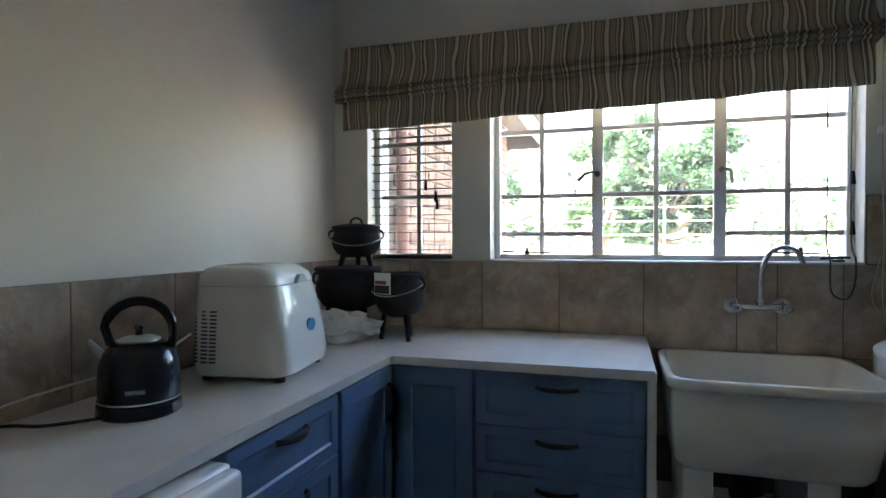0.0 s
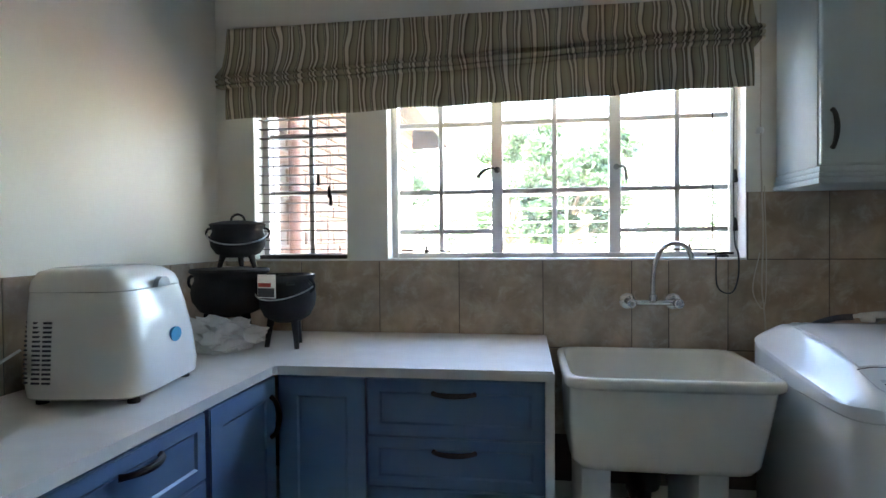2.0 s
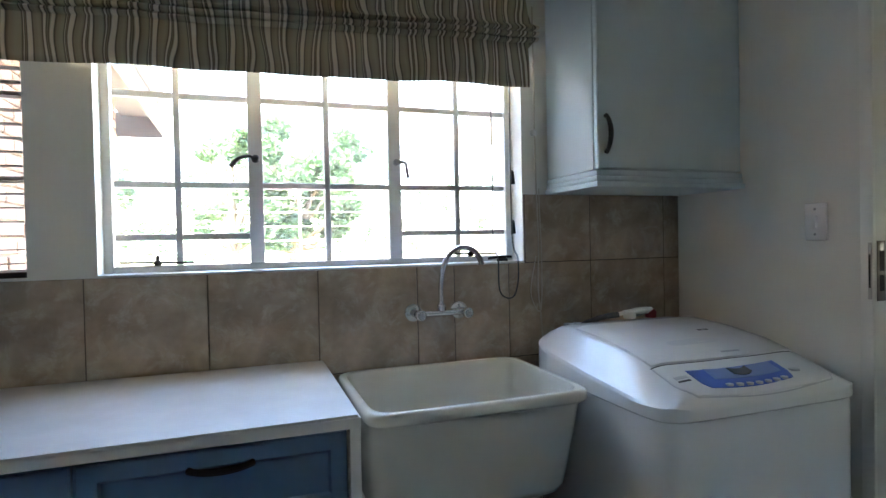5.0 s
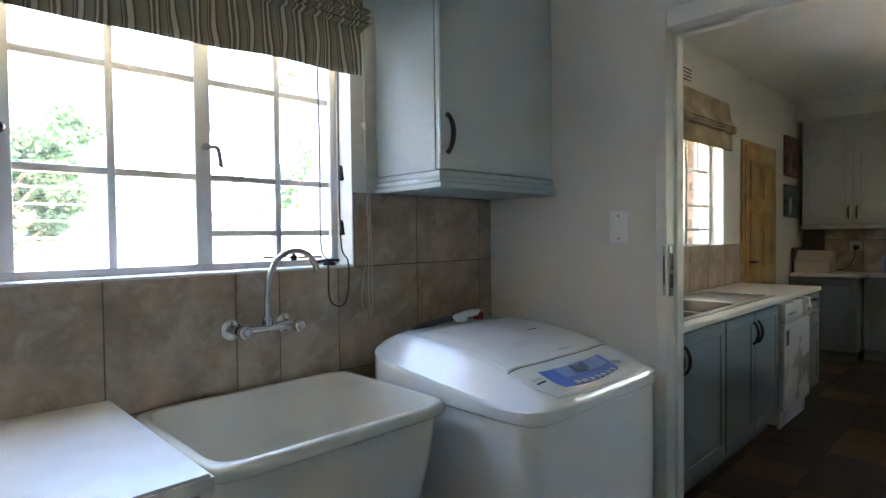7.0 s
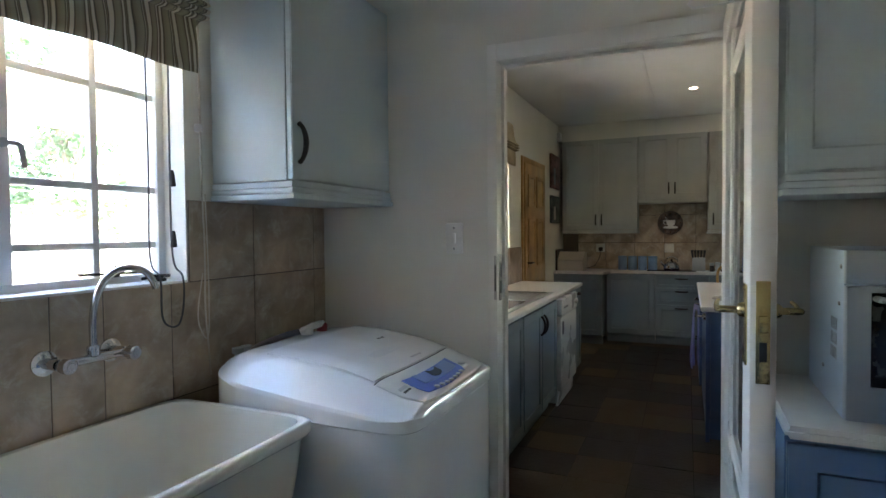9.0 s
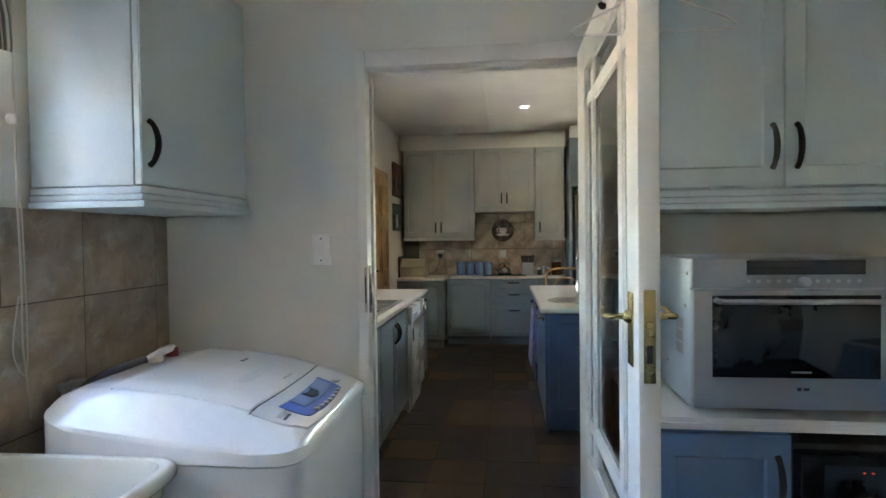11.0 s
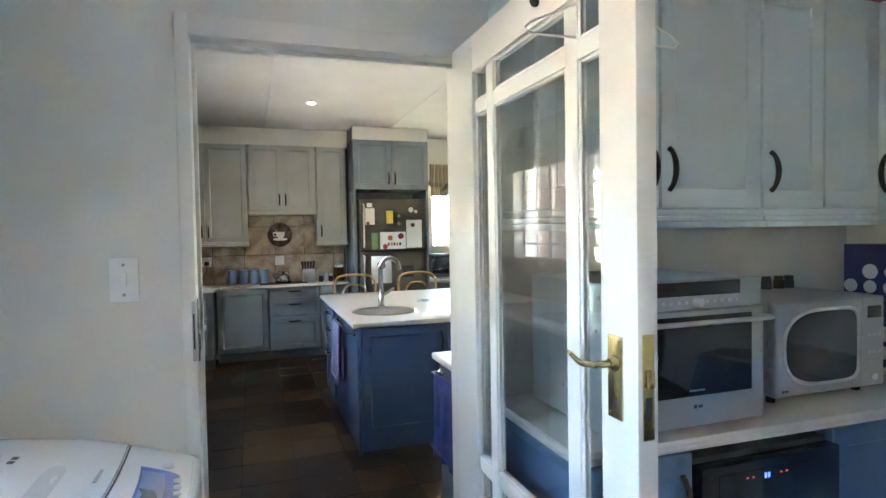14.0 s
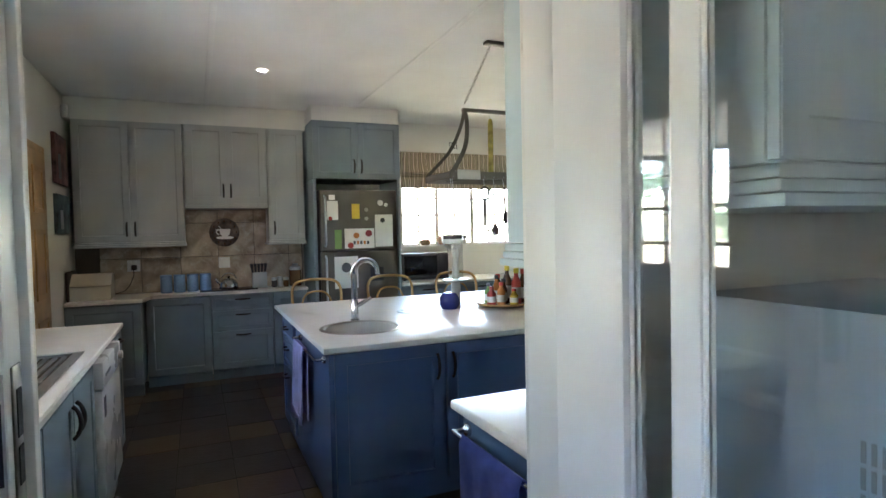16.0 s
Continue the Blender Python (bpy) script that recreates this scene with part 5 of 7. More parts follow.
for y, z in ((0.035, 0.395), (0.05, 0.30), (0.215, 0.105)):
    part("screw", tube([(0.0005, y, z), (-0.003, y, z)], [0.0065, 0.005], 10), M_SATIN, ov, "cross-head casing screw")
for j in range(3):
    for i in range(5):
        part("vent_slot", box(-0.0008, 0.002, 0.075 + 0.013 * i, 0.0815 + 0.013 * i, 0.150 + 0.038 * j, 0.181 + 0.038 * j), M_STEELP, ov)

mw = thing("microwave_oven", "silver microwave oven with a rounded dark window", "microwave", 0.985, 1.72, CT, -90)
mw.scale = (1.0, 1.0, 0.93)
MW, MH = 0.475, 0.347
part("casing", box(0.004, MW - 0.004, 0.022, 0.35, 0.03, MH, 0.006), M_STEELP, mw)
d = part("door", box(0.0, 0.372, -0.012, 0.022, 0.030, MH - 0.002, 0.012, 3), M_STEELP, mw, "silver door")


def rounded_d(k, n=44):
    """A window outline with a full round end and a straighter one."""
    out = []
    for i in range(n):
        a = 2 * math.pi * i / n
        c, s = math.cos(a), math.sin(a)
        e, half = (2.7, 0.165) if c < 0 else (7.0, 0.135)
        out.append((math.copysign(abs(c) ** (2 / e) * half * k, c), math.copysign(abs(s) ** (2 / e) * 0.118 * k, s)))
    return out


part("window", loft([[(0.205 + x, y, 0.19 + z) for x, z in rounded_d(1.0)] for y in (-0.011, -0.0155)]), M_DGLASS, d, "dark rounded window")
part("window_rim", tube([(0.205 + x, -0.0125, 0.19 + z) for x, z in rounded_d(1.05)], 0.007, 8, closed=True), M_PGREY, d)
shaded_logo(d, 0.025, -0.0125, 0.048, 0.026)
c = part("control_panel", box(0.3735, MW, -0.01, 0.022, 0.030, MH - 0.002, 0.008, 3), M_STEELP, mw)
part("display", box(0.395, 0.458, -0.0115, -0.0095, 0.27, 0.312, 0.001), M_BLACKP, c, "black display")
for j in range(5):
    for i in range(3):
        part("button", box(0.396 + i * 0.022, 0.412 + i * 0.022, -0.0115, -0.0095, 0.236 - j * 0.03, 0.246 - j * 0.03, 0.001), M_PGREY if j % 2 else M_STEELP, c)
part("start_button", tube([(0.43, -0.01, 0.062), (0.43, -0.0135, 0.062)], 0.011, 14), M_WHITEP, c)
for x in (0.05, MW - 0.05):
    for y in (0.05, 0.3):
        part("foot", lathe([(0.0, 0.0), (0.014, 0.0), (0.014, 0.031), (0.0, 0.031)], 12, x, y), M_RUB, mw)

for i, (y, m) in enumerate(((1.58, M_DIM), (1.50, M_BROWN), (1.42, M_DIM), (1.36, M_BROWN), (1.31, M_DIM))):
    j = thing("spice_jar", "small dark spice jar standing on the microwave", "jar", 1.27, y, CT + MH * 0.93 + 0.0005, 0, "spice jars on the microwave")
    part("glass", lathe([(0.0, 0.0), (0.017, 0.0), (0.018, 0.004), (0.018, 0.028), (0.014, 0.033), (0.0, 0.033)], 14), m, j)
    part("lid", lathe([(0.0, 0.0335), (0.016, 0.0335), (0.016, 0.046), (0.0, 0.047)], 14), M_DIM, j)

for name, label, x, y, z, w, d, h, m, dots in (("gift_box", "deep blue patterned cardboard box with white discs", 1.265, 0.835, CT + 0.26, 0.21, 0.10, 0.215, M_DBLUE, 5), ("gift_box", "purple-blue patterned box with pale discs on the worktop", 1.20, 0.845, CT, 0.24, 0.12, 0.2595, M_DBLUE, 5)):
    g = thing(name, label, "box", x, y, z, 0)
    part("carton", box(-w / 2, w / 2, -d / 2, d / 2, 0, h, 0.002), m, g)
    rnd = random.Random(5 + dots)
    for k in range(dots):
        px, pz, rr = -w * 0.36 + w * 0.72 * ((k % 3) / 2), h * (0.22 + 0.28 * (k // 3)), 0.02 + 0.012 * rnd.random()
        part("printed_disc", tube([(px, d / 2 + 0.0002, pz), (px, d / 2 + 0.0014, pz)], rr, 16), M_PAPER, g)
        part("printed_disc", tube([(-w / 2 - 0.0002, -d * 0.3 + d * 0.3 * (k % 3), pz), (-w / 2 - 0.0014, -d * 0.3 + d * 0.3 * (k % 3), pz)], rr, 16), M_PAPER, g)
cb = thing("cable_coil", "tangle of white charger cables on the worktop", "cable", 0.98, 1.10, CT + 0.004)
rnd = random.Random(3)
part("cable", tube(spline([(0.10 * math.cos(i * 1.1) * (0.6 + 0.5 * rnd.random()), 0.08 * math.sin(i * 1.1), 0.012 * (i % 5) + 0.006 * rnd.random()) for i in range(22)], 5), 0.0035, 6), M_WHITEP, cb)
part("plug", box(-0.03, 0.03, -0.02, 0.02, 0.03, 0.07, 0.008), M_WHITEP, cb)

UX = 1.12
wall_unit("wall_cabinet", "pale blue double wall cabinet above the ovens", 0.815, EX - UX - 0.002, UX, 2.445, -90, 1.517, 2.245, M_PALE, [(0.003, 0.411, "r"), (0.414, 0.812, "l")], (True, False), "pale blue wall cabinets")
wall_unit("wall_cabinet", "pale blue wall cabinet with two doors and one handle", 0.56, EX - UX - 0.002, UX, 1.628, -90, 1.517, 2.245, M_PALE, [(0.003, 0.273, "l"), (0.276, 0.54, "")], (False, False), "pale blue wall cabinets")
wall_unit("wall_cabinet", "pale blue wall cabinet beside the corner", 0.80, 1.065 - SY - 0.002, UX - 0.002, 1.065, 180, 1.517, 2.245, M_PALE, [(0.012, 0.40, "l"), (0.404, 0.796, "l")], (False, False), "pale blue wall cabinets")
for label, x, y, w, d, h, m in (("bright blue cardboard box stored on the wall cabinet", 1.28, 1.93, 0.24, 0.34, 0.18, M_BLUEL), ("dark navy carton stored on the wall cabinet", 1.27, 1.54, 0.26, 0.40, 0.16, M_DIM), ("dark red carton stored on the wall cabinet", 1.2, 1.0, 0.36, 0.36, 0.2, M_DRED)):
    b = thing("storage_box", label, "box", x, y, 2.2455, 0)
    part("carton", box(-w / 2, w / 2, -d / 2, d / 2, 0, h, 0.004), m, b)
    part("lid", box(-w / 2 - 0.004, w / 2 + 0.004, -d / 2 - 0.004, d / 2 + 0.004, h - 0.03, h + 0.004, 0.003), m, b)
yb = thing("wall_ornament", "small yellow ornament hung on the wall beside the door", "ornament", EX, 2.60, 2.34)
bm = lathe([(0.0, -0.06), (0.03, -0.05), (0.045, -0.02), (0.04, 0.02), (0.022, 0.045), (0.0, 0.05)], 18, -0.046)
part("body", bm, M_YEL, yb)
cv = setting(link("cable_cover", box(EX - 0.016, EX - 0.0005, 2.42, 2.44, DH + 0.05, CZ - 0.001, 0.003), M_TRIM), "white surface conduit on the wall", "conduit")


# ---- kitchen: sink counter along the north wall ----
KF = 3.60
kt2 = thing("worktop", "white stone worktop with an inset steel sink", "worktop", 0, 0, 0)
def frame_loop(x0, x1, y0, y1, z):
    return [(x0, y0, z), (x1, y0, z), (x1, y1, z), (x0, y1, z)]


def frame_slab(outer, inner, z0, z1, bev=0.006):
    """A flat slab with a rectangular cut-out; outer and inner: x0, x1, y0, y1."""
    o = (outer[0] + bev, outer[1] - bev, outer[2] + bev, outer[3] - bev)
    bm = loft([frame_loop(*inner, z0), frame_loop(*o, z0), frame_loop(*outer, z0 + bev), frame_loop(*outer, z1 - bev), frame_loop(*o, z1), frame_loop(*inner, z1), frame_loop(*inner, z0)], False)
    bmesh.ops.remove_doubles(bm, verts=bm.verts[:], dist=1e-5)
    return bm


SX0, SX1, SY0, SY1 = 1.74, 3.76, 3.675, 4.105
part("slab", frame_slab((KX0 + 0.002, 4.78, KF, KN - 0.002), (SX0, SX1, SY0, SY1), CTK - 0.032, CTK), M_TOP, kt2)
ks = thing("inset_sink", "double stainless steel sink with a ribbed drainer", "sink", 2.75, 3.89, CTK + 0.0005)
bowls = ((-0.38, 0.27), (0.16, 0.27))
part("rim", frame_slab((-1.03, 1.03, -0.23, 0.23), (-0.68, 1.0, -0.19, 0.19), 0.0, 0.007, 0.002), M_STEEL, ks)
part("drainer", box(0.46, 0.999, -0.189, 0.189, -0.012, -0.006), M_FRIDGE, ks)
for i in range(10):
    part("drainer_rib", box(0.48, 0.96, -0.172 + 0.036 * i, -0.155 + 0.036 * i, -0.0058, 0.003, 0.002), M_STEEL, ks)
# bowls take a darker steel: their dark reflections are put into the colour
for x, hw in bowls:
    bm = loft([ring_section(2 * hw - 0.035, 0.375, 12, 0.0045, x, 0, 48), ring_section(2 * hw - 0.05, 0.36, 10, 0.001, x, 0, 48), ring_section(2 * hw - 0.075, 0.335, 9, -0.08, x, 0, 48), ring_section(2 * hw - 0.11, 0.30, 8, -0.150, x, 0, 48), ring_section(2 * hw - 0.18, 0.24, 6, -0.162, x, 0, 48), ring_section(0.04, 0.04, 3, -0.165, x, 0, 48)], False)
    bm.faces.new([v for v in list(bm.verts)[-48:]])
    part("bowl", bm, M_FRIDGE, ks, "deep steel bowl", 60)
    part("waste", lathe([(0.0, -0.1645), (0.038, -0.1635), (0.042, -0.160), (0.03, -0.1585), (0.0, -0.161)], 18, x, 0.0), M_FRIDGE, ks, "dark drain")
part("bridge", box(-0.116, -0.104, -0.19, 0.19, -0.004, 0.006, 0.002), M_STEEL, ks)
part("bridge", box(0.425, 0.455, -0.19, 0.19, -0.012, 0.006, 0.002), M_STEEL, ks)
part("tap", tube(spline([(-0.1, 0.205, 0.006), (-0.1, 0.205, 0.2), (-0.1, 0.17, 0.27), (-0.1, 0.09, 0.29), (-0.1, 0.03, 0.25)], 6), 0.011, 12), M_CHROME, ks, "chrome swan-neck tap")
base_unit("floor_cabinet", "grey-blue floor cabinet under the kitchen sink", 1.16, 0.55, KX0 + 0.004, KF + 0.03, 0, M_GREY, [(0.004, 0.576, 0.115, 0.836, "r"), (0.58, 1.156, 0.115, 0.836, "l")], 0.846, open_top=True)
base_unit("floor_cabinet", "grey-blue floor cabinet with two doors beside the dishwasher", 0.96, 0.55, KX0 + 1.17, KF + 0.03, 0, M_GREY, [(0.004, 0.476, 0.115, 0.836, "r"), (0.48, 0.956, 0.115, 0.836, "l")], 0.846, open_top=True)
base_unit("floor_cabinet", "narrow grey-blue cabinet at the end of the counter", 0.40, 0.55, 4.36, KF + 0.03, 0, M_GREY, [(0.004, 0.396, 0.667, 0.836, "h"), (0.004, 0.396, 0.115, 0.662, "")], 0.846)
dwm = thing("dishwasher", "white freestanding dishwasher built into the counter", "dishwasher", 3.70, KF + 0.01, 0)
part("body", box(0.005, 0.635, 0.02, 0.54, 0.02, 0.842, 0.004), M_WHITEP, dwm)
part("door", box(0.003, 0.637, -0.03, 0.018, 0.12, 0.70, 0.008), M_WHITEP, dwm)
cpn = part("control_panel", box(0.003, 0.637, -0.038, 0.018, 0.705, 0.838, 0.01), M_WHITEP, dwm)
part("knob", tube([(0.55, -0.038, 0.77), (0.55, -0.06, 0.77)], 0.022, 18), M_WHITEP, cpn)
for i in range(4):
    part("button", box(0.06 + i * 0.045, 0.09 + i * 0.045, -0.041, -0.037, 0.76, 0.775, 0.001), M_STEELP, cpn)
part("kick_plate", box(0.01, 0.63, 0.0, 0.018, 0.0, 0.115), M_WHITEP, dwm)
part("sticker", box(0.04, 0.10, -0.0315, -0.0295, 0.56, 0.66), M_DIM, dwm, "dark rating sticker")

# window, blind, pine door and pictures on the north wall
steel_window("window_3", "white small-paned steel window above the kitchen sink", (0, KN + 0.12, 0), 2.43, 4.38, 1.199, 2.1, [2.675, 2.92, 3.165, 3.405, 3.65, 3.895, 4.14], [1.34, 1.53, 1.81], set(), thick=(2, 5))
roman_blind("roman_blind", "plain beige linen roman blind above the kitchen sink", 2.36, 4.42, KN, 0, 2.36, 2.14, 1.97, 0.0, fabric=M_LINEN)
pd = thing("door_2", "closed varnished pine panel door", "door", 4.84, KN - 0.001, 0)
pd["kind"] = "structure"
part("leaf", box(0.0, 0.84, -0.03, 0.0, 0.005, 2.06, 0.003), M_PINE, pd)
for x0, x1 in ((0.10, 0.39), (0.45, 0.74)):
    for z0, z1 in ((0.2, 0.85), (1.0, 1.5), (1.62, 1.95)):
        part("panel", panel(x0, x1, z0, z1, -0.03, 0.008, 0.03, 0.006), M_PINE, pd)
part("handle", tube([(0.08, -0.03, 1.05), (0.08, -0.07, 1.05), (0.18, -0.07, 1.05)], 0.008, 8), M_BRONZE, pd)
bm = box(-0.06, 0.0, -0.018, -0.001, 0, 2.12, 0.003)
add_box(bm, 0.84, 0.90, -0.018, -0.001, 0, 2.12, 0.003)
add_box(bm, 0.0, 0.84, -0.018, -0.001, 2.062, 2.12, 0.003)
part("architrave", bm, M_PINE, pd)
for label, x, z0, z1, m in (("dark maroon canvas picture", 6.05, 1.89, 2.30, M_MAROON), ("dark teal canvas picture", 6.05, 1.47, 1.80, M_TEAL)):
    p = thing("picture", label + " on the kitchen wall", "picture", x, KN, z0)
    part("canvas", box(0, 0.46, -0.03, -0.001, 0, z1 - z0, 0.003), m, p)
    part("motif", box(0.1, 0.2, -0.0315, -0.029, 0.04, (z1 - z0) * 0.6), M_DIM if m is M_MAROON else M_STEELP, p)

# ---- kitchen: far run ----
FX = 6.24
base_unit("floor_cabinet", "grey-blue corner floor cabinet carrying a bread bin", 0.58, 0.55, FX + 0.03, KN - 0.002, -90, M_GREY, [(0.004, 0.576, 0.115, 0.836, "")], 0.846)
kw = thing("worktop", "white stone worktop along the far kitchen wall", "worktop", 0, 0, 0)
bm = bmesh.new()
loop = [(KX1 - 0.002, KN - 0.002), (FX, KN - 0.002), (FX, 3.60), (FX + 0.26, 3.55), (6.50, 2.10), (KX1 - 0.002, 2.10)]
lo = [bm.verts.new((x, y, CTK - 0.032)) for x, y in loop]
hi = [bm.verts.new((x, y, CTK)) for x, y in loop]
bm.faces.new(lo)
bm.faces.new(hi)
for i in range(len(loop)):
    j = (i + 1) % len(loop)
    bm.faces.new((lo[i], lo[j], hi[j], hi[i]))
bmesh.ops.bevel(bm, geom=[e for e in bm.edges if all(v.co.z > CTK - 0.01 for v in e.verts)], offset=0.01, segments=3, affect="EDGES")
part("slab", bm, M_TOP, kw)
base_unit("floor_cabinet", "grey-blue floor cabinet beside the drawers", 0.56, 0.29, 6.525, 3.60, -90, M_GREY, [(0.004, 0.556, 0.115, 0.836, "")], 0.846)
base_unit("drawer_cabinet", "grey-blue drawer cabinet under the far worktop", 0.58, 0.29, 6.525, 3.035, -90, M_GREY, [(0.004, 0.576, 0.69, 0.836, "h"), (0.004, 0.576, 0.49, 0.685, "h"), (0.004, 0.576, 0.115, 0.485, "h")], 0.846)
base_unit("floor_cabinet", "narrow grey-blue cabinet beside the refrigerator", 0.34, 0.29, 6.525, 2.45, -90, M_GREY, [(0.004, 0.336, 0.115, 0.836, "")], 0.846)
setting(link("wall_bulkhead", box(6.56, KX1, 2.08, KN, 2.50, CZ), M_WALL, smooth=False), "white boxed bulkhead above the wall cabinets", "bulkhead")
setting(link("wall_bulkhead_fridge", box(6.22, KX1, 1.17, 2.078, 2.55, CZ), M_WALL, smooth=False), "white boxed bulkhead above the refrigerator", "bulkhead")
UXF = 6.55
kg = "kitchen wall cabinets"
wall_unit("wall_cabinet", "tall pale grey-blue double wall cabinet", 0.90, KX1 - UXF - 0.002, UXF, 4.145, -90, 1.385, 2.498, M_KPALE, [(0.003, 0.447, "r"), (0.453, 0.897, "l")], (True, True), kg, 0.05)
wall_unit("wall_cabinet", "short pale grey-blue double wall cabinet over the cooker space", 0.76, KX1 - UXF + 0.018, UXF - 0.02, 3.235, -90, 1.745, 2.498, M_KPALE, [(0.02, 0.378, "r"), (0.382, 0.74, "l")], (False, False), kg, 0.05)
wall_unit("wall_cabinet", "narrow pale grey-blue wall cabinet with one door", 0.36, KX1 - UXF - 0.002, UXF, 2.465, -90, 1.375, 2.498, M_KPALE, [(0.02, 0.345, "l")], (True, True), kg, 0.05)
# refrigerator with its housing
fh = thing("fridge_housing", "grey-blue painted housing round the refrigerator", "cabinet", 6.22, 2.075, 0, -90)
part("side_panel", box(0.0, 0.03, 0.0, 0.62, 0, 1.97, 0.002), M_GREY, fh)
part("side_panel", box(0.875, 0.905, 0.0, 0.62, 0, 1.97, 0.002), M_GREY, fh)
part("body", box(0.0, 0.905, 0.004, 0.62, 1.972, 2.548, 0.002), M_GREY, fh)
for x0, x1, hd in ((0.003, 0.45, "r"), (0.455, 0.902, "l")):
    d = part("door", panel(x0, x1, 1.975, 2.545), M_GREY, fh)
    part("handle", bow_handle(x0 + 0.035 if hd == "l" else x1 - 0.035, 2.1, -0.02, 0.13), M_BRONZE, d, "dark bronze bow handle")
rf = thing("refrigerator", "stainless steel refrigerator covered with notes and magnets", "refrigerator", 6.22, 2.02, 0, -90)
part("cabinet", box(0.0, 0.80, 0.03, 0.60, 0.01, 1.86, 0.004), M_DIM, rf)
fd1 = part("freezer_door", box(0.0, 0.80, -0.03, 0.028, 1.25, 1.86, 0.012), M_FRIDGE, rf)
fd2 = part("fridge_door", box(0.0, 0.80, -0.03, 0.028, 0.05, 1.243, 0.012), M_FRIDGE, rf)
for p, z0, z1 in ((fd1, 1.30, 1.8), (fd2, 0.6, 1.2)):
    part("handle", tube([(0.045, -0.03, z0), (0.045, -0.07, z0 + 0.02), (0.045, -0.07, z1 - 0.02), (0.045, -0.03, z1)], 0.011, 10), M_STEEL, p)
for label, x0, x1, z0, z1, m in (("white note", 0.07, 0.18, 1.56, 1.75, M_PAPER), ("white card", 0.09, 0.15, 1.76, 1.81, M_PAPER), ("gold framed photograph", 0.32, 0.40, 1.57, 1.72, M_YEL), ("children's drawing", 0.24, 0.55, 1.27, 1.47, M_PAPER),
                            ("white letter", 0.56, 0.75, 1.28, 1.61, M_PAPER), ("green magnet", 0.14, 0.21, 1.27, 1.46, M_GREEN), ("white calendar page", 0.13, 0.37, 0.87, 1.19, M_PAPER), ("dark card", 0.5, 0.64, 0.93, 1.07, M_DIM)):
    s = part("note", box(x0, x1, -0.033, -0.0302, z0, z1), m, fd1 if z0 > 1.2 else fd2, label + " held by a magnet")
for x, z, r, m in ((0.10, 1.575, 0.02, M_RED), (0.36, 1.59, 0.018, M_YEL), (0.30, 1.30, 0.03, M_RED), (0.49, 1.42, 0.035, M_DRED), (0.36, 1.40, 0.03, M_ORANGE), (0.25, 1.08, 0.05, M_DIM), (0.47, 1.66, 0.02, M_SATIN), (0.47, 1.57, 0.02, M_SATIN), (0.62, 1.73, 0.03, M_PAPER), (0.68, 1.71, 0.02, M_PAPER), (0.64, 1.55, 0.025, M_DIM)):
    part("magnet", tube([(x, -0.033, z), (x, -0.037, z)], r, 14), m, fd1 if z > 1.2 else fd2)
for i in range(5):
    part("lettering_bar", box(0.33 + i * 0.035, 0.352 + i * 0.035, -0.0342, -0.033, 1.31, 1.345), M_ORANGE if i % 2 else M_DIM, fd1)

# things on the far worktop
bb = thing("bread_bin", "cream painted sloping bread bin", "bread bin", 6.50, 4.02, CTK, -90)
part("case", loft([[(x, y, z) for y, z in ((-0.14, 0.0), (0.14, 0.0), (0.14, 0.22), (0.0, 0.22), (-0.14, 0.12))] for x in (-0.16, 0.16)]), M_CREAMB, bb)
part("lid", loft([[(x, y, z) for y, z in ((-0.142, 0.122), (-0.002, 0.224), (-0.002, 0.232), (-0.148, 0.128))] for x in (-0.165, 0.165)]), M_CREAMB, bb)
bd = thing("cutting_board", "dark wooden board leaning on the wall behind the bread bin", "board", 6.62, KN - 0.03, CTK)
part("board", box(-0.3, 0.1, 0.0, 0.02, 0.0, 0.26, 0.006), M_DARKW, bd)
for i in range(4):
    c = thing("canister", "cornflower blue lidded storage tin", "canister", 6.72, 3.43 - i * 0.118, CTK, 0, "row of four blue tins")
    part("tin", lathe([(0.0, 0.0), (0.050, 0.0), (0.052, 0.004), (0.052, 0.15), (0.0, 0.15)], 24), M_TIN, c)
    part("lid", lathe([(0.0, 0.1505), (0.054, 0.1505), (0.054, 0.168), (0.048, 0.173), (0.0, 0.174)], 24), M_TIN, c)
hb = thing("hob", "black glass hob set into the worktop", "hob", 6.68, 2.86, CTK)
part("glass", box(-0.14, 0.14, -0.27, 0.27, 0.0, 0.008, 0.003), M_BLACKP, hb)
k2 = thing("stovetop_kettle", "polished steel stovetop kettle with an arched handle", "kettle", 6.68, 2.86, CTK + 0.0085, -90)
part("body", lathe([(0.0, 0.0), (0.082, 0.0), (0.09, 0.012), (0.088, 0.05), (0.07, 0.085), (0.04, 0.105), (0.0, 0.11)], 28), M_CHROME, k2)
part("knob", lathe([(0.0, 0.11), (0.01, 0.11), (0.014, 0.125), (0.0, 0.133)], 12), M_BLACKP, k2)
part("handle", tube(arc(0, 0.085, 0.075, 10, 170, 12), 0.007, 8), M_CHROME, k2)
part("spout", tube([(-0.07, 0, 0.05), (-0.105, 0, 0.08), (-0.12, 0, 0.11)], [0.02, 0.014, 0.011], 10), M_CHROME, k2)
ut = thing("utensil_holder", "steel utensil holder with dark handled tools", "utensil holder", 6.70, 2.58, CTK, 0)
part("box", box(-0.05, 0.05, -0.09, 0.05, 0.0, 0.16, 0.004), M_STEEL, ut)
for i in range(5):
    part("tool", tube([(0, -0.07 + 0.028 * i, 0.12), (0.0, -0.085 + 0.035 * i, 0.25)], [0.006, 0.016], 8), M_DIM, ut)
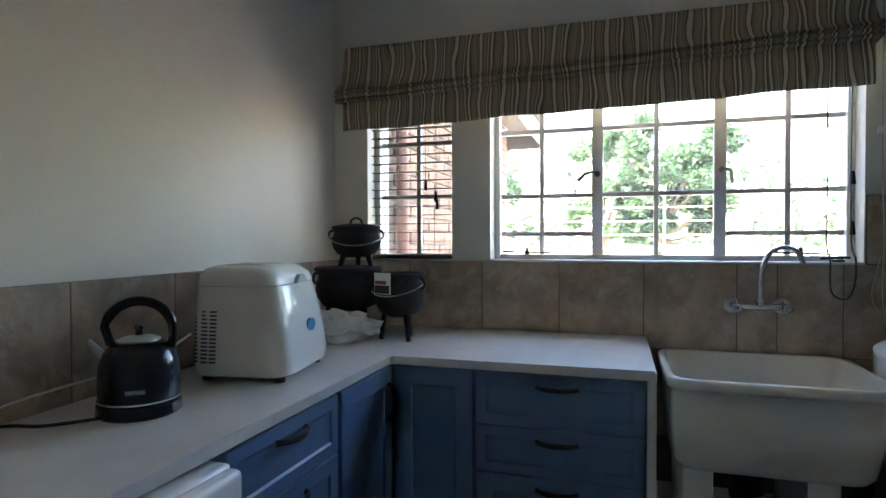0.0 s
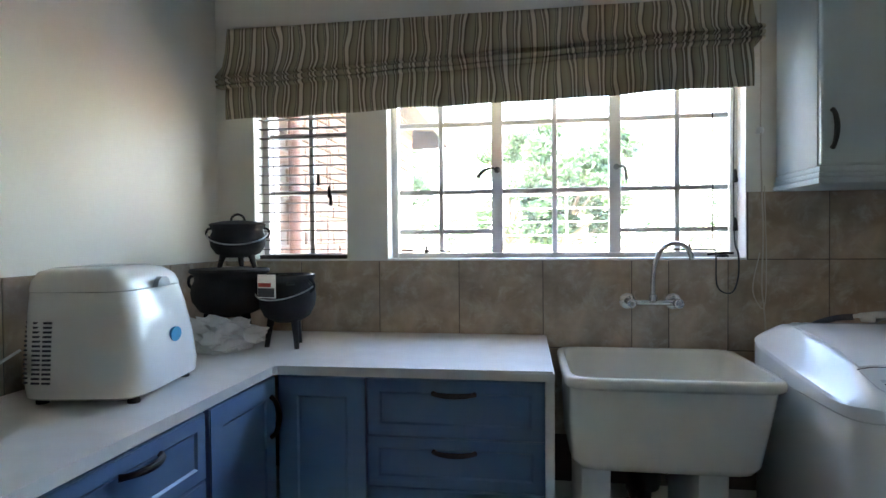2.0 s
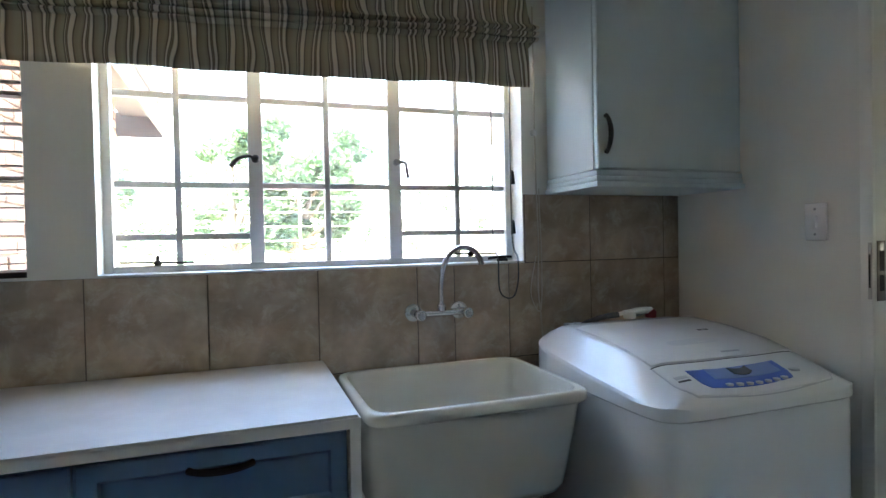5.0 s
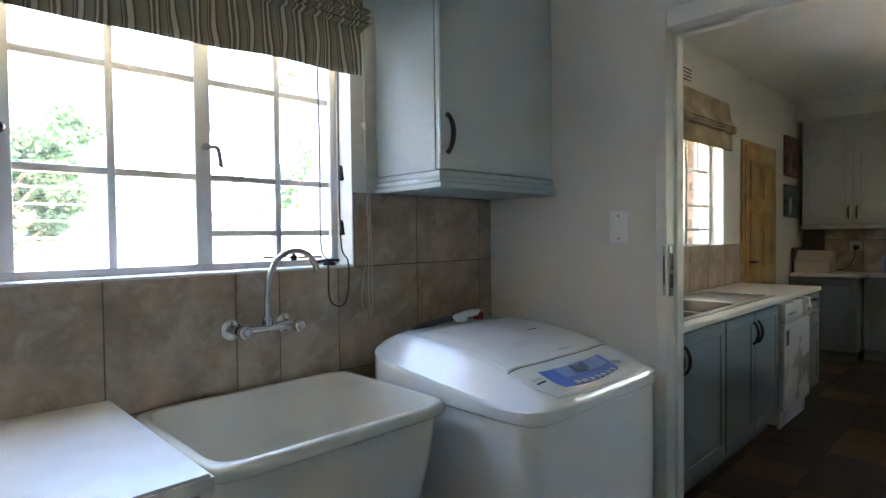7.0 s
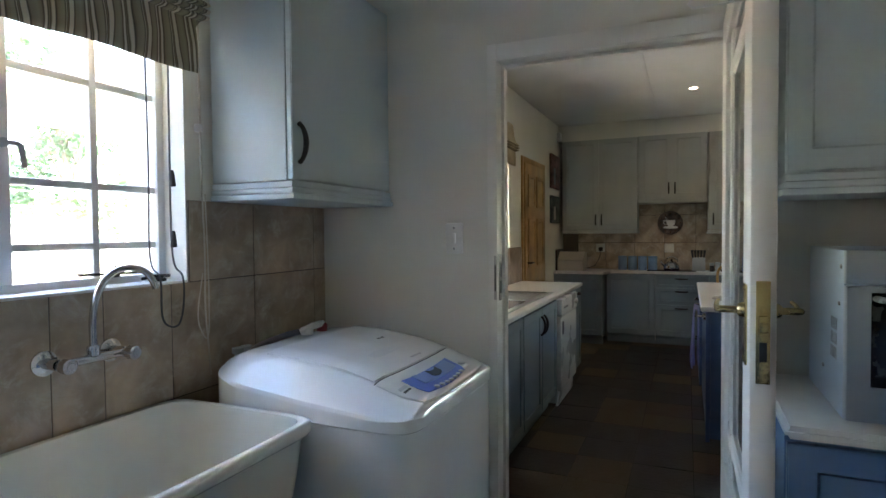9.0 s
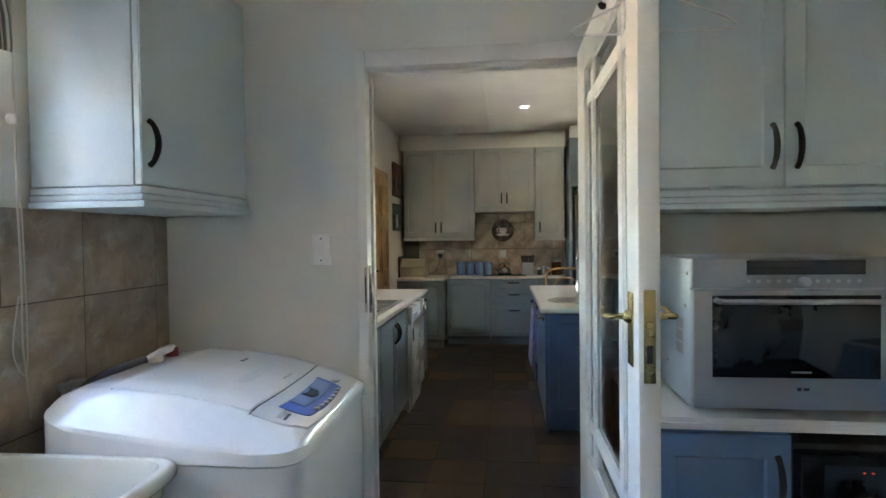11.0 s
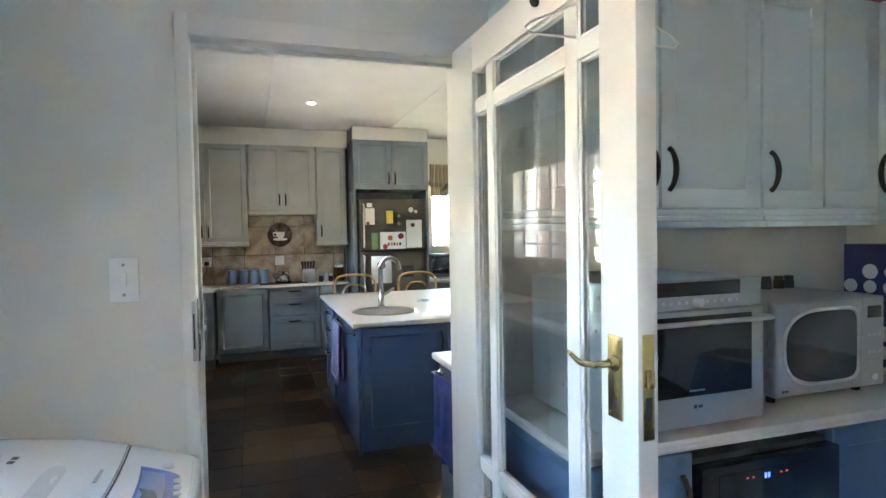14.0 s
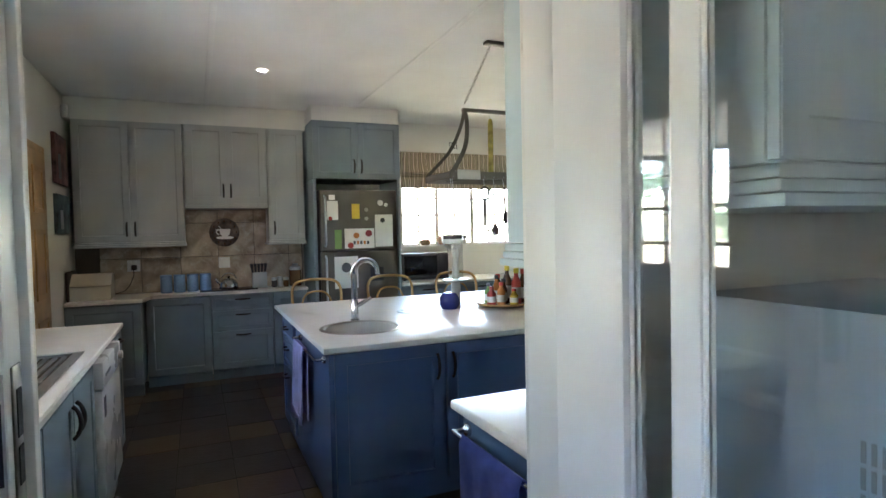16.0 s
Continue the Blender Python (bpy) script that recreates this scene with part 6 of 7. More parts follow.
for i, (y, h, m) in enumerate(((2.42, 0.10, M_DIM), (2.36, 0.11, M_STEEL), (2.30, 0.10, M_BROWN))):
    j = thing("spice_jar", "small lidded spice jar in a rack", "jar", 6.66, y, CTK, 0, "spice jars by the hob")
    part("glass", lathe([(0.0, 0.0), (0.026, 0.0), (0.026, h - 0.03), (0.0, h - 0.03)], 14), m, j)
    part("lid", lathe([(0.0, h - 0.0295), (0.027, h - 0.0295), (0.027, h), (0.0, h)], 14), M_STEEL, j)
cfm = thing("storage_jar", "tall glass storage jar with steel lid", "jar", 6.68, 2.2, CTK)
part("glass", lathe([(0.0, 0.0), (0.06, 0.0), (0.062, 0.01), (0.06, 0.17), (0.0, 0.17)], 24), M_BROWN, cfm)
part("lid", lathe([(0.0, 0.1705), (0.055, 0.1705), (0.055, 0.2), (0.03, 0.215), (0.03, 0.235), (0.0, 0.24)], 20), M_STEEL, cfm)
ck = thing("wall_clock", "round dark wall clock with a white coffee-cup motif", "clock", KX1 - 0.011, 2.88, 1.46, -90)
part("face", tube([(0, 0, 0), (0, -0.012, 0), (0, -0.016, 0)], [0.145, 0.145, 0.138], 40), M_CLOCK, ck)
part("cup", loft([[(x, y, z) for x, z in ((-0.05, 0.035), (-0.04, -0.02), (-0.02, -0.04), (0.03, -0.04), (0.05, -0.02), (0.06, 0.035))] for y in (-0.0165, -0.019)]), M_PAPER, ck)
part("saucer", loft([[(0.005 + 0.085 * math.cos(a), y, -0.055 + 0.016 * math.sin(a)) for a in [2 * math.pi * i / 20 for i in range(20)]] for y in (-0.0165, -0.0185)]), M_PAPER, ck)
part("cup_handle", tube([(-0.05 - 0.026 * math.sin(radians(q)), -0.018, 0.006 + 0.026 * math.cos(radians(q))) for q in range(0, 181, 20)], 0.005, 6), M_PAPER, ck)
for i in range(12):
    a = 2 * math.pi * i / 12
    part("hour_mark", box(0.115 * math.cos(a) - 0.005, 0.115 * math.cos(a) + 0.005, -0.0185, -0.016, 0.115 * math.sin(a) - 0.009, 0.115 * math.sin(a) + 0.009), M_BROWN, ck)
for x0, ang in ((0, 130), (0, 160)):
    part("clock_hand", tube([(0, -0.020, 0), (0.09 * math.cos(radians(ang)), -0.020, 0.09 * math.sin(radians(ang)))], 0.003, 6), M_PAPER, ck)
for y, plug in ((3.715, True), (2.89, False)):
    s = thing("socket_outlet", "white wall socket outlet" + (" with a black plug" if plug else " above the hob"), "socket", KX1 - 0.011, y, 1.15, -90)
    part("plate", box(-0.055, 0.055, -0.009, 0, -0.055, 0.055, 0.003), M_WHITEP, s)
    part("switch", box(-0.035, -0.015, -0.013, -0.008, 0.015, 0.04, 0.002), M_WHITEP, s)
    if plug:
        part("plug", box(-0.02, 0.03, -0.05, -0.009, -0.04, 0.01, 0.008), M_RUB, s)
        part("flex", tube(spline([(0.0, -0.045, -0.03), (0.0, -0.06, -0.1), (-0.06, -0.05, -0.22), (-0.16, -0.06, -0.262)], 5), 0.004, 6), M_RUB, s)

# east end: counter, microwave, window with its blind
steel_window("window_4", "white small-paned steel window at the end of the kitchen", (KX1 + 0.12, 0, 0), -0.92, 0.75, 1.254, 2.1, [-0.68, -0.44, -0.20, 0.04, 0.28, 0.52], [1.42, 1.62, 1.82], set(), thick=(1, 3), rz=-90)
roman_blind("roman_blind", "striped roman blind above the end window", -0.95, 0.80, 0, -90, 2.36, 2.10, 1.93, 0.0, px=KX1, py=0.0)
base_unit("floor_cabinet", "grey-blue floor cabinet under the end window", 1.9, 0.57, 6.27, 1.165, -90, M_GREY, [(0.004, 0.62, 0.667, 0.836, "h"), (0.004, 0.62, 0.115, 0.662, ""), (0.63, 1.25, 0.667, 0.836, "h"), (0.63, 1.25, 0.115, 0.662, ""), (1.26, 1.89, 0.115, 0.836, "l")], 0.846)
kw2 = thing("worktop", "white stone worktop under the end window", "worktop", 0, 0, 0)
part("slab", box(6.24, KX1 - 0.002, -0.74, 1.168, CTK - 0.032, CTK, 0.008), M_TOP, kw2)
mw2 = thing("microwave_oven", "dark microwave oven with a glass door under the window", "microwave", 6.42, 1.09, CTK, -90)
part("casing", box(0, 0.55, 0.02, 0.38, 0.012, 0.30, 0.005), M_DIM, mw2)
part("door", box(0.0, 0.43, -0.005, 0.019, 0.012, 0.30, 0.004), M_DIM, mw2)
part("window", box(0.02, 0.41, -0.0075, -0.0045, 0.055, 0.275, 0.001), M_DGLASS, mw2, "dark door glass")
part("control_panel", box(0.432, 0.55, -0.005, 0.019, 0.012, 0.30, 0.004), M_DIM, mw2)
for x in (0.04, 0.51):
    for y in (0.05, 0.34):
        part("foot", box(x - 0.012, x + 0.012, y - 0.012, y + 0.012, 0.0, 0.0125), M_RUB, mw2)
for y, r, label in ((0.62, 0.07, "small round woven basket with stones on the sill"), (0.36, 0.11, "woven basket of dried fruit on the sill")):
    b = thing("basket", label, "basket", KX1 + 0.055, y, 1.2585)
    part("bowl", lathe([(0.0, 0.0), (0.6 * r, 0.0), (0.9 * r, 0.35 * r), (r, 0.8 * r), (0.93 * r, 0.8 * r), (0.5 * r, 0.1 * r), (0.0, 0.08 * r)], 20), M_BASKET, b)
    rnd = random.Random(int(100 * y))
    for k in range(7):
        a = 2 * math.pi * k / 7
        part("fruit", lathe([(0.0, 0.6 * r), (0.2 * r, 0.68 * r), (0.27 * r, 0.85 * r), (0.2 * r, 1.02 * r), (0.0, 1.08 * r)], 10, 0.5 * r * math.cos(a), 0.5 * r * math.sin(a)), M_BASKET if k % 2 else M_DRED, b)
s = thing("socket_outlet", "white double wall socket under the end window", "socket", KX1, 0.30, 1.09, -90)
part("plate", box(-0.08, 0.08, -0.009, 0, -0.055, 0.055, 0.003), M_WHITEP, s)
part("switch", box(-0.05, -0.03, -0.013, -0.008, 0.015, 0.04, 0.002), M_WHITEP, s)


# ---- kitchen island ----
IX0, IX1, IY0, IY1 = 3.29, 5.15, 0.62, 2.605
isl = thing("kitchen_island", "navy blue kitchen island with a white top", "kitchen island", 0, 0, 0)
SKX, SKY_, SKR = 3.78, 2.285, 0.222
angs = sorted([2 * math.pi * i / 64 for i in range(64)] + [math.atan2(y - SKY_, x - SKX) % (2 * math.pi) for x in (IX0, IX1) for y in (IY0, IY1)])


def rim_of(r, z, inset=None):
    """A ring about the sink: round, or out to the edge of the top less an inset."""
    out = []
    for q in angs:
        c, d = math.cos(q), math.sin(q)
        k = r
        if inset is not None:
            k = min(((IX1 - inset if c > 0 else IX0 + inset) - SKX) / c if abs(c) > 1e-9 else 99, ((IY1 - inset if d > 0 else IY0 + inset) - SKY_) / d if abs(d) > 1e-9 else 99)
        out.append((SKX + k * c, SKY_ + k * d, z))
    return out


ring = [rim_of(SKR, CTK - 0.034), rim_of(0, CTK - 0.034, 0.006), rim_of(0, CTK - 0.028, 0.0), rim_of(0, CTK - 0.010, 0.0), rim_of(0, CTK - 0.003, 0.003), rim_of(0, CTK, 0.010), rim_of(SKR, CTK), rim_of(SKR, CTK - 0.034)]
bm = loft(ring, False)
bmesh.ops.remove_doubles(bm, verts=bm.verts[:], dist=1e-5)
part("top", bm, M_TOP, isl, "white stone top")
bm = box(IX0 + 0.05, IX1 - 0.32, IY0 + 0.04, IY1 - 0.03, 0.10, CTK - 0.036)
bmesh.ops.delete(bm, geom=[f for f in bm.faces if f.calc_center_median().z > CTK - 0.04], context="FACES")
part("body", bm, M_NAVY, isl)
part("plinth", box(IX0 + 0.10, IX1 - 0.36, IY0 + 0.08, IY1 - 0.045, 0.0, 0.102), M_NAVY, isl)
part("corner_post", box(IX0 + 0.03, IX0 + 0.05, IY1 - 0.055, IY1 - 0.03, 0.0, CTK - 0.036, 0.002), M_NAVY, isl)
yy = IY1 - 0.058
for k, hd in enumerate(("r", "l", "r")):
    bm = panel(0, 0.58, 0.115, 0.838, recess=0.009)
    bmesh.ops.rotate(bm, verts=bm.verts, cent=(0, 0, 0), matrix=Matrix.Rotation(radians(-90), 3, "Z"))
    bmesh.ops.translate(bm, verts=bm.verts, vec=(IX0 + 0.049, yy, 0))
    d = part("door", bm, M_NAVY, isl)
    hb2 = bow_handle((0.58 - 0.035) if hd == "r" else 0.035, 0.72, -0.02, 0.13)
    bmesh.ops.rotate(hb2, verts=hb2.verts, cent=(0, 0, 0), matrix=Matrix.Rotation(radians(-90), 3, "Z"))
    bmesh.ops.translate(hb2, verts=hb2.verts, vec=(IX0 + 0.049, yy, 0))
    part("handle", hb2, M_BRONZE, d, "dark bronze bow handle")
    yy -= 0.60
for x0, x1 in ((4.32, 4.80),):
    for z0, z1 in ((0.70, 0.836), (0.51, 0.695), (0.115, 0.505)):
        bm = panel(-x1, -x0, z0, z1)
        bmesh.ops.rotate(bm, verts=bm.verts, cent=(0, 0, 0), matrix=Matrix.Rotation(radians(180), 3, "Z"))
        bmesh.ops.translate(bm, verts=bm.verts, vec=(0, IY1 - 0.031, 0))
        d = part("drawer_front", bm, M_NAVY, isl)
        part("handle", tube([(4.50, IY1 - 0.011, z1 - 0.05), (4.51, IY1 + 0.018, z1 - 0.05), (4.61, IY1 + 0.018, z1 - 0.05), (4.62, IY1 - 0.011, z1 - 0.05)], 0.006, 8), M_BRONZE, d)
ib = thing("round_sink", "round stainless steel sink set into the island top", "sink", 3.78, 2.285, CTK)
part("bowl", lathe([(0.0, -0.152), (0.03, -0.150), (0.13, -0.146), (0.168, -0.130), (0.19, -0.09), (0.200, -0.02), (0.204, 0.001), (0.210, 0.006), (0.222, 0.008), (0.236, 0.006), (0.240, 0.0012), (0.224, 0.0008)], 56), M_SATIN, ib, angle=60)
part("waste", lathe([(0.0, -0.1485), (0.035, -0.1485), (0.038, -0.1455), (0.03, -0.1445), (0.0, -0.146)], 20), M_FRIDGE, ib, "dark drain in the bowl")
it = thing("island_tap", "tall chrome swan-neck mixer tap on the island", "tap", 4.03, 2.255, CTK)
part("base", lathe([(0.0, 0.0), (0.028, 0.0), (0.028, 0.01), (0.022, 0.016), (0.022, 0.13), (0.015, 0.14), (0.0, 0.14)], 20), M_CHROME, it)
part("spout", tube(spline([(0, 0, 0.13), (0, 0, 0.24), (0.0, 0.0, 0.31), (-0.02, -0.03, 0.37), (-0.05, -0.08, 0.38), (-0.075, -0.12, 0.345), (-0.08, -0.13, 0.29)], 6), 0.020, 16, flat=0.62), M_CHROME, it)
part("lever", tube([(0.0, -0.01, 0.09), (-0.015, -0.05, 0.115), (-0.03, -0.10, 0.145)], [0.018, 0.02, 0.014], 12, flat=0.7), M_CHROME, it)
pw = thing("sink_strainer", "round perforated steel plate let into the island", "drain plate", 4.25, 1.80, CTK)
part("plate", lathe([(0.0, 0.0), (0.10, 0.0), (0.10, 0.004), (0.085, 0.006), (0.0, 0.006)], 30), M_STEEL, pw)
for i in range(6):
    part("slot", box(-0.05, 0.05, -0.06 + i * 0.022, -0.05 + i * 0.022, 0.006, 0.0072), M_DIM, pw)
pm = thing("sparkling_water_maker", "tall white bottle stand with a clear tube and grey cap", "drinks maker", 4.22, 1.47, CTK)
part("base", lathe([(0.0, 0.0), (0.055, 0.0), (0.072, 0.03), (0.07, 0.08), (0.045, 0.115), (0.0, 0.12)], 24, 0.0, 0.05), M_COBALT, pm, "cobalt blue glazed jar")
part("column", lathe([(0.0, 0.0), (0.033, 0.0), (0.033, 0.19), (0.025, 0.20), (0.025, 0.45), (0.0, 0.45)], 20), M_WHITEP, pm)
part("tube", lathe([(0.052, 0.20), (0.055, 0.20), (0.055, 0.47), (0.052, 0.47)], 24), M_CLEAR, pm)
part("collar", lathe([(0.05, 0.455), (0.078, 0.46), (0.085, 0.475), (0.085, 0.49), (0.0, 0.492)], 26), M_WHITEP, pm)
part("cap", lathe([(0.0, 0.4925), (0.085, 0.4925), (0.085, 0.515), (0.07, 0.525), (0.0, 0.527)], 26), M_DIM, pm, "dark grey cap")
part("ring", lathe([(0.04, 0.185), (0.09, 0.19), (0.095, 0.20), (0.09, 0.208), (0.04, 0.21)], 26), M_STEEL, pm)
ty = thing("turntable", "round wooden turntable crowded with sauces and spices", "turntable", 4.16, 1.12, CTK)
part("foot", lathe([(0.0, 0.0), (0.09, 0.0), (0.09, 0.01), (0.0, 0.01)], 24), M_CANE, ty)
part("tray", lathe([(0.0, 0.011), (0.185, 0.011), (0.195, 0.02), (0.195, 0.03), (0.18, 0.024), (0.0, 0.022)], 36), M_CANE, ty)
bot = [(-0.13, 0.09, 0.16, 0.024, M_ORANGE, M_RED), (-0.08, 0.14, 0.13, 0.026, M_RED, M_RED), (-0.15, 0.0, 0.11, 0.024, M_YEL, M_RED), (-0.09, 0.05, 0.18, 0.024, M_BROWN, M_DIM), (-0.1, -0.05, 0.25, 0.028, M_RED, M_YEL),
       (-0.04, -0.01, 0.27, 0.027, M_BROWN, M_YEL), (-0.08, -0.12, 0.24, 0.03, M_BROWN, M_RED), (0.0, -0.13, 0.16, 0.026, M_BLUEO, M_DIM), (0.03, 0.1, 0.14, 0.028, M_GREEN, M_DIM), (0.08, 0.0, 0.2, 0.028, M_BROWN, M_RED), (-0.01, 0.06, 0.2, 0.022, M_ORANGE, M_DIM)]
for x, y, h, r, m, c in bot:
    r *= 1.22
    b = thing("sauce_bottle", "small sauce or spice bottle on the turntable", "bottle", 4.16 + x, 1.12 + y, CTK + 0.0245, 0, "bottles on the turntable")
    part("bottle", lathe([(0.0, 0.0), (r, 0.0), (r, h * 0.6), (r * 0.45, h * 0.78), (r * 0.45, h * 0.86), (0.0, h * 0.86)], 16), m, b)
    part("cap", lathe([(0.0, h * 0.8605), (r * 0.55, h * 0.8605), (r * 0.55, h), (0.0, h)], 14), c, b)
    part("label", lathe([(r + 0.0004, h * 0.15), (r + 0.0012, h * 0.16), (r + 0.0012, h * 0.45), (r + 0.0004, h * 0.46)], 16), M_PAPER, b, "pale paper label")


def towel(name, label, x, y, z, rz, w, drop, m):
    """A folded towel hung over a rail that runs along local x."""
    t = thing(name, label, "towel", x, y, z, rz)
    bm = bmesh.new()
    n, k = 22, 26
    g = []
    for i in range(n + 1):
        u = -w / 2 + w * i / n
        row = []
        for j in range(k + 1):
            s = j / k * (2 * drop + 0.05) - drop
            if s < -0.025:
                yv, zv = -0.017 - 0.010 * min(1, (-s) / drop), s + 0.025
            elif s > 0.025:
                yv, zv = 0.017, -(s - 0.025) * 0.85
            else:
                a = (s / 0.05) * math.pi
                yv, zv = 0.017 * math.sin(a), 0.016 * math.cos(a)
            f = max(0, -zv) / drop
            yv += (0.012 * math.sin(u * 55 + zv * 4) + 0.006 * math.sin(u * 120)) * f * (1 if s < 0 else 0.3)
            row.append(bm.verts.new((u * (1 + 0.06 * math.sin(zv * 9)) * (1 - 0.05 * f), yv, zv + 0.004 * math.sin(u * 30) * f)))
        g.append(row)
    for i in range(n):
        for j in range(k):
            bm.faces.new((g[i][j], g[i + 1][j], g[i + 1][j + 1], g[i][j + 1]))
    ob = part("cloth", bm, m, t, angle=80)
    sol = ob.modifiers.new("thick", "SOLIDIFY")
    sol.thickness = 0.006
    part("border", box(-w / 2 * 0.95, w / 2 * 0.95, -0.042, -0.037, -drop * 0.86, -drop * 0.82, 0.002), m, t)
    return t


def towel_rail(label, x, y, z, rz, length):
    t = thing("towel_rail", label, "towel rail", x, y, z, rz)
    part("bar", tube([(-length / 2, -0.05, 0), (length / 2, -0.05, 0)], 0.006, 10), M_CHROME, t)
    for s in (-1, 1):
        part("bracket", tube([(s * (length / 2 - 0.01), 0, 0), (s * (length / 2 - 0.01), -0.012, 0), (s * (length / 2 - 0.01), -0.02, 0), (s * (length / 2 - 0.01), -0.052, 0)], [0.022, 0.02, 0.008, 0.008], 14), M_CHROME, t)
    return t


towel_rail("chrome towel rail on the side of the island", 3.75, IY1 - 0.03, 0.80, 180, 0.70)
towel("hand_towel", "lilac terry hand towel folded over the island rail", 3.86, IY1 + 0.02, 0.80, 180, 0.30, 0.44, M_TOWELL)

# return counter beside the doorway, kitchen side
KR = 2.40
rc = thing("floor_cabinet", "mid blue end cabinet with a towel rail beside the doorway", "cabinet", KX0 + 0.003, KR - 0.03, 0)
part("body", box(0.0, 0.68, -1.6, 0.0, 0.1, 0.846, 0.002), M_BLUE, rc)
part("plinth", box(0.0, 0.63, -1.55, -0.05, 0.0, 0.1), M_BLUE, rc)
kw3 = thing("worktop", "white stone worktop beside the doorway", "worktop", 0, 0, 0)
part("slab", box(KX0 + 0.002, KX0 + 0.722, KR - 1.63, KR, CTK - 0.032, CTK, 0.010, 3), M_TOP, kw3)
towel_rail("chrome towel rail on the end cabinet", 1.98, KR - 0.03, 0.80, 180, 0.46)
towel("hand_towel", "deep blue terry towel over the end cabinet rail", 1.96, KR + 0.02, 0.80, 180, 0.34, 0.36, M_TOWEL)
wall_unit("wall_cabinet", "pale blue wall cabinet on the kitchen side of the doorway wall", 1.5, 0.305, KX0 + 0.315, 0.9, 90, 1.40, 2.45, M_PALE, [(0.003, 0.498, "r"), (0.501, 0.998, "l"), (1.001, 1.497, "l")], (False, True))


# ---- bentwood counter stools ----
def stool(name, label, x, y, rz):
    t = thing(name, label, "counter stool", x, y, 0, rz, "stools at the island")
    part("seat", lathe([(0.0, 0.64), (0.17, 0.64), (0.19, 0.65), (0.19, 0.672), (0.17, 0.678), (0.0, 0.672)], 28), M_CANE, t)
    for k in range(4):
        a = radians(45 + 90 * k)
        part("leg", tube([(0.13 * math.cos(a), 0.13 * math.sin(a), 0.645), (0.2 * math.cos(a), 0.2 * math.sin(a), 0.0)], 0.014, 10), M_CANE, t)
    part("foot_ring", tube([(0.165 * math.cos(2 * math.pi * i / 24), 0.165 * math.sin(2 * math.pi * i / 24), 0.26) for i in range(24)], 0.008, 8, closed=True), M_CANE, t)
    back = [(0.17, 0.05, 0.65), (0.205, 0.10, 0.80), (0.21, 0.13, 0.94), (0.17, 0.15, 1.005), (0.09, 0.165, 1.025), (0.0, 0.17, 1.028), (-0.09, 0.165, 1.025), (-0.17, 0.15, 1.005), (-0.21, 0.13, 0.94), (-0.205, 0.10, 0.80), (-0.17, 0.05, 0.65)]
    part("back_hoop", tube(spline(back, 5), 0.0125, 10), M_CANE, t)
    inner = [(0.11, 0.11, 0.66), (0.13, 0.13, 0.80), (0.09, 0.145, 0.90), (0.0, 0.15, 0.925), (-0.09, 0.145, 0.90), (-0.13, 0.13, 0.80), (-0.11, 0.11, 0.66)]
    part("inner_hoop", tube(spline(inner, 5), 0.0085, 8), M_CANE, t)
    return t


st = stool("counter_stool", "honey bentwood counter stool with a hooped back", 5.40, 2.20, -90)
for y in (1.53, 0.86):
    copy_thing(st, pose(5.40, y, 0, 0, 0, -90))


# ---- hanging pot rack ----
rk = thing("pot_rack", "steel hanging pot rack with utensils above the island", "pot rack", 3.98, 1.09, 0)
part("ceiling_plate", box(-0.03, 0.03, -0.16, 0.24, CZ - 0.025, CZ - 0.0005, 0.006), M_FRIDGE, rk)
def chain(p, q, parent):
    a, b = Vector(p), Vector(q)
    n = int((b - a).length / 0.026)
    bm = bmesh.new()
    d = (b - a).normalized()
    e1 = d.cross(Vector((1, 0, 0))).normalized()
    e2 = d.cross(e1)
    for i in range(n):
        c = a + (b - a) * ((i + 0.5) / n)
        s = e1 if i % 2 else e2
        tube([c + d * 0.018 * math.cos(2 * math.pi * k / 10) + s * 0.008 * math.sin(2 * math.pi * k / 10) for k in range(10)], 0.0022, 5, bm, closed=True)
    return part("chain", bm, M_SATIN, parent)
chain((0, 0.20, CZ - 0.03), (0, 0.40, 2.27), rk)
chain((0, -0.12, CZ - 0.03), (0, -0.45, 2.27), rk)
part("top_bar", box(-0.012, 0.012, -0.47, 0.42, 2.215, 2.24, 0.003), M_RACK, rk)
for y, s in ((0.40, 1), (-0.45, -1)):
    for x in (-0.2, 0.2):
        part("side_strap", tube(spline([(0, y, 2.24), (x * 0.25, y + s * 0.01, 2.12), (x * 0.6, y + s * 0.06, 1.97), (x, y + s * 0.16, 1.84), (x, y + s * 0.2, 1.79)], 6), 0.014, 8, flat=0.25), M_RACK, rk)
bm = bmesh.new()
for x in (-0.2, 0.2):
    add_box(bm, x - 0.004, x + 0.004, -0.66, 0.61, 1.755, 1.80, 0.002)
for y in (-0.66, 0.60):
    add_box(bm, -0.196, 0.196, y, y + 0.008, 1.755, 1.80, 0.002)
part("rim", bm, M_RACK, rk)
for y in (-0.4, -0.1, 0.2, 0.45):
    part("grid_bar", tube([(-0.198, y, 1.77), (0.198, y, 1.77)], 0.004, 6), M_RACK, rk)
part("name_plate", box(-0.21, -0.2045, 0.40, 0.56, 1.75, 1.81, 0.003), M_WHITEP, rk, "white enamel plate")
def hung(label, cat, x, y, z, make):
    t = thing(cat.replace(" ", "_"), label, cat, x, y, z)
    part("hook", tube(spline([(0, 0, 0.01), (0.012, 0, 0.02), (0.016, 0, 0.0), (0.004, 0, -0.04), (0.0, 0, -0.06)], 4), 0.0022, 6), M_STEEL, t)
    make(t)
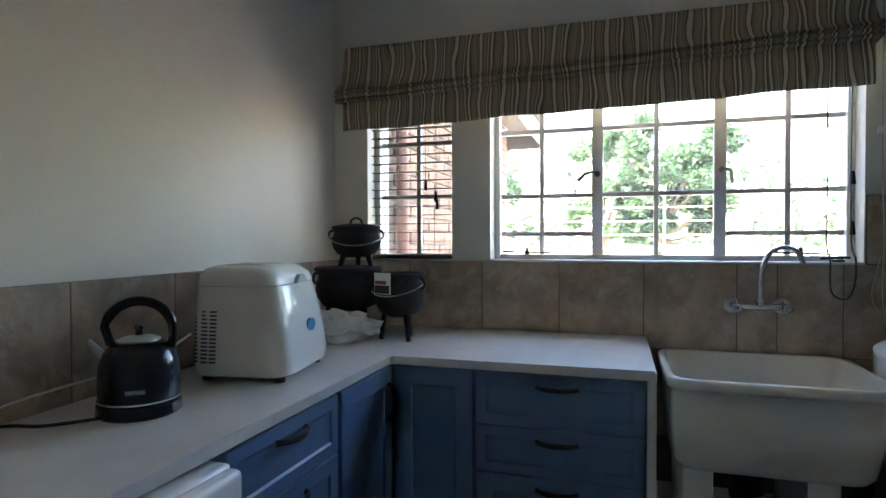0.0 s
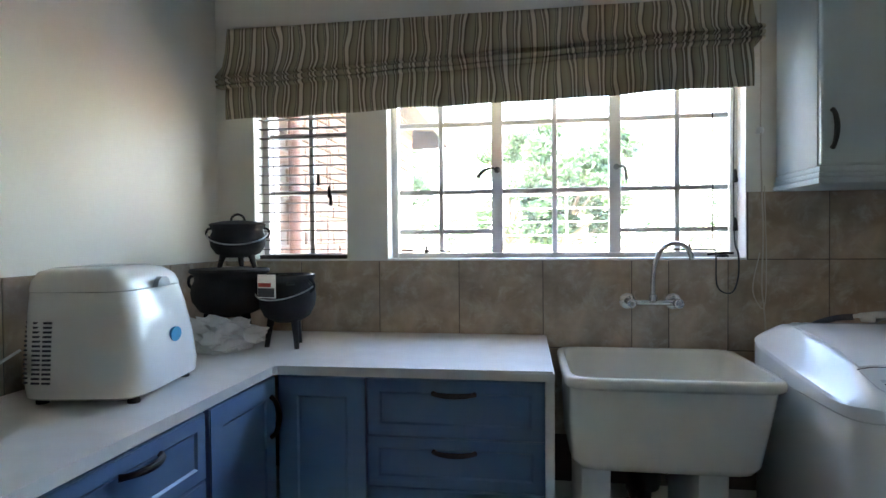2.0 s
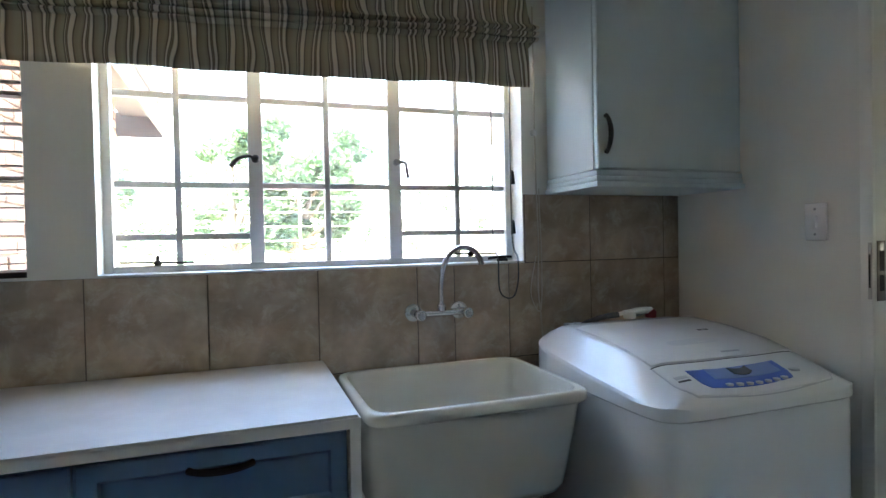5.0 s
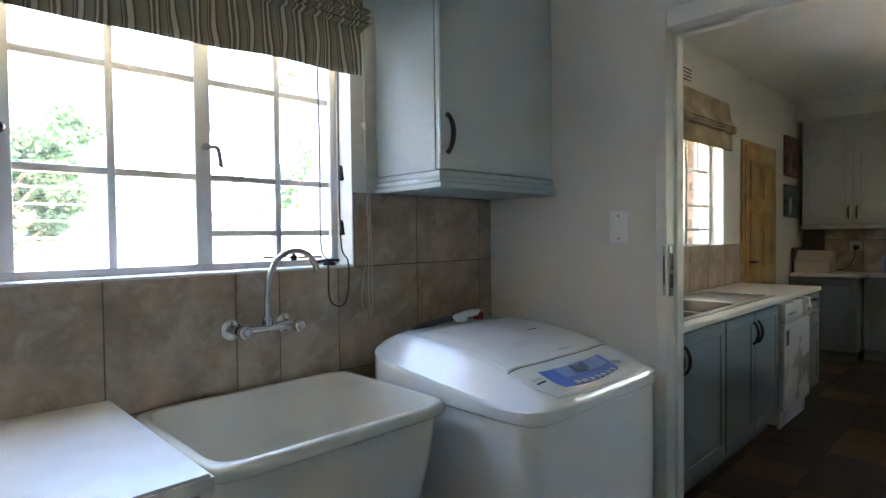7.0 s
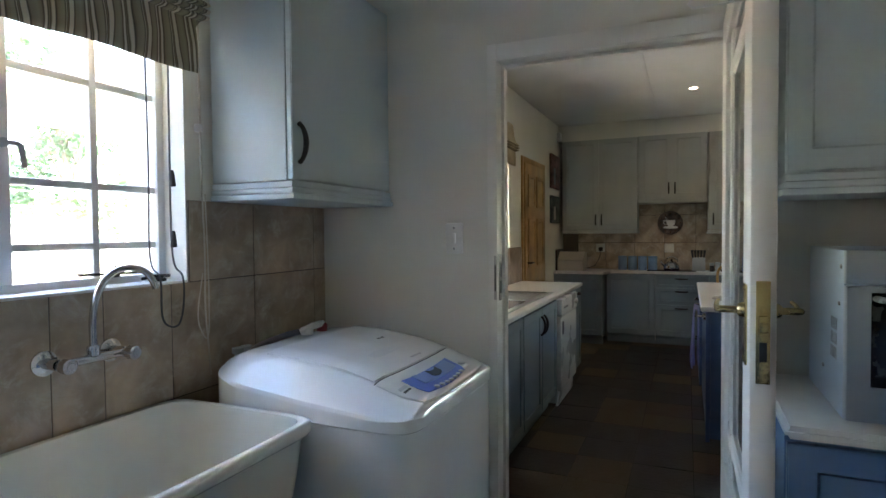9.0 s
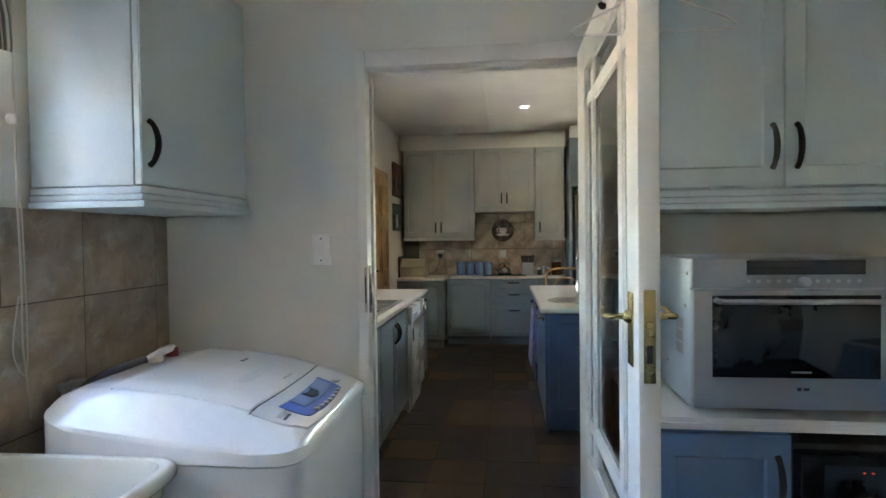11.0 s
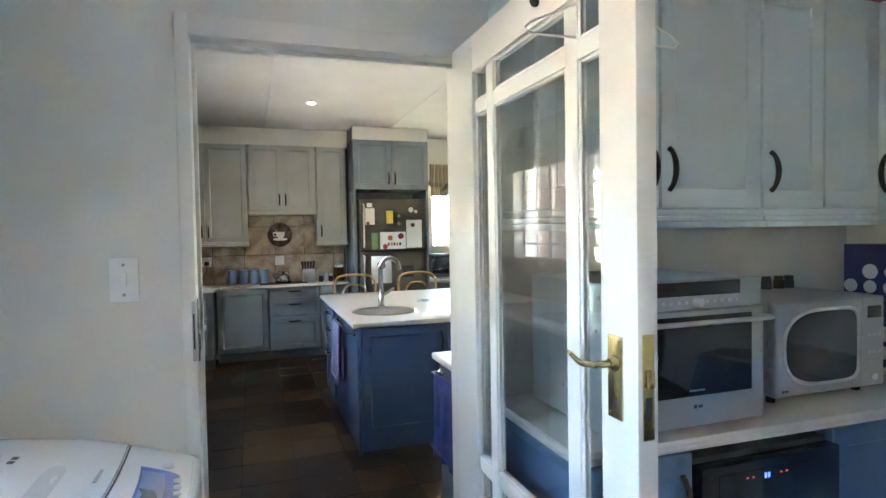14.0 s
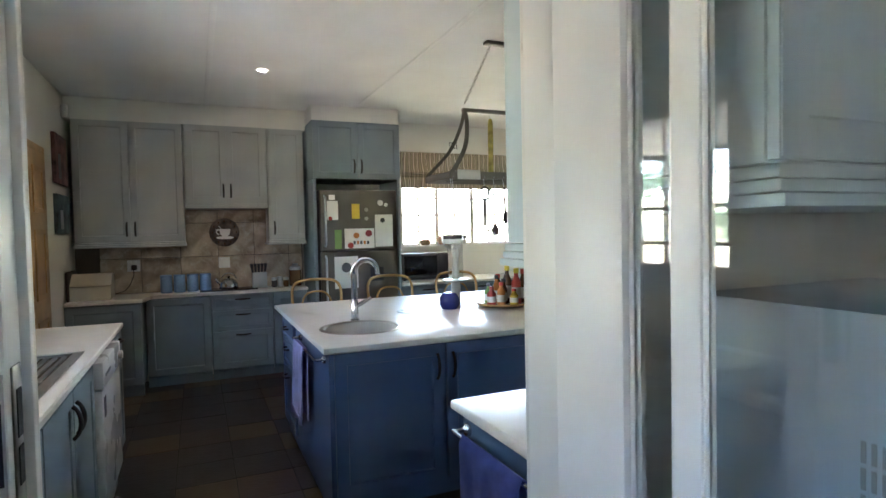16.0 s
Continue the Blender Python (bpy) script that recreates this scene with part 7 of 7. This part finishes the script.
hung("black handled kitchen scissors hanging from the rack", "kitchen scissors", 3.775, 1.46, 1.755, lambda t: (part("grip", tube([(0.0, 0.03 * math.cos(a), -0.09 + 0.04 * math.sin(a)) for a in [2 * math.pi * i / 16 for i in range(16)]], 0.006, 8, closed=True), M_BLACKP, t), part("grip", tube([(0.0, 0.05 + 0.02 * math.cos(a) - 0.09, -0.1 + 0.03 * math.sin(a)) for a in [2 * math.pi * i / 16 for i in range(16)]], 0.006, 8, closed=True), M_BLACKP, t), part("blade", box(-0.003, 0.003, -0.012, 0.014, -0.30, -0.125, 0.001), M_STEEL, t)))
hung("black plastic spoon hanging from the rack", "serving spoon", 3.775, 1.32, 1.755, lambda t: part("spoon", tube([(0, 0, -0.05), (0, -0.01, -0.2), (0, -0.01, -0.22), (0, -0.01, -0.27), (0, -0.01, -0.285)], [0.006, 0.006, 0.016, 0.026, 0.01], 10, flat=0.4), M_BLACKP, t))
hung("steel ladle hanging from the rack", "ladle", 3.775, 1.39, 1.755, lambda t: part("ladle", tube([(0, 0, -0.05), (0, 0, -0.28), (0, 0.0, -0.32), (0, 0.0, -0.36)], [0.004, 0.005, 0.03, 0.022], 10, flat=0.5), M_STEEL, t))
hung("wire whisk hanging from the rack", "whisk", 3.775, 1.68, 1.755, lambda t: [part("wire", tube(spline([(0, 0, -0.06), (0, 0, -0.12), (0.03 * math.cos(q), 0.03 * math.sin(q), -0.2), (0.0, 0, -0.25)], 5), 0.0016, 5), M_STEEL, t) for q in (0, 1.05, 2.1, 3.14, 4.2, 5.2)])
hung("round wire strainer with a clear rim hanging from the rack", "strainer", 3.78, 1.69, 1.755, lambda t: (part("stem", tube([(0, 0, -0.06), (0, 0.01, -0.3)], 0.003, 6), M_STEEL, t), part("rim", tube([(0.0, 0.07 * math.cos(a), -0.37 + 0.07 * math.sin(a)) for a in [2 * math.pi * i / 24 for i in range(24)]], 0.004, 6, closed=True), M_STEEL, t)))
hung("yellow oven cloth hanging from the top bar", "oven cloth", 3.98, 1.30, 2.21, lambda t: part("cloth", loft([[(dx, w * c, z) for dx, c in ((-0.006, -1), (0.006, -1), (0.006, 1), (-0.006, 1))] for z, w in ((-0.03, 0.008), (-0.06, 0.016), (-0.2, 0.018), (-0.3, 0.014), (-0.4, 0.017))]), M_OLIVEY, t))

# alarm sensor box and air brick
ms = thing("alarm_sensor", "small white alarm sensor high in the corner", "alarm sensor", 6.50, KN, 2.56)
part("case", box(-0.035, 0.035, -0.05, 0, -0.07, 0.05, 0.012), M_WHITEP, ms)
av = thing("air_vent", "small perforated air vent high on the wall", "air vent", KX1, 0.25, 2.46, -90)
part("grille", box(-0.07, 0.07, -0.006, 0, -0.05, 0.05, 0.002), M_WALL, av)
for i in range(4):
    for j in range(3):
        part("hole", box(-0.055 + i * 0.03, -0.04 + i * 0.03, -0.0075, -0.005, -0.04 + j * 0.03, -0.022 + j * 0.03), M_DIM, av)
av2 = thing("air_vent", "small louvred air vent above the sink window", "air vent", 3.62, KN, 2.46, 0)
part("grille", box(-0.12, 0.12, -0.008, 0, -0.06, 0.06, 0.002), M_WALL, av2)
for j in range(4):
    part("slot", box(-0.10, 0.10, -0.0095, -0.007, -0.045 + j * 0.026, -0.035 + j * 0.026), M_DIM, av2)

# downlights
for x, y in SPOTS:
    dl = thing("downlight", "lit round recessed downlight in the ceiling", "downlight", x, y, CZ)
    part("bezel", lathe([(0.036, -0.0005), (0.05, -0.0005), (0.052, -0.004), (0.046, -0.008), (0.036, -0.006)], 28), M_STEELW, dl)
    part("lens", lathe([(0.0, -0.003), (0.0355, -0.003), (0.0355, -0.006), (0.0, -0.0065)], 24), M_SPOT, dl, "glowing warm lens")
    lamp = new("downlight_lamp", bpy.data.lights.new("downlight_lamp", "AREA"))
    lamp.data.energy, lamp.data.shape, lamp.data.size = LAMP, "DISK", 0.08
    lamp.data.color = (1.0, 0.74, 0.52)
    lamp.matrix_world = look((x, y, CZ - 0.012), (x, y, 0))


# ---- outside ----
gr = setting(link("ground", box(-900, 900, -900, 900, -0.9, -0.15), M_GRASS, smooth=False), "pale dry garden lawn", "lawn")
setting(link("pavement", box(-6, 12, 4.45, 9.3, -0.149, -0.1), M_PAVE, smooth=False), "pale paved terrace outside the windows", "terrace")
gw = setting(link("garden_wall", box(-1.0, 14, 9.3, 9.5, -0.15, 0.78, 0.01), M_PINK, smooth=False), "low terracotta painted garden wall", "garden wall")
for i, x in enumerate((-0.62, 0.62)):
    p = thing("wall_pier", "small terracotta pier on the garden wall", "pier", x, 9.4, 0.78, 0)
    part("cap", loft([[(sx * 0.1, sy * 0.1, 0) for sx, sy in ((-1, -1), (1, -1), (1, 1), (-1, 1))], [(sx * 0.1 - 0.06 * 0, sy * 0.08, 0.33 if sx < 0 else 0.2) for sx, sy in ((-1, -1), (1, -1), (1, 1), (-1, 1))]]), M_PINK, p)
fn = thing("wire_fence", "thin wire fence on slender posts behind the garden", "fence", 0, 12.5, -0.15)
for x in (-4, -1.7, 0.6, 2.9, 5.2, 7.5):
    part("post", tube([(x, 0, 0), (x, 0, 2.35)], 0.02, 8), M_STEELP, fn)
for z in (1.25, 1.5, 1.75, 2.0, 2.25):
    part("wire", tube([(-4.0, 0, z), (7.5, 0, z)], 0.0045, 5), M_STEELP, fn)


def leafy(bm, centre, size, count, leaf, seed):
    """Many small leaf pairs scattered through a lumpy clump."""
    rnd = random.Random(seed)
    c = Vector(centre)
    for _ in range(count):
        while True:
            d = Vector((rnd.uniform(-1, 1), rnd.uniform(-1, 1), rnd.uniform(-1, 1)))
            if d.length < 1:
                break
        d *= 0.75 + 0.35 * noise.noise(d * 2.3 + c)
        p = c + Vector((d.x * size[0], d.y * size[1], d.z * size[2]))
        a = Vector((rnd.gauss(0, 1), rnd.gauss(0, 1), rnd.gauss(0, 0.6))).normalized()
        b = a.cross(Vector((rnd.gauss(0, 1), rnd.gauss(0, 1), rnd.gauss(0, 1)))).normalized()
        s = leaf * rnd.uniform(0.6, 1.4)
        vs = [bm.verts.new(p + q) for q in (-a * s, b * s * 0.42, a * s, -b * s * 0.42)]
        bm.faces.new(vs)


def tree(label, x, y, h, crown, seed, m, clumps=16, leaves=170, leaf=0.10):
    rnd = random.Random(seed)
    t = thing("tree", label, "tree", x, y, -0.16, rnd.uniform(0, 360))
    trunk = bmesh.new()
    tube(spline([(0, 0, 0), (0.05, 0.02, h * 0.2), (-0.03, 0.06, h * 0.45), (0.04, 0.0, h * 0.75)], 4), [0.16 - 0.0105 * i for i in range(13)], 9, trunk)
    crownb = bmesh.new()
    for i in range(clumps):
        a = rnd.uniform(0, 6.28)
        r = crown * math.sqrt(rnd.random()) * 0.85
        z = h * (0.38 + 0.58 * rnd.random())
        r *= 0.55 + 0.8 * math.sin(math.pi * min(0.98, max(0.1, (z / h - 0.25) / 0.85)))
        p = (r * math.cos(a), r * math.sin(a), z)
        s = crown * rnd.uniform(0.26, 0.46)
        tube(spline([(0, 0, h * 0.3 + 0.25 * z * 0.3), (p[0] * 0.5, p[1] * 0.5, z * 0.8), p], 3), [0.05, 0.045, 0.04, 0.03, 0.022, 0.016, 0.01], 6, trunk)
        leafy(crownb, p, (s, s, s * 0.75), leaves, leaf, seed * 100 + i)
    part("trunk", trunk, M_BARK, t)
    link("crown", crownb, m, t, smooth=False)


tree("feathery green garden tree behind the wire fence", 0.62, 14.5, 4.2, 1.3, 1, M_LEAF, 34, 1100, 0.062)
tree("feathery green garden tree with a ragged crown", -0.55, 16.0, 3.9, 0.95, 2, M_LEAF, 16, 480, 0.06)
tree("broad green tree far down the garden", -6.5, 22, 6.5, 2.8, 4, M_LEAF2, 20, 240, 0.15)
tree("slim green tree at the side of the terrace", 8.8, 17, 6.0, 2.2, 5, M_LEAF, 18, 240, 0.13)
tree("tall leafy tree beyond the kitchen", 13.5, 2.5, 6.0, 2.6, 6, M_LEAF2, 16, 220, 0.15)
for i, (x, y, r) in enumerate(((-2.6, 11.2, 0.6), (-0.9, 11.0, 0.55), (3.4, 11.4, 0.5))):
    b = thing("bush", "small pale-leaved garden bush behind the wall", "bush", x, y, -0.16)
    bm = bmesh.new()
    for k in range(5):
        leafy(bm, (0.3 * math.cos(k * 1.3), 0.3 * math.sin(k * 1.3), r * 1.1 + 0.12 * (k % 3)), (r * 0.6, r * 0.6, r * 0.75), 150, 0.07, 900 + 10 * i + k)
    link("foliage", bm, M_LEAF if i % 2 else M_LEAF2, b, smooth=False)
    part("stem", tube([(0, 0, 0), (0.02, 0, r)], [0.03, 0.02], 6), M_BARK, b)
fw = setting(new("backdrop_woods"), "far hazy wooded hillside", "woods")
fw["kind"] = "stuff"
bm = bmesh.new()
rnd = random.Random(11)
for i in range(110):
    a = radians(-62 + 124 * i / 109)
    d = rnd.uniform(55, 80)
    leafy(bm, (d * math.sin(a), d * math.cos(a), rnd.uniform(0.5, 9.5)), (4.0, 3.0, rnd.uniform(1.5, 3.0)), 120, 0.42, 2000 + i)
ob = link("trees", bm, M_LEAF2, fw, smooth=False)

# brick wing of the house
BX, BY0, BY1 = -1.40, 4.50, 7.95
wing = thing("house_wing", "weathered brick wing of the house with a tin roof", "house wing", 0, 0, -0.15)
part("wall", box(BX - 3.0, BX - 0.012, BY0, BY1, 0, 2.72), M_MORTAR, wing)
part("downpipe", tube([(BX + 0.05, BY0 + 0.10, 0), (BX + 0.05, BY0 + 0.10, 2.6)], 0.035, 12), M_PINK, wing, "pink painted downpipe")
part("fascia", box(BX + 0.34, BX + 0.365, BY0, BY1 + 0.35, 2.52, 2.74, 0.004), M_ROOFW, wing, "brown painted fascia board")
part("soffit", box(BX - 0.01, BX + 0.34, BY0, BY1 + 0.35, 2.70, 2.72), M_ROOFW, wing)
part("gable_board", box(BX - 3.0, BX + 0.34, BY1 + 0.33, BY1 + 0.35, 2.50, 2.74, 0.004), M_ROOFW, wing)
bm = loft([[(BX + 0.45, y, 2.74), (BX + 0.45, y, 2.78), (BX - 3.0, y, 4.1), (BX - 3.0, y, 4.06)] for y in (BY0 - 0.05, BY1 + 0.45)])
part("roof", bm, M_ROOF, wing, "grey sheet metal roof")

# second brick wing, beside the kitchen window
BX2 = 4.72
wing2 = thing("house_wing", "weathered brick wing beside the kitchen window", "house wing", 0, 0, -0.15)
part("wall", box(BX2 + 0.012, BX2 + 2.6, 4.46, 5.3, 0, 2.72), M_MORTAR, wing2)
part("fascia", box(BX2 - 0.365, BX2 - 0.34, 4.46, 5.65, 2.52, 2.74, 0.004), M_ROOFW, wing2, "brown painted fascia board")
part("soffit", box(BX2 - 0.34, BX2 + 0.01, 4.46, 5.65, 2.70, 2.72), M_ROOFW, wing2)
part("roof", loft([[(BX2 - 0.45, y, 2.74), (BX2 - 0.45, y, 2.78), (BX2 + 2.6, y, 3.9), (BX2 + 2.6, y, 3.86)] for y in (4.46, 5.75)]), M_ROOF, wing2, "grey sheet metal roof")
# two unseen eaves, added to cut the daylight entering the kitchen
setting(link("roof_eave", box(1.9, KX1 + 1.15, KN + 0.36, KN + 4.6, 2.50, 2.56), M_ROOF, smooth=False), "unseen sheet metal eave added to shade the kitchen window", "eave")
setting(link("roof_eave_east", box(KX1 + 0.31, KX1 + 2.6, KS - 0.3, KN + 0.36, 2.56, 2.62), M_ROOF, smooth=False), "unseen sheet metal eave added to shade the end window", "eave")


# ---- pieces: bricks, wall tiles, floor tiles ----
def piece_mesh(name, sx, sy, sz, bev, material):
    bm = box(-sx / 2, sx / 2, -sy / 2, sy / 2, -sz / 2, sz / 2, bev, 1)
    bmesh.ops.recalc_face_normals(bm, faces=bm.faces[:])
    me = bpy.data.meshes.new(name)
    bm.to_mesh(me)
    bm.free()
    me.materials.append(material)
    return me


meshes = {}


def piece(name, sx, sy, sz, bev, material, x, y, z, parent, rz=0.0, rx=0.0, ry=0.0):
    key = (name, round(sx, 4), round(sy, 4), round(sz, 4), material.name)
    if key not in meshes:
        meshes[key] = piece_mesh(name, sx, sy, sz, bev, material)
    ob = new(name, meshes[key])
    ob.parent = parent
    ob.matrix_basis = pose(x, y, z, rx, ry, rz)
    return ob


rnd = random.Random(21)
for r in range(18):
    z = 1.30 + r * 0.083
    y = BY0 + 0.12 - (0.115 if r % 2 else 0)
    while y < BY1:
        ln = min(0.222, BY1 - y - 0.004)
        if ln > 0.06 and y > BY0 - 0.05:
            piece("brick", 0.05, ln, 0.071, 0.006, M_BRICK, BX - 0.02 + rnd.uniform(-0.004, 0.004), y + ln / 2, z, wing, rnd.uniform(-0.6, 0.6))
        y += 0.232
for r in range(18):
    z = 1.30 + r * 0.083
    y = 4.48 - (0.115 if r % 2 else 0)
    while y < 5.3:
        ln = min(0.222, 5.3 - y - 0.004)
        if ln > 0.06 and y > 4.47 - 0.12:
            piece("brick", 0.05, ln, 0.071, 0.006, M_BRICK, BX2 + 0.02 + rnd.uniform(-0.004, 0.004), y + ln / 2, z, wing2, rnd.uniform(-0.6, 0.6))
        y += 0.232

tn = setting(link("backsplash_north", box(WX, EX - 0.001, NY + 0.001, NY + 0.0075, 0.3, 1.2125), M_GROUT, smooth=False), "brown stone-look wall tiles with dark joints", "wall tiles")
tn2 = setting(link("backsplash_upper", box(0.693, EX - 0.001, NY + 0.001, NY + 0.0075, 1.2127, 1.478), M_GROUT, smooth=False), "brown stone-look wall tiles beside the window", "wall tiles")
joints = [WX, -1.495, -1.145, -0.792, -0.447, -0.098, 0.255, 0.398, 0.622, 0.990, 1.355, EX]
for a, b in zip(joints, joints[1:]):
    if b - a < 0.02:
        continue
    for z0, z1, par in ((0.855, 1.2115, tn), (0.495, 0.850, tn), (1.2165, 1.477, tn2)):
        if par is tn2:
            if b < 0.7:
                continue
            a2 = max(a, 0.695)
        else:
            a2 = a
        piece("tile", b - a2 - 0.0035, 0.009, z1 - z0 + 0.001, 0.0015, M_TILE, (a2 + b) / 2, NY + 0.0035 + rnd.uniform(-0.0005, 0.0005), (z0 + z1) / 2, par)
tw = setting(link("backsplash_west", box(WX - 0.0078, WX - 0.001, SY, NY - 0.006, CT - 0.03, 1.2125), M_GROUT, smooth=False), "brown stone-look wall tiles behind the counter", "wall tiles")
y = NY - 0.005
while y > SY + 0.1:
    piece("tile", 0.009, 0.3505, 0.355, 0.0015, M_TILE, WX - 0.0035, y - 0.175, 1.034, tw)
    y -= 0.354
tk = setting(link("backsplash_kitchen", box(KX1 - 0.0065, KX1 - 0.0005, 2.09, KN, CTK, 1.72), M_GROUT, smooth=False), "brown stone-look kitchen wall tiles", "wall tiles")
for j in range(3):
    z0, z1 = CTK + 0.34 * j, min(1.72, CTK + 0.34 * (j + 1))
    y = KN - 0.2
    while y > 2.1:
        w = min(0.352, y - 2.1)
        if w > 0.02 and z1 - z0 > 0.02:
            piece("tile", 0.008, w - 0.005, z1 - z0 - 0.005, 0.0015, M_TILE, KX1 - 0.007, y - w / 2, (z0 + z1) / 2, tk)
        y -= 0.352
tkn = setting(link("backsplash_sink", box(KX0, 4.8, KN - 0.0065, KN - 0.0005, CTK, 1.215), M_GROUT, smooth=False), "brown stone-look tiles behind the kitchen sink", "wall tiles")
x = KX0
while x < 4.75:
    w = min(0.354, 4.8 - x)
    piece("tile", w - 0.005, 0.008, 0.33, 0.0015, M_TILE, x + w / 2, KN - 0.007, CTK + 0.167, tkn)
    x += 0.354

# slate floor: the tiles of the kitchen passage singly, the rest joined
FT = 0.325
rest = bmesh.new()
x = 1.5
while x < KX1 - 0.02:
    y = 0.05
    while y < KN - 0.02:
        w, d = min(FT, KX1 - x), min(FT, KN - y)
        dz = rnd.uniform(-0.0012, 0.0012)
        if y > 1.9:
            piece("slate_tile", w - 0.0045, d - 0.0045, 0.012, 0.0008, M_SLATE, x + w / 2, y + d / 2, -0.006 + dz, floor, 0, rnd.uniform(-0.15, 0.15), rnd.uniform(-0.15, 0.15))
        else:
            add_box(rest, x + 0.0035, x + w - 0.0035, y + 0.0035, y + d - 0.0035, -0.012 + dz, dz)
        y += FT
    x += FT
ob = link("slate_tiles", rest, M_SLATE, floor, smooth=False)
ob["kind"] = "stuff"
